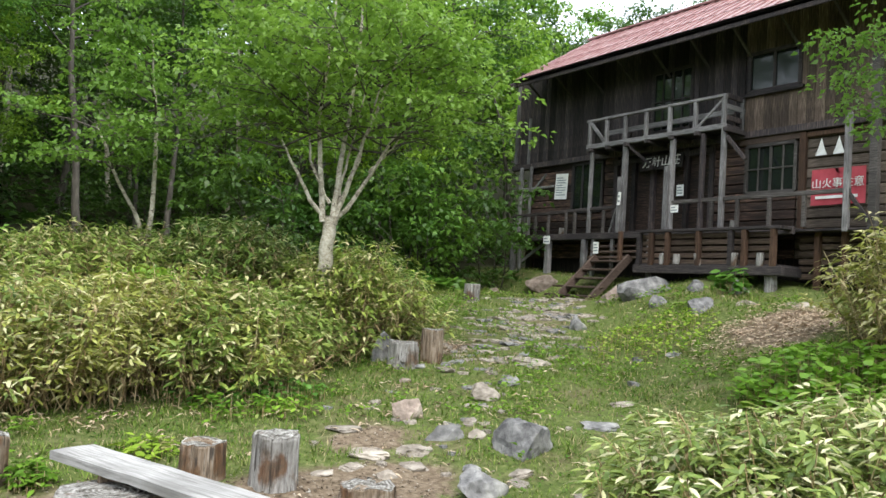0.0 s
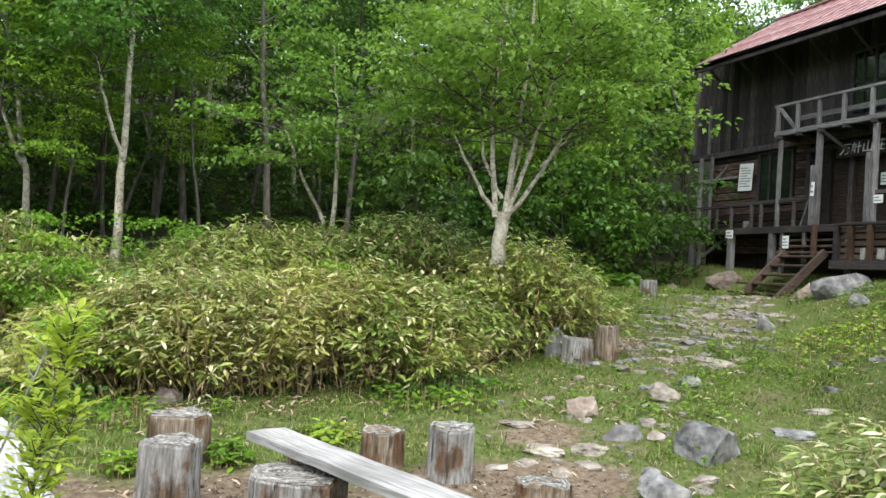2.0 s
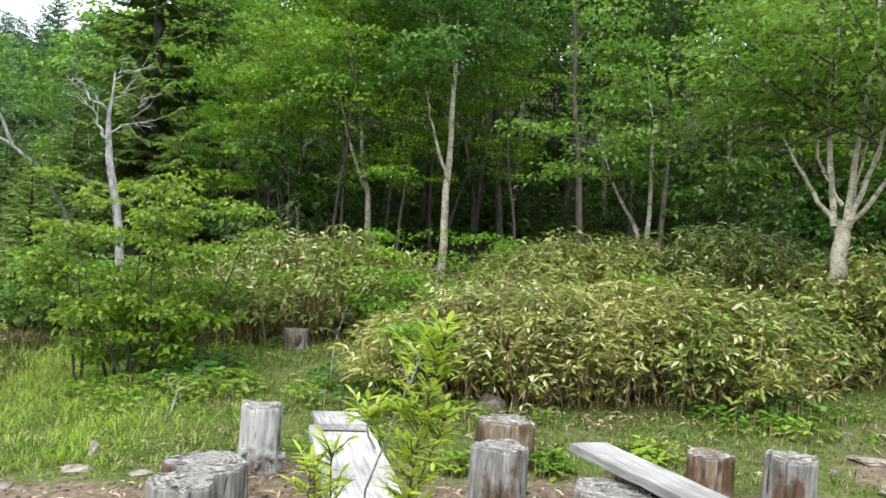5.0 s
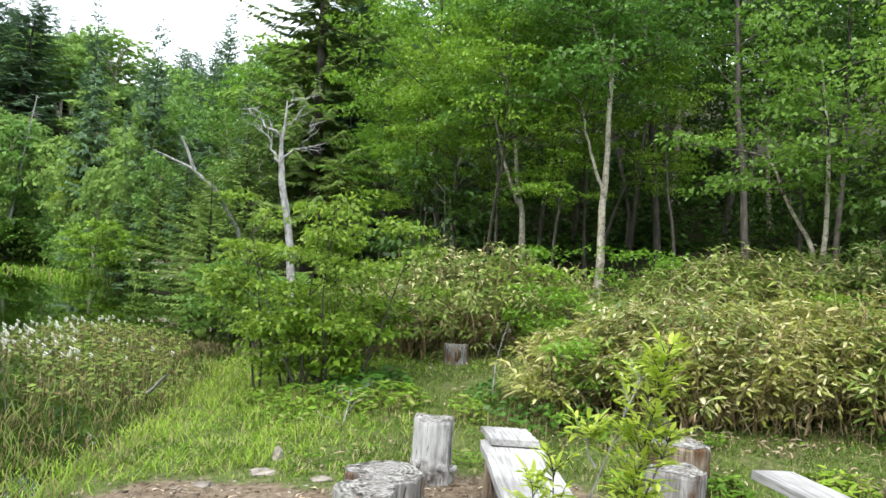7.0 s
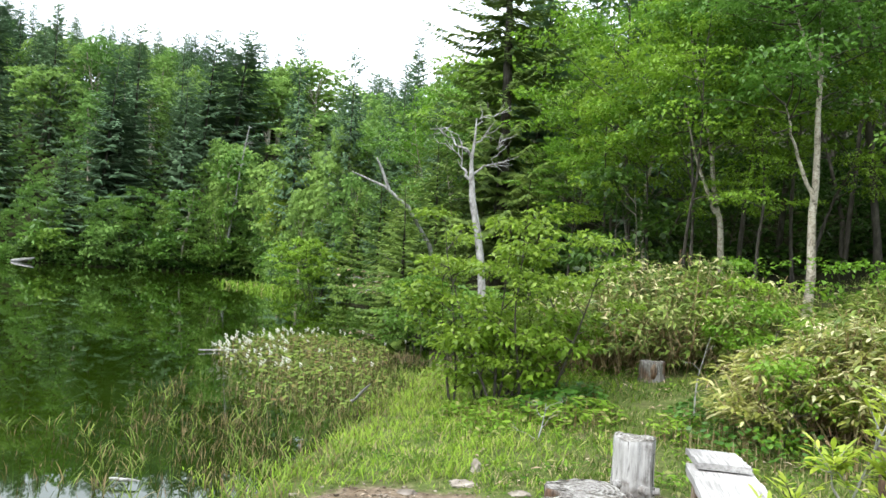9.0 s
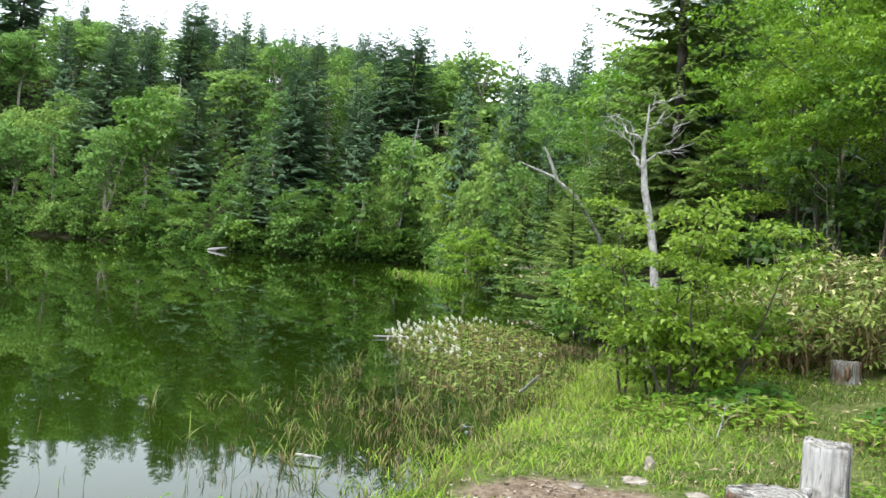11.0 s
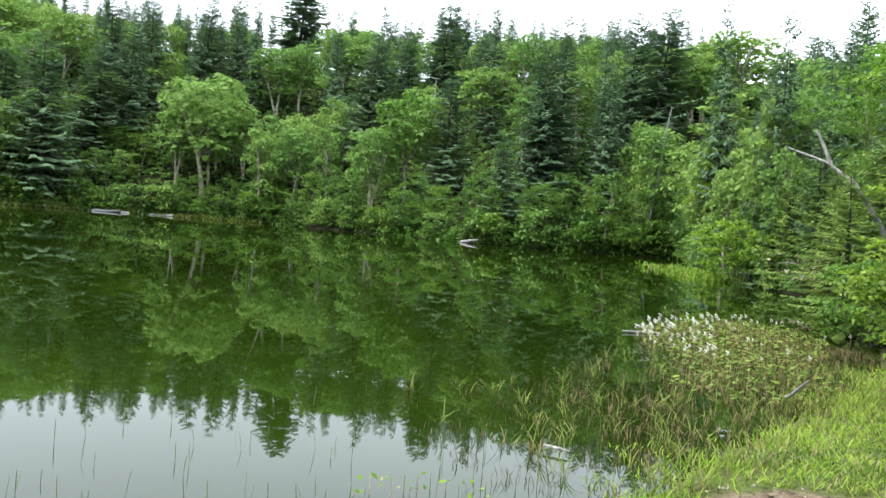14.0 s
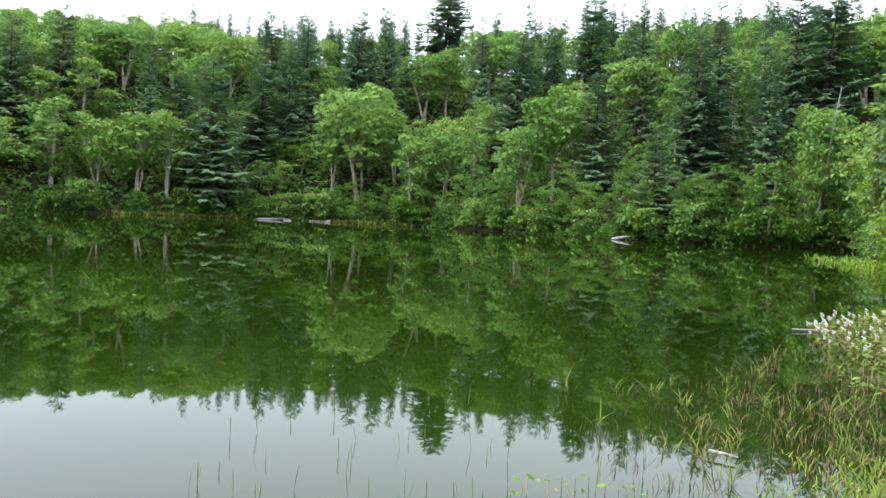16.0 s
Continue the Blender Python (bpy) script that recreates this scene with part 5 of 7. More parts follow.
# bearing, angle of the top, breadth in degrees, metres behind the shore (0: as far up the hill as its height asks)
FAR_BIRCHES = [(-92.6, 6.8, 5.4, 4), (-89.8, 5.6, 2.9, 2), (-87.4, 6.2, 4.6, 3), (-85.4, 6.2, 2.9, 3), (-72.2, 9.3, 6.3, 4), (-75.3, 10.7, 3.8, 0), (-68.2, 6.2, 3.3, 1.2),
               (-58.0, 9.6, 4.6, 7), (-67.5, 11.3, 4.6, 0), (-49.4, 10.6, 3.8, 0), (-52.4, 11.7, 4.6, 0), (-43.2, 5.0, 2.9, 0.6), (-40.0, 8.0, 3.5, 1.5), (-37.3, 7.3, 3.8, 2),
               (-37.9, 3.9, 2.5, 1), (-45.6, 11.9, 4.2, 0), (-40.7, 5.7, 2.1, 1), (-63.6, 6.7, 2.5, 5)]
HILL_BIRCHES = [(-90.8, 9.4, 4.6, 0), (-93.7, 8.5, 4.2, 0), (-83.6, 10.2, 3.8, 0), (-88.4, 11.5, 4.6, 0), (-85.2, 12.0, 4.2, 0), (-91.5, 10.5, 3.8, 0), (-81.4, 11.7, 3.3, 0),
                (-49.4, 14.0, 3.3, 0), (-62.9, 12.9, 4.2, 0), (-37.8, 13.1, 5.0, 0), (-34.8, 14.0, 5.8, 0), (-37.2, 13.1, 3.3, 0), (-35.6, 11.0, 5.4, 0), (-32.3, 10.6, 3.8, 0),
                (-36.1, 7.6, 4.2, 2), (-37.3, 3.8, 2.1, 1), (-34.9, 5.2, 2.5, 1.5), (-31.2, 7.0, 3.8, 1)]
FAR_FIRS = [(-78.4, 13.5, 2.9, 0), (-76.0, 13.4, 3.3, 0), (-77.3, 11.7, 3.8, 0), (-82.3, 9.9, 5.4, 2), (-72.6, 14.1, 3.3, 0), (-70.4, 14.6, 2.5, 0), (-69.1, 14.1, 2.1, 0),
            (-66.3, 16.2, 5.0, 0), (-63.4, 14.2, 2.1, 0), (-61.0, 12.9, 5.0, 0), (-60.2, 14.9, 2.5, 0), (-55.9, 15.6, 4.6, 0), (-52.0, 15.3, 3.3, 0), (-46.9, 15.0, 4.2, 0),
            (-48.6, 13.5, 3.8, 0), (-43.9, 14.9, 2.5, 0), (-42.3, 15.5, 3.3, 0)]
HILL_FIRS = [(-40.3, 15.5, 5.4, 0), (-50.7, 6.6, 3.3, 2), (-47.7, 9.5, 6.3, 8), (-43.6, 12.0, 3.8, 6), (-55.0, 10.3, 4.6, 8), (-84.7, 8.7, 4.2, 10), (-86.6, 11.1, 2.5, 0),
             (-95.1, 11.4, 3.8, 0), (-92.2, 12.4, 3.3, 0), (-79.2, 9.6, 4.6, 12), (-35.7, 15.9, 2.5, 0), (-31.9, 15.2, 2.9, 0), (-28.9, 13.0, 3.3, 0), (-25.5, 12.3, 2.5, 0), (-31.6, 5.0, 3.8, 1.5)]
rng = np.random.RandomState(12)
stood = []
for firs, rows in ((False, FAR_BIRCHES + HILL_BIRCHES), (True, FAR_FIRS + HILL_FIRS)):
    for bearing, top, wide, deep in rows:
        x, y, z, r, tall = across(bearing, deep, top, 17.0 if firs else 10.5)
        broad = r * radians(wide) * (1.1 if firs else 1.0)
        stood.append((bearing, r, top, tall, wide, x, y))
        k = rng.randint(5)
        if firs:
            grow("fir_tree", C_FAR[k], (x, y, z), tall, max(broad, tall * 0.24), 16.0, 6.0, rng.uniform(0, 360), M_BARK, M_NEEDLE_HAZY, FIR_L)
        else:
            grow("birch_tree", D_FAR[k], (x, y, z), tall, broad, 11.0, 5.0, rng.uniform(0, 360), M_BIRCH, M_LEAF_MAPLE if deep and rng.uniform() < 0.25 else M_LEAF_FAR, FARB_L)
# the rest of the hill's wood, under the skyline and behind the trees that stand out
SKY_AT = np.array([-104, -95.7, -92.5, -89, -84.4, -81, -75.5, -69.8, -65.8, -60.4, -55.6, -50, -45, -39, -36.2, -33.3, -30, -24])
SKY_TOP = np.array([10.6, 10.8, 11.4, 11.2, 11.8, 11.4, 11.6, 12.0, 12.6, 12.7, 13.4, 13.0, 13.2, 12.9, 13.1, 12.6, 11.8, 11.5])
rng = np.random.RandomState(15)
for bearing, dp, u in zip(rng.uniform(-103, -25, 5000), rng.uniform(0, 1, 5000), rng.uniform(0, 1, 5000)):
    if len(stood) > 400:
        break
    x, y, z, r, _ = across(bearing, 3.0 + 66 * dp ** 1.1, None, 1.0)
    fir = u < 0.62 * smooth01(-88, -80, bearing) * (1 if value_noise(bearing * 0.25, r * 0.05, 22) > 0.4 else 0.45)
    tall = rng.uniform(12.5, 17) if fir else rng.uniform(8.5, 11.5)
    roof = 1.59 + r * math.tan(radians(np.interp(bearing, SKY_AT, SKY_TOP) + (2.2 if fir else 0.9) - rng.uniform(0, 0.8) * (2 if fir else 1))) - z
    tall = min(tall, roof)
    broad = tall * (rng.uniform(0.3, 0.4) if fir else rng.uniform(0.46, 0.62))
    if tall < (6 if fir else 4.2) or min((x - q[5]) ** 2 + (y - q[6]) ** 2 for q in stood) < (2.0 + 0.009 * r) ** 2:
        continue
    top, wide = math.degrees(math.atan2(z + tall - 1.59, r)), math.degrees(broad / r)
    if any(r < q[1] - 1 and abs(bearing - q[0]) < 0.42 * (wide + q[4]) and top > q[2] - 0.62 * math.degrees(q[3] / q[1]) for q in stood[:70]):
        continue
    stood.append((bearing, r, top, tall, wide, x, y))
    k = rng.randint(5)
    if fir:
        grow("fir_tree", C_FAR[k], (x, y, z), tall, broad, 16.0, 6.0, rng.uniform(0, 360), M_BARK, M_NEEDLE_HAZY, FIR_L)
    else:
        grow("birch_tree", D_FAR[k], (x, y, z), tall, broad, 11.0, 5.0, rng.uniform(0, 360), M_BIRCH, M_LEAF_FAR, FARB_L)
# bright layered maples down to the water
for k in range(50):
    bearing = -37.5 - 38.5 * (k + rng.uniform(0, 1)) / 50
    x, y, z, r, _ = across(bearing, rng.uniform(0.5, 3.0), None, 1.0)
    tall = rng.uniform(2.8, 6.4) * (0.75 if bearing < -70 else 1)
    grow("maple_tree", MAPLE[k % 3], (x, y, z), tall, rng.uniform(1.9, 3.6), 6.0, 5.2, rng.uniform(0, 360), M_BARK, M_LEAF_MAPLE, MAPLE_L)
# small trees filling the foot of the western hill
for k in range(60):
    bearing = -76 - 27 * (k + rng.uniform(0, 1)) / 60
    x, y, z, r, _ = across(bearing, rng.uniform(3.5, 20), None, 1.0)
    tall = rng.uniform(3.0, 5.5)
    grow("birch_tree", D_FAR[(3, 4, 1)[k % 3]], (x, y, z - 0.4), tall, tall * rng.uniform(0.7, 0.95), 11.0, 5.0, rng.uniform(0, 360), M_BIRCH, M_LEAF_FAR if k % 4 else M_LEAF_MAPLE, "low light green birch on the hill's foot")
# leaves hanging over the far water's edge
n = 7000
b = rng.uniform(-100, -36, 70)
edge_at = np.array([across(v, 0.5, None, 1.0)[:3] for v in b])
i = rng.randint(0, 70, n)
px, py = edge_at[i, 0] + rng.normal(0, 0.9, n), edge_at[i, 1] + rng.normal(0, 0.9, n)
sd = shore_distance(px, py)
keep = (sd > -0.5) & (sd < 1.6)
px, py = px[keep], py[keep]
n = len(px)
az = rng.uniform(0, 6.28, n)
fringe = leaf_mesh("shore_growth", np.stack([px, py, np.maximum(ground(px, py), WATER) + rng.uniform(0.05, 1.0, n) * rng.uniform(0.2, 1, n)], 1), unit(np.stack([np.cos(az), np.sin(az), rng.normal(-0.2, 0.3, n)], 1)), unit(rng.normal(0, 0.4, (n, 3)) + [0, 0, 1]), rng.uniform(0.25, 0.5, n), 0.25)
tagged(part("shore_growth", fringe, M_LEAF_MAPLE), "leafy growth hanging over the far water's edge", "undergrowth", kind="stuff")
# the nearer bank beyond the bog
rng = np.random.RandomState(14)
put = []
for x, y in zip(rng.uniform(-44, -9, 4000), rng.uniform(15, 56, 4000)):
    d = float(shore_distance(np.array([x]), np.array([y]))[0])
    if len(put) > 46:
        break
    if d < 0.5 or y < 16 - 0.9 * (x + 9) or (put and min((x - a) ** 2 + (y - b) ** 2 for a, b in put) < (2.3 + 0.05 * d) ** 2):
        continue
    put.append((x, y))
    near, tall, k = y < 34, rng.uniform(5.5, 8.5), rng.randint(4)
    if rng.uniform() < 0.42 and d > 2:
        grow("fir_tree", C_FAR[k], (x, y, gz(x, y)), tall * 1.35, tall * 0.42, 16.0, 6.0, rng.uniform(0, 360), M_BARK, M_NEEDLE_DARK if near else M_NEEDLE_HAZY, "dark fir on the bank beyond the bog")
    elif near and x < -10.5:
        continue
    elif near:
        grow("birch_tree", B_MID[k], (x, y, gz(x, y)), tall, tall * 0.42, 10.0, 5.4, rng.uniform(0, 360), M_BIRCH, M_LEAF_MAPLE, "light green birch on the bank beyond the bog")
    else:
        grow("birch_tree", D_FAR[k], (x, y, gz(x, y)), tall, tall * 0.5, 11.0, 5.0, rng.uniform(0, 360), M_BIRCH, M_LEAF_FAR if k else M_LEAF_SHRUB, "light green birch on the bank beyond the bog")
# young layered firs along that bank
YOUNG = [conifer("young_fir_%d" % k, 85 + k, 7.0, 0.09, 1.7, 0.34, 9, 7.0, 0.18, 0.36, 0.08, 0.14) for k in range(2)]
for k, (bearing, top, deep) in enumerate(((-32.6, 6.4, 1.5), (-30.7, 5.6, 1.0), (-29.2, 7.6, 1.5), (-28.2, 5.2, 0.8), (-27.2, 8.4, 2.0), (-25.9, 6.8, 1.0), (-31.6, 8.2, 4.0), (-25.0, 9.6, 2.5))):
    x, y, z, r, tall = across(bearing, deep, top, 1.0)
    grow("fir_tree", YOUNG[k % 2], (x, y, z), tall, max(2.4, tall * 0.52), 7.0, 3.4, 67 * k, M_BARK, M_NEEDLE_FRESH, "young fresh green fir on the bank beyond the bog")
for x, y, tall, wide, turn in ((-9.35, 17.4, 4.1, 2.8, 20), (-7.9, 17.3, 2.9, 1.9, 140), (-6.9, 19.2, 4.2, 2.3, 250)):
    grow("fir_tree", YOUNG[turn % 2], (x, y, gz(x, y)), tall, wide, 7.0, 3.4, turn, M_BARK, M_NEEDLE_FRESH, "young fresh green fir beneath the leaning snag")
# bushes down to the far water's edge
rng = np.random.RandomState(19)
edge = SHORE[11:26]
run = np.hypot(*(edge[1:] - edge[:-1]).T)
for k in range(170):
    i = int(np.searchsorted(np.cumsum(run) / run.sum(), rng.uniform()))
    p = edge[i] + (edge[i + 1] - edge[i]) * rng.uniform() + np.abs(rng.normal(0, 0.45, 2)) * (1 if i < 5 else -1, 1)
    plant_tree("shrub", SHRUB_FAR[k % 3], p[0], p[1], rng.uniform(0.5, 1.5) * (0.5 if math.hypot(*p) < 58 else 1), rng.uniform(0, 360), M_BARK, (M_LEAF_MAPLE, M_LEAF_FAR, M_LEAF_WOOD)[k % 3], "leafy shrub at the far water's edge", "shrub", "shore shrubs")
# the big fir by the water, with broad-leaved trees beside it
plant_tree("fir_tree", conifer("near_fir", 88, 16.0, 0.26, 3.9, 0.46, 10, 11.0, 0.2, 0.36, 0.12, 0.1), -8.1, 20.8, 0.9, 40, M_BARK, M_NEEDLE_DARK, "big dark fir above the lake's edge", "tree")
plant_tree("maple_tree", B_NEAR[1], -4.6, 20.2, 0.85, 200, M_BARK, M_LEAF_BRIGHT, "light green maple with layered foliage beside the big fir", "tree")
plant_tree("maple_tree", B_NEAR[3], -3.2, 17.2, 0.62, 80, M_BARK, M_LEAF_BRIGHT, "young light green maple at the wood's edge", "tree")
plant_tree("birch_tree", B_MID[2], -12.4, 25.0, 0.72, 10, M_BIRCH, M_LEAF_MAPLE, "light green birch above the lake's edge", "tree")
for x, y, s, turn in ((-1.1, 15.3, 0.5, 30), (-2.3, 15.9, 0.72, 61), (-0.3, 16.9, 0.78, 143), (-4.4, 17.4, 0.6, 150), (1.3, 15.4, 0.48, 260), (-5.6, 19.0, 0.5, 10)):
    plant_tree("maple_tree", B_NEAR[int(turn) % 4], x, y, s, turn, M_BARK, M_LEAF_BRIGHT, "young light green maple at the wood's edge", "tree", "young maples")
for x, y, s, turn in ((9.6, 16.6, 0.6, 30), (11.0, 19.8, 0.8, 150), (7.6, 17.6, 0.7, 260), (13.2, 21.6, 0.9, 80), (16.5, 23.0, 0.95, 200)):
    plant_tree("wood_tree", B_MID[int(turn) % 4], x, y, s, turn, M_BARK, M_LEAF_BRIGHT, "light green tree behind the hut's gable", "tree", "trees of the wood")
for x, y, s, turn in ((10.4, 16.2, 1.3, 0), (11.6, 17.6, 1.5, 90), (9.2, 17.4, 1.2, 200), (12.6, 20.2, 1.6, 300)):
    plant_tree("shrub", SHRUB[int(turn) % 3], x, y, s, turn, M_BARK, M_LEAF_BIRCH, "leafy green shrub beside the hut's gable", "shrub", "undergrowth")
# low growth on the wood's floor
rng = np.random.RandomState(29)
x, y = rng.uniform(-9, 22, 40000), rng.uniform(14.5, 36, 40000)
ok = (shore_distance(x, y) > 1.0) & (y > 15 + 0.45 * np.maximum(x - 4, 0)) & (value_noise(x * 0.8, y * 0.8, 9) > 0.35) & ~((x > 11.5) & (y < 20)) & ((y > 20) | (x > 6))
x, y = x[ok][:16000], y[ok][:16000]
n = len(x)
az = rng.uniform(0, 6.28, n)
cover = leaf_mesh("wood_undergrowth", np.stack([x, y, ground(x, y) + rng.uniform(0.05, 0.8, n) * rng.uniform(0.2, 1, n)], 1), unit(np.stack([np.cos(az), np.sin(az), rng.normal(0, 0.3, n)], 1)), unit(rng.normal(0, 0.4, (n, 3)) + [0, 0, 1]), rng.uniform(0.16, 0.34, n), 0.14)
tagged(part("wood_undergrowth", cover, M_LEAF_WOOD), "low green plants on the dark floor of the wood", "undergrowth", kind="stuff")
# low green growth over the far hillside
rng = np.random.RandomState(23)
x, y = rng.uniform(-160, -44, 90000), rng.uniform(-20, 110, 90000)
d = shore_distance(x, y)
ok = (d > 0.2) & (d < 52) & (y > -0.6 * (x + 130) - 40) & (x < -44 - np.maximum(0, 55 - y) * 0.05)
x, y = x[ok][:36000], y[ok][:36000]
n = len(x)
az = rng.uniform(0, 6.28, n)
cover = leaf_mesh("hill_undergrowth", np.stack([x, y, ground(x, y) + rng.uniform(0.1, 1.3, n) * rng.uniform(0.3, 1, n)], 1), unit(np.stack([np.cos(az), np.sin(az), rng.normal(0, 0.3, n)], 1)), unit(rng.normal(0, 0.5, (n, 3)) + [0, 0, 1]), rng.uniform(0.5, 1.1, n), 0.55)
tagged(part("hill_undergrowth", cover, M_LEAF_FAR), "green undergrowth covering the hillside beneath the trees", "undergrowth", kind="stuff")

# ---- seats, stones and other loose things ----
def stump(name, x, y, dia, h, mat, label, seed=1, flare=1.12, knots=0, tilt=0.0):
    rng = np.random.RandomState(seed)
    n, r = 28, dia / 2
    ph = rng.uniform(0, 6.28, 4)
    ang = np.linspace(0, 2 * math.pi, n, endpoint=False)
    prof = 1 + 0.035 * np.sin(2 * ang + ph[0]) + 0.03 * np.sin(5 * ang + ph[1]) + 0.018 * np.sin(9 * ang + ph[2]) + rng.normal(0, 0.034, n)
    jag = rng.normal(0, 0.006, n) + 0.007 * np.sin(2 * ang + ph[3])
    bm = bmesh.new()
    rings = []
    for f, s in ((-0.2, flare + 0.05), (0.0, flare), (0.12, (flare + 1) / 2), (0.35, 1.0), (0.7, 0.985), (0.95, 0.99), (1.0, 0.955)):
        wob = 1 + rng.normal(0, 0.006, n)
        rings.append([bm.verts.new((r * s * prof[i] * wob[i] * math.cos(ang[i]), r * s * prof[i] * wob[i] * math.sin(ang[i]), h * f + (jag[i] if f > 0.9 else 0))) for i in range(n)])
    for a, b in zip(rings, rings[1:]):
        for i in range(n):
            bm.faces.new((a[i], a[(i + 1) % n], b[(i + 1) % n], b[i]))
    bm.faces.new(rings[-1])
    st = thing(name, pose(x, y, gz(x, y), tilt, 0, rng.uniform(0, 360)), label, "tree stump", "log stumps")
    body = part("side", bm, mat, st)
    bm = bmesh.new()
    c = bm.verts.new((0, 0, h + 0.004))
    rim, inner = [], []
    for i in range(n):
        rr = r * 0.955 * prof[i]
        inner.append(bm.verts.new((rr * 0.5 * math.cos(ang[i]), rr * 0.5 * math.sin(ang[i]), h + 0.008 + rng.normal(0, 0.003))))
        rim.append(bm.verts.new((rr * math.cos(ang[i]), rr * math.sin(ang[i]), h + 0.004 + jag[i])))
    for i in range(n):
        j = (i + 1) % n
        bm.faces.new((c, inner[i], inner[j]))
        bm.faces.new((inner[i], rim[i], rim[j], inner[j]))
    part("cut_top", bm, M_CUT, st)
    for k in range(knots):
        a, z = -1.9 + k * 0.75 + rng.uniform(-0.2, 0.2), h * rng.uniform(0.1, 0.3)
        bm = bmesh.new()
        d = Vector((math.cos(a), math.sin(a), 0.15))
        bmesh.ops.create_cone(bm, cap_ends=True, segments=10, radius1=0.042, radius2=0.026, depth=0.09, matrix=Matrix.Translation((d.x * r * 1.02, d.y * r * 1.02, z)) @ d.to_track_quat("Z", "Y").to_matrix().to_4x4())
        part("knot", bm, mat, st)
    if knots:
        st.rotation_euler[2] = radians(-20)
    return st


stump("stump", 5.28, 8.37, 0.36, 0.3, M_STUMP, "short grey log stump with a sawn-off branch", 2, 1.1, 1)
stump("stump", 5.76, 8.44, 0.28, 0.42, M_STUMP_BROWN, "upright log stump with brown rotting side", 3, 0.98)
stump("stump", 9.65, 12.82, 0.33, 0.32, M_STUMP, "pale log stump beside the stony path", 4, 1.0)
stump("stump", 1.96, 5.81, 0.35, 0.26, M_STUMP_BROWN, "low brown crumbling log stump behind the plank bench", 5, 1.05)
stump("stump", 2.38, 5.45, 0.36, 0.36, M_STUMP, "grey cracked log stump beside the plank bench", 6, 1.05)
stump("stump", 0.38, 5.45, 0.38, 0.42, M_STUMP, "grey log stump with brown patches on worn earth", 7, 1.08)
stump("stump", 0.5, 6.35, 0.44, 0.36, M_STUMP_BROWN, "broad brown log stump before the dwarf bamboo", 8, 1.0)
stump("stump", -1.36, 5.9, 0.3, 0.47, M_STUMP_PALE, "pale silvery log stump with cut branch knots at its foot", 9, 1.15, 4)
old = stump("stump", -2.07, 10.93, 0.33, 0.25, M_STUMP, "old log stump with a red-brown hollow on the grass", 10, 1.05)
toward = old.matrix_basis.to_3x3().inverted() @ Vector((0.28, -0.96, 0))
bm = bmesh.new()
bmesh.ops.create_icosphere(bm, subdivisions=2, radius=1.0, matrix=Matrix.Translation(toward * 0.155 + Vector((0, 0, 0.13))) @ Matrix.Diagonal((0.045, 0.045, 0.11, 1)))
part("hollow", bm, M_STUMP_BROWN, old, "red-brown rotten hollow")
stump("stump", -1.52, 5.05, 0.52, 0.29, M_STUMP, "wide grey log stump with a split in its top", 11, 1.03)
stump("stump", -1.5, 4.62, 0.42, 0.31, M_STUMP, "wide pale log stump at the landing", 12, 1.03)
stump("log_table", 1.12, 4.92, 0.64, 0.3, M_STUMP, "very wide low log round used as a table", 13, 1.02)
stump("stump", 2.9, 4.95, 0.4, 0.1, M_STUMP_BROWN, "low rotten mossy stump among flat stones", 14, 1.1)


def rock(x, y, w, d, h, turn, label, seed, sink=0.3, detail=3, name="rock", mat=None):
    bm = bmesh.new()
    bmesh.ops.create_icosphere(bm, subdivisions=detail, radius=1.0)
    rng = np.random.RandomState(seed)
    cuts = [Vector(unit(rng.normal(0, 1, 3))) for _ in range(18)]
    lim = rng.uniform(0.5, 0.88, 18)
    if "flat" in label:
        cuts += [Vector((math.cos(a), math.sin(a), 0.1)) for a in rng.uniform(0, 6.28, 6)]
        lim = np.append(lim, rng.uniform(0.45, 0.75, 6))
    for v in bm.verts:
        p = v.co.copy()
        for c, l in zip(cuts, lim):
            k = p.dot(c) - l
            if k > 0:
                p -= c * k
        p *= 1 + 0.14 * noise.noise(p * 1.9 + Vector((seed, 0, 0))) + (0.16 if "flat" in label else 0.07) * noise.noise(p * (4.5 if "flat" in label else 6) + Vector((0, seed, 0))) + 0.035 * noise.noise(p * 15 + Vector((seed, 0, 3)))
        v.co = (p.x * w * 0.68, p.y * d * 0.68, p.z * h * 0.8)
    ob = part(name, bm, mat or M_STONE, None)
    ob.matrix_basis = pose(x, y, gz(x, y) + h * (0.3 - sink), rng.uniform(-6, 6), rng.uniform(-6, 6), turn)
    return tagged(ob, label, "rock", "rocks on the path")


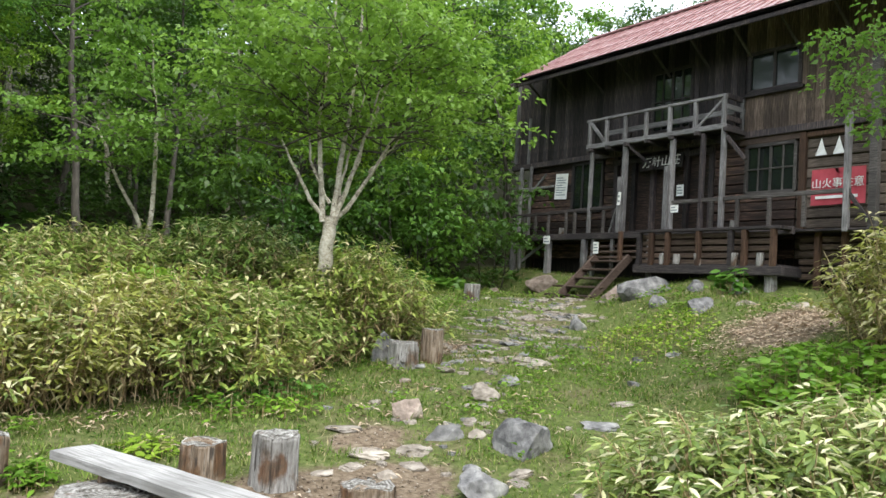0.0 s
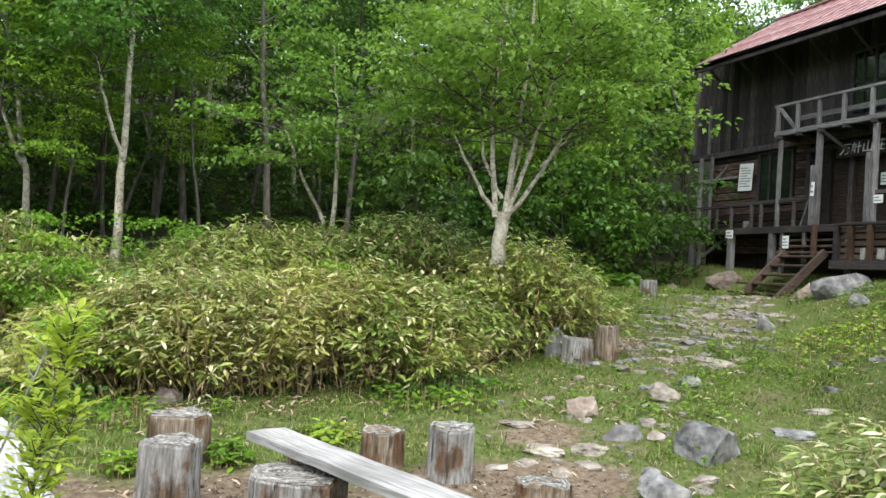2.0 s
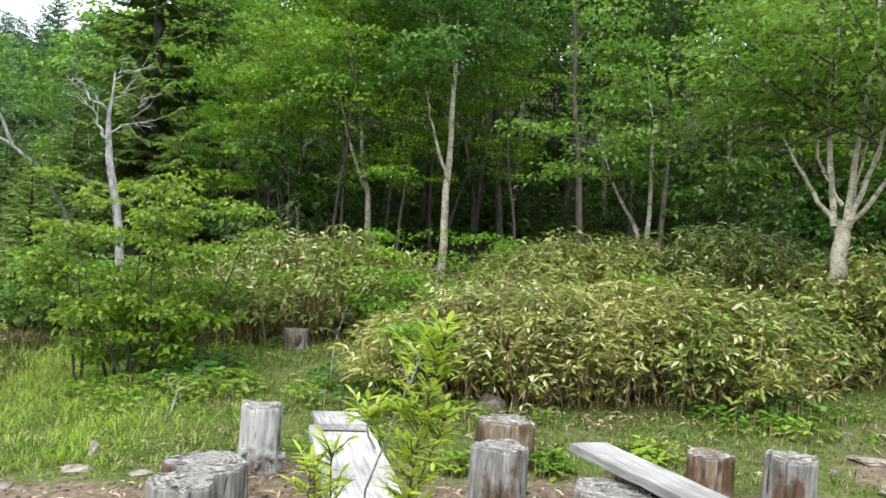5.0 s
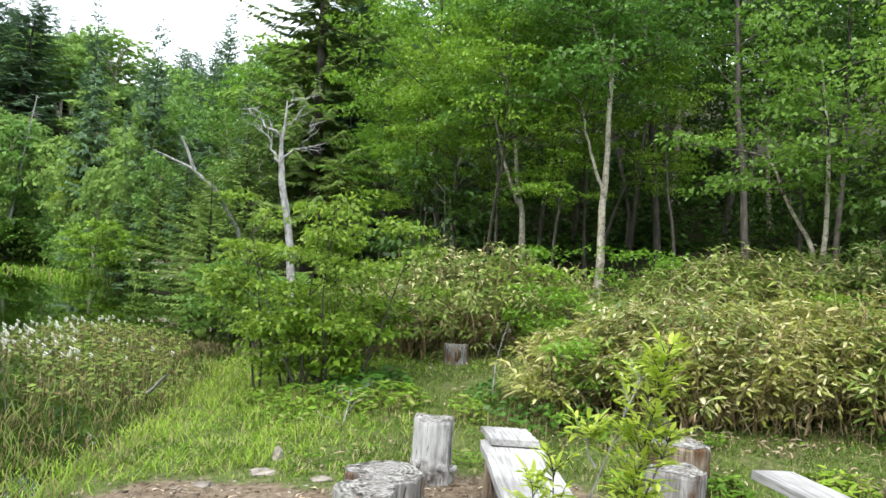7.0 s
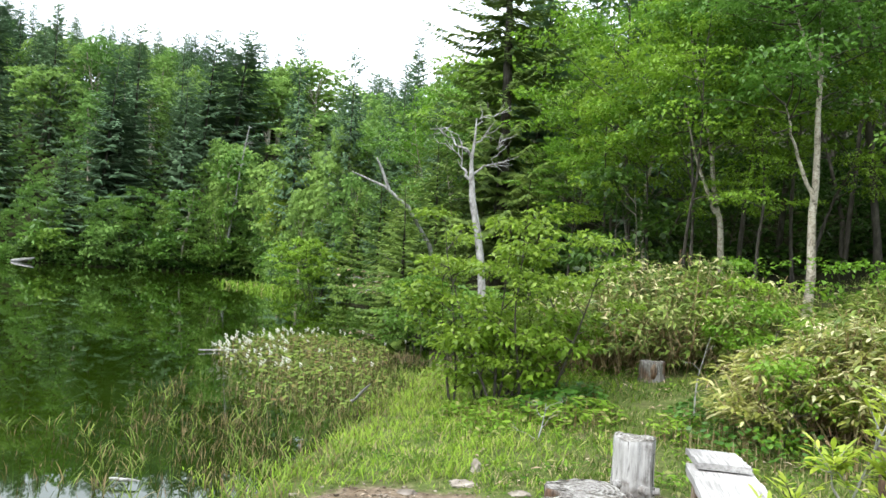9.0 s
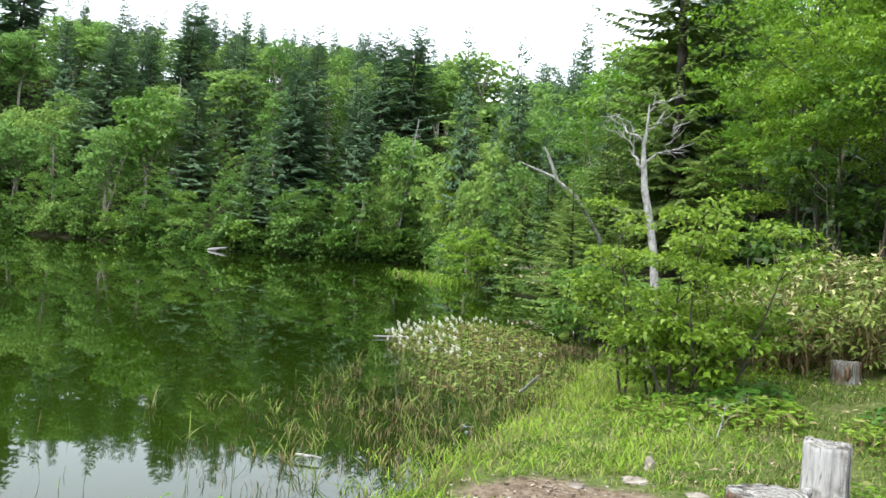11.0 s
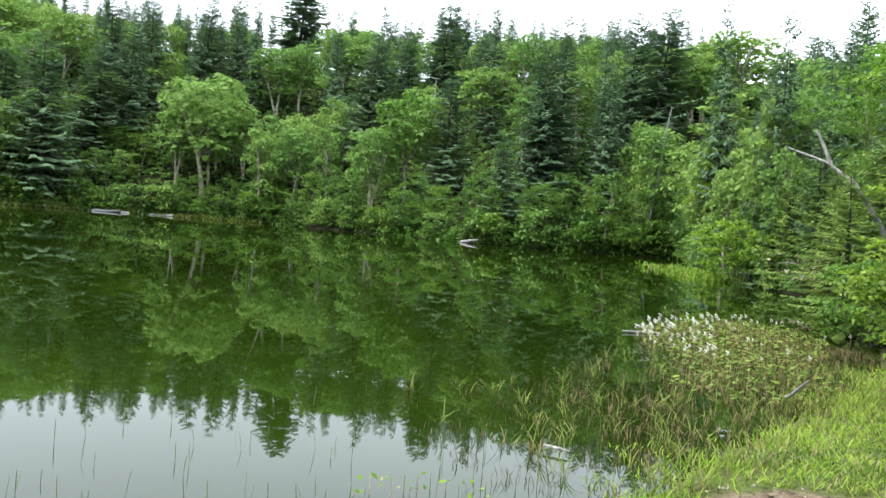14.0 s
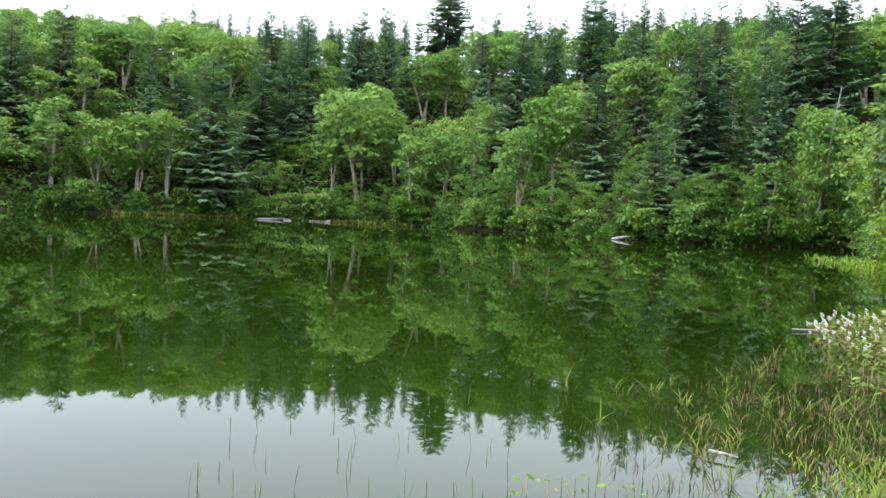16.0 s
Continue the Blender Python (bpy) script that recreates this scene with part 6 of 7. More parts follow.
LOWER_ROCKS = [(5.49, 6.96, 0.52, 0.32, 0.2, 10, "pale beige angular rock on the grass"),
    (4.26, 6.62, 0.34, 0.3, 0.25, 30, "brown-grey pointed rock on the grass"),
    (6.02, 7.2, 0.27, 0.22, 0.14, 0, "small dark grey rock in grass"),
    (4.66, 5.3, 0.48, 0.42, 0.4, -10, "rounded grey boulder beside the path"),
    (7.05, 7.95, 0.7, 0.35, 0.12, -35, "flat pale path stone"),
    (4.21, 5.9, 0.34, 0.09, 0.18, -30, "thin grey slab standing on edge"),
    (4.65, 6.08, 0.15, 0.12, 0.1, 0, "small pale stone beside the path"),
    (4.51, 5.78, 0.2, 0.14, 0.1, 20, "small pale stone beside the path"),
    (3.42, 5.85, 0.46, 0.36, 0.12, -30, "flat cracked pale slab in the path"),
    (3.8, 5.78, 0.4, 0.34, 0.13, 15, "flat cracked pale slab in the path"),
    (3.62, 5.48, 0.34, 0.22, 0.1, -50, "flat broken pale stone in the path"),
    (3.16, 5.66, 0.28, 0.2, 0.09, 20, "flat broken pale stone in the path"),
    (3.75, 4.68, 0.42, 0.36, 0.24, 15, "grey rounded rock in the path"),
    (6.0, 5.6, 0.6, 0.4, 0.14, 0, "dark flat rock beside the dwarf bamboo")]
PATH_ROCKS = [(12.2, 10.4, 1.2, 0.8, 0.7, -20, "large grey boulder under the terrace"),
    (12.9, 14.1, 1.3, 0.8, 0.5, 0, "large brown-grey boulder beside the stair"),
    (11.15, 8.3, 0.6, 0.45, 0.42, 0, "grey boulder below the terrace"),
    (13.0, 8.9, 0.5, 0.4, 0.4, 0, "grey boulder under the terrace"),
    (9.64, 9.7, 0.34, 0.3, 0.3, 0, "grey rock on the grass"),
    (8.99, 7.1, 0.3, 0.2, 0.12, 0, "flat grey stone in the grass"),
    (8.66, 7.5, 0.28, 0.2, 0.12, 20, "flat grey stone in the grass"),
    (2.84, 5.62, 0.26, 0.2, 0.08, 0, "flat pale stone in the path"),
    (3.0, 5.2, 0.4, 0.22, 0.07, -20, "flat pale stone in bare earth"),
    (5.43, 8.2, 0.15, 0.12, 0.08, 0, "small stone by the stumps"),
    (5.85, 8.25, 0.17, 0.12, 0.09, 0, "small stone by the stumps")]
BANK_ROCKS = [(3.49, 6.5, 0.45, 0.3, 0.06, -20, "flat sandy stone flush with the grass"),
    (6.82, 6.1, 0.42, 0.3, 0.07, -20, "flat sandy stone flush with the grass"),
    (4.95, 7.8, 0.16, 0.12, 0.08, 0, "small reddish stone in the grass"),
    (5.2, 8.75, 0.34, 0.25, 0.42, 0, "grey rock behind the stumps"),
    (0.45, 7.95, 0.34, 0.24, 0.16, 0, "low brown rock at the dwarf bamboo's foot"),
    (-2.67, 5.85, 0.34, 0.2, 0.07, 20, "flat pale stone at the landing"),
    (-2.2, 5.8, 0.24, 0.16, 0.06, 0, "flat pale stone at the landing"),
    (-3.0, 5.45, 0.24, 0.14, 0.06, 0, "flat pale stone at the landing"),
    (-2.75, 6.3, 0.12, 0.12, 0.14, 0, "small pale stone in the grass"),
    (2.1, 6.15, 0.3, 0.2, 0.1, 0, "flat grey stone behind the stumps"),
    (12.15, 11.3, 1.1, 0.7, 0.7, 10, "brown-grey foundation boulder by the stair")]
LANDING_ROCKS = [(12.5, 10.6, 0.8, 0.6, 0.6, 50, "brown foundation boulder under the terrace"),
    (11.3, 9.4, 0.4, 0.3, 0.3, 0, "grey rock below the terrace"),
    (11.6, 7.8, 0.5, 0.3, 0.2, 30, "pale flat rock on the bank"),
    (12.2, 15.2, 0.6, 0.4, 0.3, 0, "brown-grey rock by the hut"),
    (12.6, 9.6, 0.7, 0.5, 0.45, 40, "foundation boulder under the terrace"),
    (12.4, 7.4, 0.6, 0.4, 0.25, 0, "pale flat rock on the bank"),
    (11.9, 7.0, 0.45, 0.3, 0.18, 0, "pale flat rock on the bank"),
    (3.3, 5.35, 0.2, 0.15, 0.09, 0, "small pale stone beside the path"),
    (4.0, 5.15, 0.16, 0.12, 0.1, 0, "small stone in bare earth"),
    (4.3, 4.9, 0.3, 0.2, 0.1, 0, "flat pale stone in the path"),
    (7.6, 6.6, 0.2, 0.16, 0.1, 0, "small stone in the grass")]
for k, (x, y, w, d, h, turn, label) in enumerate(LOWER_ROCKS + PATH_ROCKS + BANK_ROCKS + LANDING_ROCKS):
    tone = M_STONE_PALE if ("pale" in label or "sandy" in label or "beige" in label) else M_STONE_BROWN if ("brown" in label or "red" in label) else M_STONE
    big = 0.95 if x > 11 else 0.9
    rock(x, y, w * big, d * big, h * big * (0.85 if "flat" in label else 1.15), turn, label, 30 + k, 0.56 if x > 11 else 0.34 if "flat" in label else 0.24, 4 if w > 0.29 and x < 8 else 3 if w > 0.25 else 2, mat=tone)


def plank(name, p, q, w, t, parent, seed, drop=0.0):
    """A bleached board, its length along its own x."""
    rng = np.random.RandomState(seed)
    p, q = Vector(p), Vector(q)
    L, n = (q - p).length, 12
    bm = bmesh.new()
    rows = []
    for i in range(n + 1):
        xx = L * i / n
        e0, e1 = w / 2 + rng.normal(0, 0.004), w / 2 + rng.normal(0, 0.004)
        zz = rng.normal(0, 0.002)
        rows.append([bm.verts.new(v) for v in ((xx, -e0, zz), (xx, -e0 * 0.3, zz + 0.003), (xx, e1 * 0.3, zz + 0.003), (xx, e1, zz), (xx, e1, zz - t), (xx, -e0, zz - t))])
    for a, b in zip(rows, rows[1:]):
        for i in range(6):
            bm.faces.new((a[i], b[i], b[(i + 1) % 6], a[(i + 1) % 6]))
    bm.faces.new(rows[0])
    bm.faces.new(rows[-1][::-1])
    bmesh.ops.recalc_face_normals(bm, faces=bm.faces)
    d = q - p
    return part(name, bm, M_PLANK, parent, at=Matrix.Translation(p) @ d.to_track_quat("X", "Z").to_matrix().to_4x4())


bench = thing("plank_bench", pose(0, 0, 0), "long bleached plank bench on log blocks beside the path", "bench")
plank("seat", (1.02, 5.61, 0.42), (1.92, 3.32, 0.39), 0.3, 0.055, bench, 1)
for bx, by in ((1.2, 5.15), (1.78, 3.65)):
    bm = bmesh.new()
    box(bm, (bx, by, 0.17), (0.2, 0.16, 0.4), Matrix.Rotation(radians(-20), 3, "Z"), 0.02)
    part("log_block", bm, M_STUMP_BROWN, bench)
bench2 = thing("plank_bench", pose(0, 0, 0), "short bleached bench of two lapped boards", "bench")
plank("seat", (-0.75, 5.6, 0.41), (-0.36, 3.9, 0.39), 0.42, 0.05, bench2, 2)
plank("seat", (-0.83, 5.95, 0.432), (-0.69, 5.4, 0.458), 0.34, 0.04, bench2, 3)
for bx, by in ((-0.73, 5.3), (-0.4, 4.2)):
    bm = bmesh.new()
    box(bm, (bx, by, 0.16), (0.3, 0.1, 0.38), Matrix.Rotation(radians(10), 3, "Z"), 0.015)
    part("leg_board", bm, M_STUMP_BROWN, bench2)


# ---- signs on the hut ----
def plate(name, x, y, z, w, h, mat, label, bars=0, tilt=0.0):
    th = thing(name, pose(x, y, z, tilt), label, "sign", "notices on the hut")
    bm = bmesh.new()
    box(bm, (0, 0, 0), (0.012, w, h), None, 0.003)
    part("panel", bm, mat, th)
    for k in range(bars):
        bm = bmesh.new()
        ln = w * (0.75 if k % 3 else 0.5)
        box(bm, (-0.008, (w * 0.78 - ln) / 2, h * (0.38 - 0.76 * (k + 0.5) / bars)), (0.004, ln, h * 0.3 / bars))
        part("text_bar", bm, M_INK, th)
    return th


plate("notice_board", WX0 - 0.06, 15.08, 4.56, 0.46, 0.68, M_WHITE, "white printed notice board on the dark wall", 8, 3)
plate("small_sign", PX0 - 0.11, 14.76, 3.07, 0.24, 0.21, M_WHITE, "small white sign on a deck stilt", 2)
plate("small_sign", 13.1, 12.75, 2.83, 0.17, 0.27, M_WHITE, "small white sign at the stair's top", 3)
plate("small_sign", PX0 - 0.13, 12.36, 3.98, 0.09, 0.3, M_WHITE, "narrow white sign on a porch post", 2, 4)
plate("small_sign", WX0 - 0.1, 11.2, 4.18, 0.19, 0.25, M_WHITE, "white notice beside the door", 3)
plate("small_sign", PX0 - 0.05, 10.85, 3.68, 0.2, 0.16, M_WHITE, "small white sign under the porch rail", 2)


def letters(text, size, mat, parent, at, name="lettering"):
    cu = bpy.data.curves.new(name, "FONT")
    cu.body, cu.size, cu.extrude, cu.align_x, cu.align_y = text, size, 0.004, "CENTER", "CENTER"
    tmp = bpy.data.objects.new("tmp", cu)
    me = bpy.data.meshes.new_from_object(tmp)
    bpy.data.objects.remove(tmp)
    return part(name, me, mat, parent, at=at)


FACE = Matrix.Rotation(radians(-90), 4, "Z") @ Matrix.Rotation(radians(90), 4, "X")
name_board = thing("name_board", pose(WX0 - 0.14, 11.72, 4.86, 0, 8, 0), "dark board with pale carved lettering over the door", "sign")
bm = bmesh.new()
box(bm, (0, 0, 0), (0.04, 1.2, 0.34), None, 0.01)
part("panel", bm, M_WALL, name_board)
letters("万計山荘", 0.27, M_PALE, name_board, Matrix.Translation((-0.026, 0, 0)) @ FACE)
banner = thing("red_banner", pose(WX0 - 0.05, 7.66, 4.02), "red forest fire warning banner with white lettering", "banner")
bm = bmesh.new()
bmesh.ops.create_grid(bm, x_segments=14, y_segments=6, size=0.5)
for v in bm.verts:
    v.co = (0.012 * math.sin(9 * v.co.x) * (0.5 - v.co.y), v.co.x * 1.02, v.co.y * 0.68)
bmesh.ops.solidify(bm, geom=bm.faces[:], thickness=0.004)
part("cloth", bm, M_RED, banner)
letters("山火事注意", 0.2, M_WHITE, banner, Matrix.Translation((-0.022, 0, 0.05)) @ FACE)
bm = bmesh.new()
box(bm, (-0.02, 0.02, -0.2), (0.004, 0.8, 0.055))
part("text_bar", bm, M_WHITE, banner)
for yy in (8.0, 7.66):
    tri = thing("tree_cutout", pose(WX0 - 0.05, yy, 4.72), "white tree-shaped cut-out on the plank wall", "decoration")
    bm = bmesh.new()
    prof = [(0, 0.24), (0.055, 0.06), (0.1, -0.06), (0.11, -0.09), (-0.11, -0.09), (-0.1, -0.06), (-0.055, 0.06)]
    f = bm.faces.new([bm.verts.new((0, -a, b)) for a, b in prof])
    r = bmesh.ops.extrude_face_region(bm, geom=[f])
    for v in r["geom"]:
        if isinstance(v, bmesh.types.BMVert):
            v.co.x -= 0.012
    bmesh.ops.recalc_face_normals(bm, faces=bm.faces)
    part("panel", bm, M_WHITE, tri)

# ---- bare trees and special shrubs ----
def bare_tree(name, x, y, h, r, branches, label, seed, lean=(0, 0), z=None):
    rng = np.random.RandomState(seed)
    tb = Tubes(7)
    pts = wobble(rng, (0, 0, -0.3), (lean[0], lean[1], 1), h + 0.3, 10, 0.07, 0.03)
    tb.add(pts, r * np.linspace(1.15, 0.22, 10))
    br = Tubes(5)
    for f, az, el, ln in branches:
        i = f * 9
        p = pts[int(i)] + (pts[min(9, int(i) + 1)] - pts[int(i)]) * (i % 1)
        lp = wobble(rng, p, (math.cos(az), math.sin(az), el), ln, 7, 0.32, 0.06)
        br.add(lp, r * 0.3 * np.linspace(1, 0.2, 7))
        for _ in range(5):
            sp = wobble(rng, lp[rng.randint(3, 7)], (math.cos(az + rng.uniform(-1, 1)), math.sin(az + rng.uniform(-1, 1)), rng.uniform(0, 0.8)), ln * rng.uniform(0.25, 0.55), 5, 0.25)
            br.add(sp, r * 0.11 * np.linspace(1, 0.3, 5), 4)
    th = thing(name, pose(x, y, gz(x, y) if z is None else z), label, "dead tree")
    part("trunk", tb.mesh("bare_trunk"), M_DEAD, th)
    part("branch_work", br.mesh("bare_branches"), M_DEAD, th)
    return th


A = radians(24)
dead = thing("dead_tree", pose(-5.13, 12.19, 0.52), "bleached bare dead tree with crooked branches", "dead tree")
lines = [([(0.0, -0.9), (0.0, 1.1), (-0.18, 1.85), (-0.36, 2.7), (-0.33, 3.1), (-0.31, 3.68)], 0.082, 0.3), ([(-0.32, 3.55), (-0.22, 3.68), (0.04, 3.75)], 0.026, 0.25),
         ([(-0.34, 2.62), (-0.46, 2.8), (-0.62, 3.02), (-0.75, 3.13)], 0.042, 0.3), ([(-0.35, 2.95), (-0.5, 3.14), (-0.74, 3.34), (-1.04, 3.37)], 0.036, 0.2),
         ([(-0.42, 3.08), (-0.56, 3.3), (-0.72, 3.45), (-0.98, 3.42)], 0.022, 0.2), ([(-0.36, 2.68), (-0.24, 2.8), (0.0, 2.93), (0.34, 3.12)], 0.034, 0.2),
         ([(-0.02, 2.92), (0.1, 3.1), (0.2, 3.2)], 0.018, 0.3), ([(-0.32, 3.2), (-0.2, 3.32), (-0.1, 3.42)], 0.026, 0.3)]
drng = np.random.RandomState(3)
for k, (line, r, end) in enumerate(lines):
    tb = Tubes(8 if k == 0 else 6)
    pts = np.array([(0.92 * a, 0.39 * a + (0.0 if k == 0 else drng.uniform(-0.5, 0.5) * abs(a + 0.33)), h) for a, h in line])
    tt = np.linspace(0, 1, 9)
    pts = np.stack([np.interp(tt, np.linspace(0, 1, len(pts)), pts[:, i]) for i in range(3)], 1)
    pts[1:-1] += drng.normal(0, 0.016 if k == 0 else 0.028, (7, 3))
    tb.add(pts, r * 0.9 * np.interp(tt, (0, 0.55, 0.68, 1), (1.05, 0.8, 0.5, 0.16)) if k == 0 else r * 0.7 * np.linspace(1, end, 9))
    if k:
        for _ in range(6):
            q = pts[drng.randint(4, 9)]
            tb.add(wobble(drng, q, unit(pts[8] - pts[3]) + drng.normal(0, 0.5, 3), drng.uniform(0.15, 0.4), 4, 0.25, 0.1), [0.009, 0.007, 0.005, 0.002], 4)
    part("trunk" if k == 0 else "branch", tb.mesh("dead_limb"), M_DEAD, dead)
bare_tree("dead_tree", -9.3, 17.8, 2.2, 0.05, [(0.95, A + 3.1, 0.1, 0.5), (0.93, A, 0.12, 0.6)], "thin bare dead trunk with a forked top", 5)
snag = thing("dead_tree", pose(0, 0, 0), "grey leaning snag above the lakeside shrubs", "dead tree")
tb = Tubes(7)
tb.add(np.array([(-8.4, 18.3, gz(-8.4, 18.3) - 0.2), (-9.0, 18.05, 2.2), (-9.56, 17.75, 3.16), (-10.1, 17.45, 3.62), (-10.86, 17.0, 3.95)]), [0.06, 0.058, 0.052, 0.036, 0.014])
part("trunk", tb.mesh("snag_trunk"), M_DEAD, snag)
tb = Tubes(6)
tb.add(np.array([(-10.0, 17.5, 3.55), (-10.19, 17.4, 4.05), (-10.33, 17.32, 4.36)]), [0.046, 0.038, 0.022])
part("branch", tb.mesh("snag_branch"), M_DEAD, snag)


def bush(name, x, y, h, spread, n_limb, per, size, leaf, label, seed, z=None):
    ms = broadleaf(name + "_m%d" % seed, seed, h, 0.03, 0.2, spread, 5, n_limb, per, size, 0.13, 4, 0.12, 0.25, sub=5)
    return plant_tree(name, ms, x, y, 1.0, 0, M_BARK, leaf, label, "shrub", "", z)


bush("lakeside_shrub", -3.45, 9.3, 2.6, 0.58, 46, 15, 0.075, M_LEAF_SHRUB, "bright green leafy shrub at the lake's edge", 201)
bush("lakeside_shrub", -3.75, 9.5, 1.3, 0.6, 25, 8, 0.1, M_LEAF_BRIGHT, "low green shrub at the foot of the lakeside shrub", 206)
bush("lakeside_shrub", -4.15, 9.7, 2.2, 0.52, 36, 15, 0.075, M_LEAF_SHRUB, "bright green leafy shrub at the lake's edge", 202)
bush("lakeside_shrub", -8.3, 16.6, 1.7, 0.9, 30, 12, 0.11, M_LEAF_MAPLE, "light green shrub below the leaning snag", 205)
bush("lakeside_shrub", -6.4, 14.6, 1.4, 0.85, 25, 12, 0.1, M_LEAF_MAPLE, "light green shrub above the bog", 203)
bush("lakeside_shrub", -22.3, 32.9, 2.9, 2.1, 34, 22, 0.17, M_LEAF_BRIGHT, "bright green bush leaning over the lake", 204)
for k, (x, y, sc) in enumerate(((2.6, 9.7, 0.42), (-0.4, 8.0, 0.4), (-1.0, 13.2, 0.6), (0.4, 12.4, 0.55), (-0.75, 10.9, 0.5), (-0.35, 10.3, 0.42), (-1.0, 11.7, 0.55), (2.3, 9.5, 0.36))):
    plant_tree("shrub", SHRUB[k % 3], x, y, sc, 50 * k, M_BARK, M_LEAF_BRIGHT, "young bright green shrub among the dwarf bamboo", "shrub", "undergrowth")

# the young tree close to the camera: a dark stem, a pale forked one and low shoots, each with feathery leaf sprays
rng = np.random.RandomState(9)
SX, SY = -0.13, 1.84
sap = thing("sapling", pose(SX, SY, 0), "slender sapling with feathery fresh yellow-green leaves", "sapling")
foot = gz(SX, SY) - 0.1
# line of the stem, its radius, where its sprays begin, how many, their length, bark
STEMS = [([(-0.03, 0.0, foot), (-0.015, 0.01, 0.6), (0.0, 0.011, 1.11), (0.005, 0.011, 1.2), (0.035, 0.008, 1.325), (0.05, 0.006, 1.42)], 0.0042, 0.66, 84, 0.06, M_BARK),
         ([(-0.06, 0.04, foot), (-0.1, 0.06, 0.6), (-0.106, 0.067, 1.08), (-0.09, 0.067, 1.15), (-0.051, 0.065, 1.215), (-0.025, 0.063, 1.305), (0.0, 0.062, 1.37)], 0.0055, 0.86, 13, 0.065, M_DEAD),
         ([(-0.09, 0.067, 1.15), (-0.11, 0.067, 1.18), (-0.114, 0.067, 1.22)], 0.0035, 0.75, 11, 0.055, M_DEAD),
         ([(-0.07, 0.02, foot), (-0.15, 0.02, 0.7), (-0.18, 0.018, 1.06), (-0.185, 0.018, 1.14)], 0.0035, 0.8, 14, 0.06, M_BARK),
         ([(-0.15, 0.02, 0.7), (-0.22, 0.017, 1.0), (-0.23, 0.017, 1.1)], 0.003, 0.75, 10, 0.055, M_BARK),
         ([(0.0, 0.011, 1.05), (0.035, 0.0, 1.15), (0.063, 0.0, 1.24)], 0.0025, 0.6, 12, 0.055, M_BARK)]
P, D, U, L = [], [], [], []
for line, r, first, sprays, reach, bark in STEMS:
    line = np.array(line)
    run = np.append(0, np.cumsum(np.linalg.norm(np.diff(line, axis=0), axis=1)))
    at = lambda f: np.array([np.interp(f * run[-1], run, line[:, i]) for i in range(3)])
    tb = Tubes(5)
    tb.add(np.array([at(f) for f in np.linspace(0, 1, 10)]), r * np.linspace(1, 0.4, 10))
    for k in range(sprays):
        f = 1.0 if k < 3 else first + (1 - first) * rng.uniform(0, 1) ** 0.8
        az = 2.4 * k + rng.uniform(-0.4, 0.4)
        tw = wobble(rng, at(f), (math.cos(az), math.sin(az), rng.uniform(0.5, 1.7)), reach * rng.uniform(0.5, 1.15), 6, 0.12)
        tb.add(tw[[0, 2, 5]], [0.002, 0.0016, 0.001], 3)
        ahead = unit(tw[5] - tw[0])
        across_ = unit(np.cross(ahead, (0, 0, 1)))
        for j in range(1, 6):
            for sg in (-1, 1):
                P.append(tw[j] + rng.normal(0, 0.002, 3))
                D.append(unit(ahead * rng.uniform(0.35, 0.8) + across_ * sg * rng.uniform(0.5, 1) + (0, 0, rng.uniform(-0.25, 0.45))))
                U.append(unit(rng.normal(0, 0.3, 3) + [0, 0, 1]))
                L.append(rng.uniform(0.02, 0.04))
        P.append(tw[5]), D.append(ahead), U.append(np.array([0, 0, 1.0])), L.append(0.045)
    part("stem", tb.mesh("sapling_stem"), bark, sap)
P, D, U, L = np.array(P), np.array(D), np.array(U), np.array(L)
part("leaves", blade_mesh("sapling_leaves", P, D, U, L, L * 0.27, 0.25), M_SAPLING, sap)
# bare grey poles among the far trees: foot and top bearings, the top's angle, how far behind the shore
for foot, head, top, deep in ((-40.4, -39.25, 9.2, 1.0), (-31.75, -31.7, 10.5, 5), (-56.4, -56.2, 10.3, 12)):
    x, y, z, r, tall = across(foot, deep, top, 1.0)
    lean = (r * math.sin(radians(head)) - r * math.sin(radians(foot)), r * math.cos(radians(head)) - r * math.cos(radians(foot)))
    prng = np.random.RandomState(int(-foot))
    pole = thing("dead_tree", pose(x, y, z), "thin bare grey dead trunk standing among the far trees", "dead tree")
    pts = np.linspace((0, 0, -0.3), (*lean, tall), 9) + prng.normal(0, 0.03, (9, 3))
    tb, tw = Tubes(6), Tubes(4)
    tb.add(pts, 0.15 * np.linspace(1, 0.3, 9))
    for _ in range(18):
        p, az = pts[prng.randint(4, 9)] + (0, 0, prng.uniform(-0.4, 0.1)), prng.uniform(0, 6.28)
        tw.add(wobble(prng, p, (math.cos(az), math.sin(az), prng.uniform(-0.2, 0.3)), prng.uniform(0.3, 1.1), 4, 0.15), [0.025, 0.02, 0.014, 0.006])
    part("trunk", tb.mesh("bare_pole"), M_DEAD, pole)
    tagged(part("branch_stubs", tw.mesh("bare_stubs"), M_DEAD, pole), kind="stuff")
# dead twig sapling by the landing
bare_tree("dead_sapling", -2.72, 7.55, 0.42, 0.013, [(0.35, 0.4, 1.0, 0.34), (0.5, 3.4, 1.0, 0.32), (0.65, 0.2, 0.5, 0.36), (0.8, 2.6, 0.9, 0.25), (0.9, 0.9, 1.2, 0.25)], "little bare grey sapling in the grass", 8, (0.35, 0.1))
bare_tree("dead_sapling", -1.25, 8.75, 0.95, 0.012, [(0.5, 0.4, 1.2, 0.15), (0.7, 2.6, 1.0, 0.18), (0.85, 5.2, 1.0, 0.15)], "thin upright bare sapling in the grass", 18, (-0.08, 0.0))
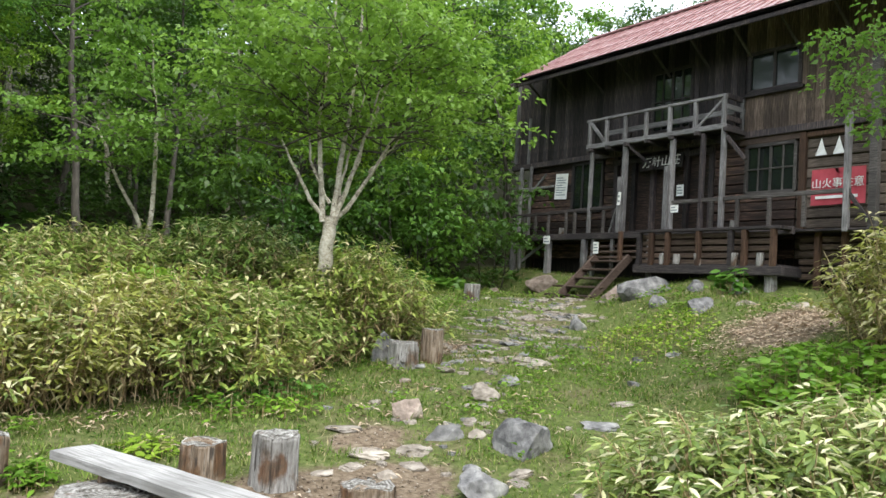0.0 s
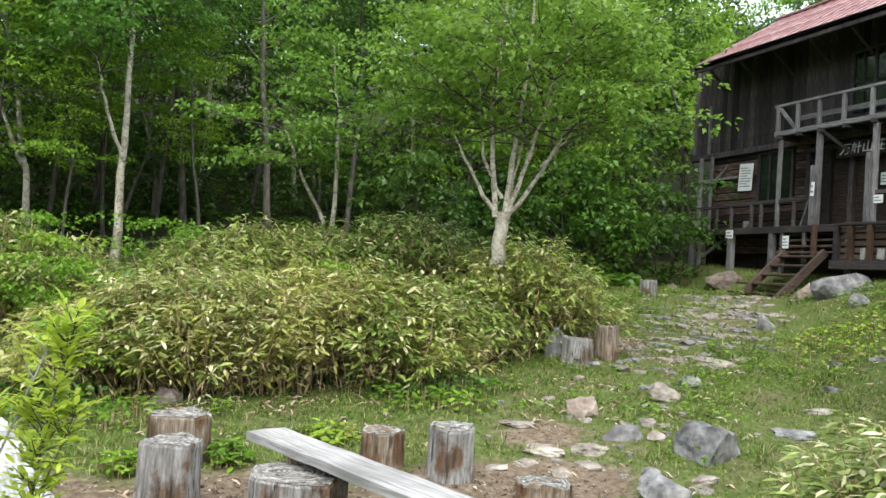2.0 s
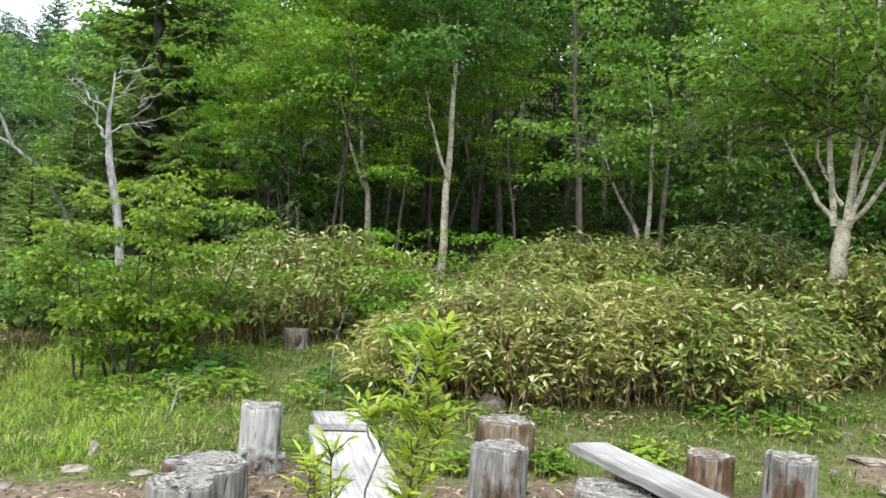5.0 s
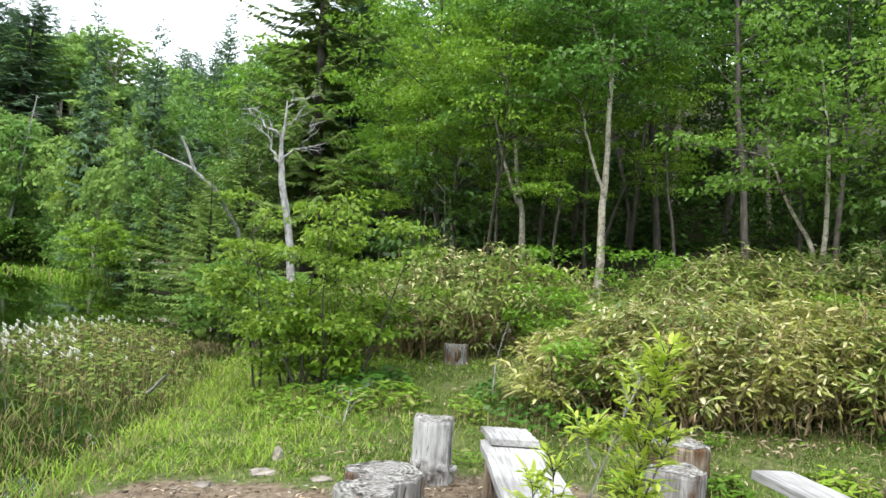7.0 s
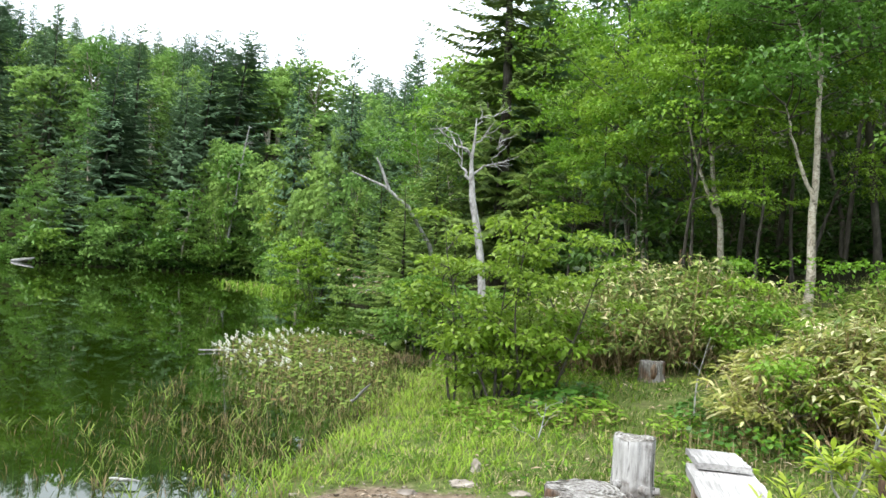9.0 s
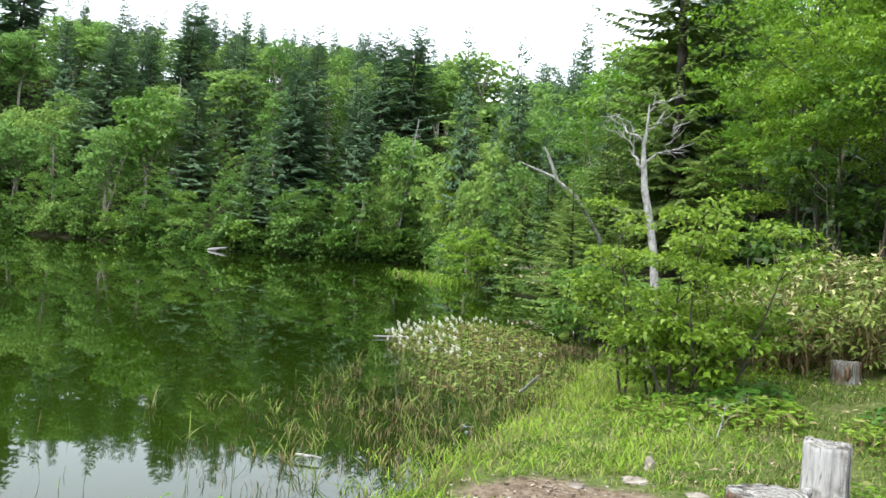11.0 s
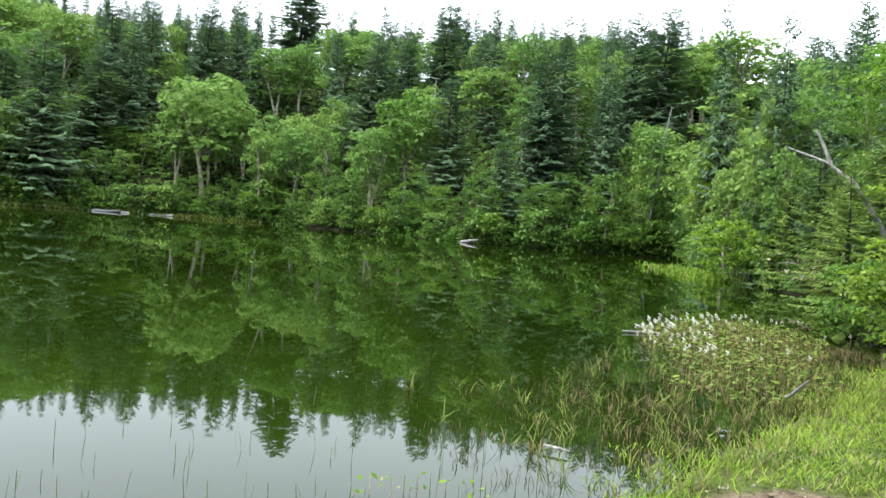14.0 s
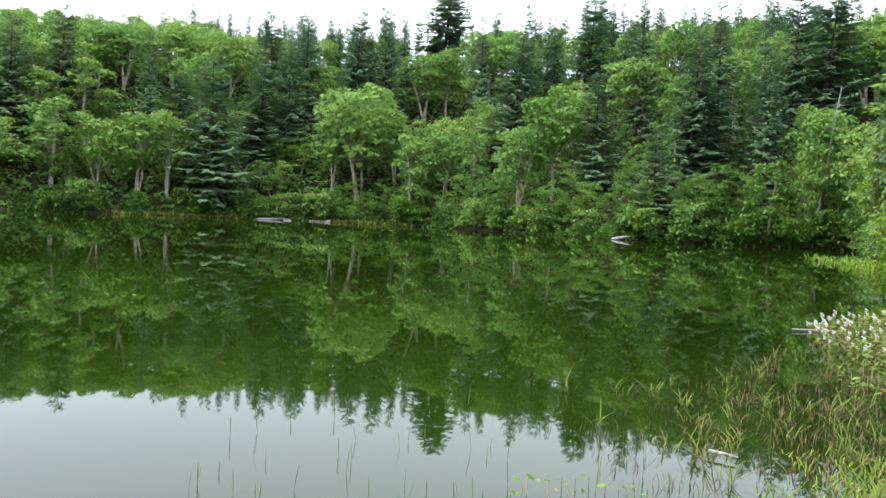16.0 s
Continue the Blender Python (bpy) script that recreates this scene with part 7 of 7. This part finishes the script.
# tree on the right bank
ms = broadleaf("bank_tree", 211, 6.6, 0.06, 0.44, 1.4, 1, 28, 60, 0.07, 0.2, 6, 0.18, sub=4)
plant_tree("bank_tree", ms, 8.95, 2.7, 1.0, 30, M_BARK, M_LEAF_BIRCH, "young broad-leaved tree on the bank before the hut", "tree")


def herbs(name, cx, cy, rx, ry, height, n, size, mat, label, seed, turn=0, round_=0.85, water=False):
    rng = np.random.RandomState(seed)
    r, a = np.sqrt(rng.uniform(0, 1, n)), rng.uniform(0, 2 * math.pi, n)
    c, s = math.cos(radians(turn)), math.sin(radians(turn))
    lx, ly = rx * r * np.cos(a), ry * r * np.sin(a)
    x, y = cx + c * lx - s * ly, cy + s * lx + c * ly
    z0 = np.full(n, WATER) if water else ground(x, y)
    h = height * rng.uniform(0.25, 1.0, n) * (1 - 0.4 * r ** 2)
    o = np.array([cx, cy, WATER if water else gz(cx, cy)])
    P = np.stack([x, y, z0 + h], 1) - o
    az = rng.uniform(0, 2 * math.pi, n)
    D = unit(np.stack([np.cos(az), np.sin(az), rng.uniform(-0.35, 0.35, n)], 1))
    U = unit(rng.normal(0, 0.3, (n, 3)) + [0, 0, 1])
    L = size * rng.uniform(0.6, 1.3, n)
    th = thing(name, pose(*o), label, "herbs", kind="stuff")
    tb = Tubes(3)
    for i in range(0, n, 3):
        tb.add([(P[i, 0], P[i, 1], z0[i] - o[2] - 0.03), P[i] * [1, 1, 0.6] + [0, 0, 0.4 * (z0[i] - o[2])], P[i]], [0.004, 0.003, 0.002])
    part("stalks", tb.mesh("stalks"), M_CULM, th)
    part("leaves", blade_mesh("herb_leaves", P, D, U, L, L * round_, 0.25), mat, th)
    return th


herbs("butterbur", 8.3, 4.55, 1.05, 0.75, 0.55, 1300, 0.1, M_LEAF_BRIGHT, "broad-leaved green herbs on the bank", 1, -35)
herbs("butterbur", 9.6, 8.0, 1.5, 0.9, 0.2, 800, 0.06, M_LUSH, "low leafy herbs on the grassy bank", 2, 20)
herbs("butterbur", 10.4, 14.9, 0.8, 0.5, 0.3, 220, 0.24, M_HERB, "large round-leaved butterbur beside the path", 3)
herbs("fern", -2.55, 8.75, 0.5, 0.6, 0.26, 420, 0.12, M_LUSH, "lush green herbs by the lakeside path", 4, 0, 0.35)
herbs("fern", -3.3, 8.6, 0.9, 0.6, 0.24, 500, 0.1, M_LUSH, "lush green herbs by the lakeside path", 5, 0, 0.35)
herbs("butterbur", -0.6, 7.9, 0.6, 0.55, 0.35, 420, 0.06, M_HERB, "dark small herbs before the dwarf bamboo", 6)
herbs("butterbur", 3.0, 7.65, 0.8, 0.35, 0.26, 420, 0.06, M_HERB, "low herbs at the dwarf bamboo's foot", 7, -20)
herbs("butterbur", -2.9, 9.3, 0.55, 0.8, 0.3, 520, 0.085, M_HERB, "bright green herbs beside the lakeside shrub", 16)
herbs("butterbur", -1.2, 8.9, 0.35, 0.5, 0.25, 240, 0.07, M_HERB, "low green herbs on the grass", 17)
for k, (x, y, wide, high) in enumerate(((-1.4, 8.1, 0.25, 0.26), (0.12, 6.2, 0.2, 0.16), (0.85, 6.2, 0.16, 0.18), (0.14, 7.4, 0.3, 0.25), (-0.75, 7.0, 0.2, 0.2), (1.75, 6.6, 0.25, 0.14), (2.75, 7.4, 0.4, 0.22), (3.2, 7.1, 0.3, 0.16))):
    herbs("weeds", x, y, wide, wide, high, 150, 0.085, M_LUSH, "tuft of green weeds by the seats", 30 + k, 0, 0.4)
herbs("butterbur", 12.5, 8.7, 0.35, 0.3, 0.6, 90, 0.16, M_HERB, "leafy plant growing against the terrace", 8)
herbs("butterbur", 8.0, 13.6, 1.5, 0.8, 0.6, 360, 0.18, M_HERB, "leafy plants at the wood's edge by the path", 9, 30)
herbs("bogbean", -9.2, 13.2, 3.4, 1.7, 0.24, 1900, 0.09, M_BOG, "mat of bogbean growing out of the shallow water", 10, 118, 0.5, True)
herbs("bogbean", -6.8, 10.0, 2.2, 1.2, 0.22, 700, 0.08, M_BOG, "thin mat of bogbean in the shallows", 11, 118, 0.5, True)

herbs("marsh_plant", -4.65, 2.95, 0.5, 0.22, 0.2, 30, 0.055, M_LUSH, "few fresh marsh leaves at the water's edge", 12, 60, 0.5, True)
# white flower spikes of the bogbean
rng = np.random.RandomState(21)
for k in range(110):
    t = rng.uniform(-1, 1)
    off = abs(rng.normal(0, 0.45))
    c, s = math.cos(radians(118)), math.sin(radians(118))
    lx, ly = 3.3 * t, 1.75 * math.sqrt(max(0.05, 1 - t * t)) - off * (1.4 if k % 4 else 3.2)
    x, y = -9.2 + c * lx - s * ly, 13.2 + s * lx + c * ly
    fl = thing("bog_flower", pose(x, y, WATER), "white bogbean flower spike above the water", "flower", "bogbean flowers")
    if k == 0:
        n = 26
        hh = rng.uniform(0.24, 0.34, n)
        az = rng.uniform(0, 6.28, n)
        Pf = np.stack([0.015 * np.cos(az), 0.015 * np.sin(az), hh], 1)
        Df = unit(np.stack([np.cos(az), np.sin(az), rng.uniform(-0.2, 0.5, n)], 1))
        petals = leaf_mesh("petals", Pf, Df, unit(rng.normal(0, 0.4, (n, 3)) + [0, 0, 1]), 0.042, 0.034)
        tb = Tubes(3)
        tb.add([(0, 0, -0.05), (0.005, 0, 0.15), (0, 0, 0.34)], [0.004, 0.004, 0.003])
        stalk = tb.mesh("flower_stalk")
    part("stalk", stalk, M_CULM, fl)
    part("petals", petals, M_PETAL, fl)
    fl.scale = [rng.uniform(0.5, 0.85)] * 3


# ---- grass, sedge and litter ----
def scatter(name, x, y, z, length, width, lean, mat, label, category, seed, long_=False, droop=0.4):
    rng = np.random.RandomState(seed)
    n = len(x)
    az = rng.uniform(0, 2 * math.pi, n)
    tilt = rng.uniform(0.1, 1.0, n) * lean
    D = unit(np.stack([np.cos(az) * tilt, np.sin(az) * tilt, np.ones(n)], 1))
    U = unit(np.stack([-np.cos(az), -np.sin(az), tilt], 1))
    P = np.stack([x, y, z - 0.01], 1)
    me = (blade_mesh(name, P, D, U, length, width, droop) if long_ else leaf_mesh(name, P, D, U, length, width, 0.1, 0.2))
    return tagged(part(name, me, mat), label, category, kind="stuff")


def tufts(rng, n, per, xr, yr, keep, spread):
    x, y = rng.uniform(*xr, n), rng.uniform(*yr, n)
    k = keep(x, y) > rng.uniform(0, 1, n)
    x, y = np.repeat(x[k], per), np.repeat(y[k], per)
    return x + rng.normal(0, spread, len(x)), y + rng.normal(0, spread, len(y))


rng = np.random.RandomState(31)
dry = lambda x, y: (shore_distance(x, y) > 0.1) * np.clip(1.15 - 2.3 * bareness(x, y), 0, 1) * np.clip(0.1 + 1.5 * value_noise(x * 2.1, y * 2.1, 14), 0, 1)
x, y = tufts(rng, 13000, 8, (-4.2, 8), (3.6, 11), dry, 0.06)
scatter("grass", x, y, ground(x, y), rng.uniform(0.025, 0.075, len(x)), 0.008, 1.3, M_GRASS, "short trodden grass", "grass", 1)
x, y = tufts(rng, 8500, 8, (-4, 14), (6, 17), dry, 0.08)
scatter("grass", x, y, ground(x, y), rng.uniform(0.04, 0.12, len(x)), 0.012, 1.2, M_GRASS, "short grass on the slope", "grass", 2)
clumpy = lambda x, y: dry(x, y) * smooth01(0.5, 0.72, 0.6 * value_noise(x * 1.9, y * 1.9, 12) + 0.4 * value_noise(x * 5, y * 5, 13))
x, y = tufts(rng, 13000, 10, (-4.2, 13), (3.8, 14), clumpy, 0.045)
scatter("grass", x, y, ground(x, y), rng.uniform(0.06, 0.15, len(x)), 0.009, 1.0, M_GRASS, "uneven tufts of longer grass", "grass", 7)
x, y = tufts(rng, 5200, 9, (-3.5, 13), (5, 14), lambda x, y: dry(x, y) * smooth01(0.52, 0.74, 0.5 * value_noise(x * 1.3 + 5, y * 1.3, 15) + 0.5 * value_noise(x * 4, y * 4, 16)), 0.07)
n = len(x)
az = rng.uniform(0, 6.28, n)
weeds = leaf_mesh("weeds", np.stack([x, y, ground(x, y) + rng.uniform(0.01, 0.14, n)], 1), unit(np.stack([np.cos(az), np.sin(az), rng.normal(0.2, 0.3, n)], 1)), unit(rng.normal(0, 0.3, (n, 3)) + [0, 0, 1]), rng.uniform(0.04, 0.1, n), 0.035)
tagged(part("weeds", weeds, M_LUSH), "low leafy weeds in patches on the slope", "weeds", kind="stuff")
x, y = tufts(rng, 5200, 3, (-4, 10), (4, 12), dry, 0.05)
n = len(x)
az = rng.uniform(0, 6.28, n)
clover = leaf_mesh("clover", np.stack([x, y, ground(x, y) + rng.uniform(0.01, 0.05, n)], 1), unit(np.stack([np.cos(az), np.sin(az), rng.normal(0, 0.2, n)], 1)), unit(rng.normal(0, 0.3, (n, 3)) + [0, 0, 1]), rng.uniform(0.02, 0.045, n), 0.022)
tagged(part("clover", clover, M_FERN), "small round leaves among the short grass", "ground plants", kind="stuff")
bank = lambda x, y: np.clip(1.3 - np.abs(shore_distance(x, y) + 1.1 * (value_noise(x * 1.4, y * 1.4, 17) - 0.5) - 0.8) / 1.9, 0, 1) * smooth01(-0.7, 0.25, shore_distance(x, y) + 0.8 * (value_noise(x * 1.4, y * 1.4, 17) - 0.5)) * np.clip(1 - bareness(x, y) * 2, 0, 1)
x, y = tufts(rng, 5000, 8, (-7.5, -1.2), (4.2, 13), bank, 0.06)
scatter("lush_grass", x, y, np.maximum(ground(x, y), WATER - 0.02), rng.uniform(0.05, 0.19, len(x)) * (0.6 + 0.8 * value_noise(x * 1.7, y * 1.7, 8)), 0.01, 1.0, M_LUSH, "lush bright grass along the water", "grass", 3, True)
wet = lambda x, y: np.clip(1.1 + shore_distance(x, y) / 3.2, 0, 1) * (shore_distance(x, y) < 0.25 + 0.7 * value_noise(x * 1.5, y * 1.5, 18)) * smooth01(2.7, 4.6, y + 0.25 * (x + 4)) * (0.25 + value_noise(x * 1.3, y * 1.3))
x, y = tufts(rng, 800, 11, (-10.5, -3.8), (2.5, 13), wet, 0.045)
scatter("sedge", x, y, np.maximum(ground(x, y), WATER), rng.uniform(0.1, 0.3, len(x)), 0.01, 0.9, M_SEDGE, "sedge standing in the shallow water", "sedge", 4, True, 0.5)
x, y = tufts(rng, 5600, 4, (-11, -3.8), (2.5, 15), wet, 0.07)
scatter("dead_sedge", x, y, np.maximum(ground(x, y), WATER), rng.uniform(0.04, 0.17, len(x)), 0.008, 0.5, M_LITTER_DARK, "brown stubble of dead sedge in the shallows", "sedge", 8)
thin = lambda x, y: np.clip(1.0 + shore_distance(x, y) / 4, 0, 1) * (shore_distance(x, y) < 0)
x, y = tufts(rng, 420, 2, (-9, -3.9), (0.5, 12), thin, 0.08)
scatter("reeds", x, y, np.full(len(x), WATER), rng.uniform(0.1, 0.26, len(x)), 0.006, 0.2, M_SEDGE, "thin upright reeds in the water", "reeds", 5, True, 0.05)
x, y = tufts(rng, 1500, 7, (-38, -18), (29, 45), lambda x, y: np.exp(-(((x + 27.5) * -0.8 + (y - 36.3) * 0.6) / 6.5) ** 4 - (((x + 27.5) * 0.6 + (y - 36.3) * 0.8) / 1.5) ** 4), 0.25)
scatter("sedge", x, y, np.full(len(x), WATER), rng.uniform(0.2, 0.5, len(x)), 0.07, 0.9, M_LUSH, "tongue of pale sedge in the lake", "sedge", 6, True, 0.4)
x, y = tufts(rng, 26000, 4, (-106, -88), (2, 36), lambda x, y: np.clip(1.2 - np.abs(shore_distance(x, y) - 0.2) / 0.8, 0, 1), 0.3)
scatter("sedge", x, y, np.maximum(ground(x, y), WATER), rng.uniform(0.25, 0.6, len(x)), 0.12, 0.9, M_GRASS, "pale sedge along the far water's edge", "sedge", 9)
lit = lambda x, y: np.clip(1.5 - np.hypot((x - 10.5) / 1.4, (y - 6.4) / 0.75), 0, 1) + np.clip(1.3 - np.hypot((x - 6.3) / 0.8, (y - 9.3) / 0.5), 0, 1) * 0.8 + 0.025 + 0.4 * np.clip(1.2 - np.hypot((x - 1.3) / 2.4, (y - 7.65) / 0.3), 0, 1)
x, y = tufts(rng, 18000, 4, (-3.2, 12.3), (3.5, 11), lit, 0.06)
az = rng.uniform(0, 6.28, len(x))
litter = leaf_mesh("leaf_litter", np.stack([x, y, ground(x, y) + rng.uniform(0.005, 0.04, len(x))], 1), unit(np.stack([np.cos(az), np.sin(az), rng.normal(0, 0.15, len(x))], 1)), unit(rng.normal(0, 0.25, (len(x), 3)) + [0, 0, 1]), rng.uniform(0.06, 0.16, len(x)), 0.022)
tagged(part("leaf_litter", litter, M_LITTER), "dry tan fallen leaves on the bank", "leaf litter", kind="stuff")

# crumbs of stone and bark on the bare earth
crng = np.random.RandomState(53)
x, y = tufts(crng, 26000, 1, (-4.2, 7), (3.6, 9.5), lambda x, y: np.clip(bareness(x, y) * 1.4 - 0.2, 0, 1), 0.01)
n = len(x)
k = crng.uniform(0.006, 0.022, n) * np.where(crng.uniform(0, 1, n) < 0.08, 1.8, 1)
tet = unit(np.array([(1, 1, 1), (-1, -1, 1), (-1, 1, -1), (1, -1, -1)], float))[None] + crng.normal(0, 0.35, (n, 4, 3))
v = tet * k[:, None, None] * [1, 1, 0.6] + np.stack([x, y, ground(x, y) + 0.002], 1)[:, None]
f = (np.arange(n)[:, None, None] * 4 + np.array([[0, 2, 1], [0, 1, 3], [0, 3, 2], [1, 2, 3]])[None]).reshape(-1, 3)
tagged(part("earth_crumbs", np_mesh("earth_crumbs", v.reshape(-1, 3), None, f), M_CRUMB), "crumbs of stone and bark on trodden earth", "gravel", kind="stuff")

# driftwood
def log(x, y, z, turn, length, r, label, tilt=0.0):
    tb = Tubes(7)
    pts = wobble(np.random.RandomState(int(abs(x * 10)) + 3), (0, 0, 0), (1, 0, tilt), length, 6, 0.06)
    tb.add(pts, r * np.array([0.7, 1, 0.95, 0.9, 0.75, 0.3]))
    ob = part("driftwood", tb.mesh("driftwood"), M_DEAD)
    ob.matrix_basis = pose(x, y, z, 0, 0, turn)
    return tagged(ob, label, "driftwood")


for x, y, turn, ln in ((-97.8, 18.5, 82, 3.4), (-97.2, 21.6, 55, 1.1), (-96.2, 24.6, 66, 2.5), (-95.2, 26.4, 40, 0.9), (-60.2, 44.2, 60, 1.8), (-60.6, 44.5, 20, 1.2)):
    log(x, y, WATER + 0.06, turn, ln, 0.16, "bleached driftwood log on the far shore")
log(-5.2, 4.6, WATER + 0.05, 25, 0.24, 0.014, "small bleached branch lying in the shallows", 0.1)
log(-10.6, 11.6, WATER + 0.04, 60, 0.9, 0.02, "grey branch in the water beside the bogbean")
log(-5.4, 8.6, WATER + 0.15, -55, 1.2, 0.02, "grey fallen branch at the shrub's foot", 0.25)

# stones set in the path to the hut
rng = np.random.RandomState(41)
path_ob = thing("stone_path", pose(0, 0, 0), "worn path of small flat stones leading to the stair", "path", kind="structure")
shapes = []
for k in range(8):
    bm = bmesh.new()
    bmesh.ops.create_icosphere(bm, subdivisions=1, radius=1.0)
    for v in bm.verts:
        p = v.co * (1 + 0.25 * noise.noise(v.co * 1.7 + Vector((k * 3, 0, 0))))
        v.co = (p.x, p.y, max(-0.6, min(0.55, p.z)) * 0.5)
    me = bpy.data.meshes.new("path_stone")
    bm.to_mesh(me)
    bm.free()
    me.materials.append(M_STONE if k % 4 == 0 else M_STONE_PALE)
    shapes.append(me)
for k in range(280):
    t = rng.uniform(0.42, 1.0) if k > 45 else rng.uniform(0, 0.5)
    x, y = 3 + 8.4 * t + rng.normal(0, 0.55), 5 + 7.3 * t + rng.normal(0, 0.55)
    s = rng.uniform(0.05, 0.13) + (0.12 * rng.uniform() if t > 0.45 else 0)
    part("stone", shapes[k % 8], M_STONE if k % 4 == 0 else M_STONE_PALE, path_ob, at=pose(x, y, gz(x, y) - 0.005, rng.uniform(-8, 8), rng.uniform(-8, 8), rng.uniform(0, 360)) @ Matrix.Diagonal((s, s * rng.uniform(0.55, 1), 0.1, 1)))

# heap of dead brushwood on the bank across the bog
rng = np.random.RandomState(47)
BHX, BHY = -14.6, 28.6
heap = thing("brushwood_heap", pose(BHX, BHY, gz(BHX, BHY)), "tangled heap of dead brown branches and leaves on the bank", "brushwood")
tb = Tubes(4)
for _ in range(60):
    a = rng.uniform(0, 6.28)
    tb.add(wobble(rng, (rng.normal(0, 0.9), rng.normal(0, 0.7), rng.uniform(0, 0.5)), (math.cos(a), math.sin(a), rng.uniform(-0.1, 0.5)), rng.uniform(0.7, 1.8), 5, 0.2), np.array([0.03, 0.026, 0.02, 0.014, 0.007]))
part("branch_work", tb.mesh("heap_branches"), M_DEAD, heap)
n = 900
az = rng.uniform(0, 6.28, n)
part("dead_leaves", leaf_mesh("heap_leaves", np.stack([rng.normal(0, 1.1, n), rng.normal(0, 0.8, n), rng.uniform(0, 0.9, n)], 1), unit(np.stack([np.cos(az), np.sin(az), rng.normal(0, 0.5, n)], 1)), unit(rng.normal(0, 0.6, (n, 3)) + [0, 0, 1]), rng.uniform(0.12, 0.3, n), 0.1), M_LITTER, heap)
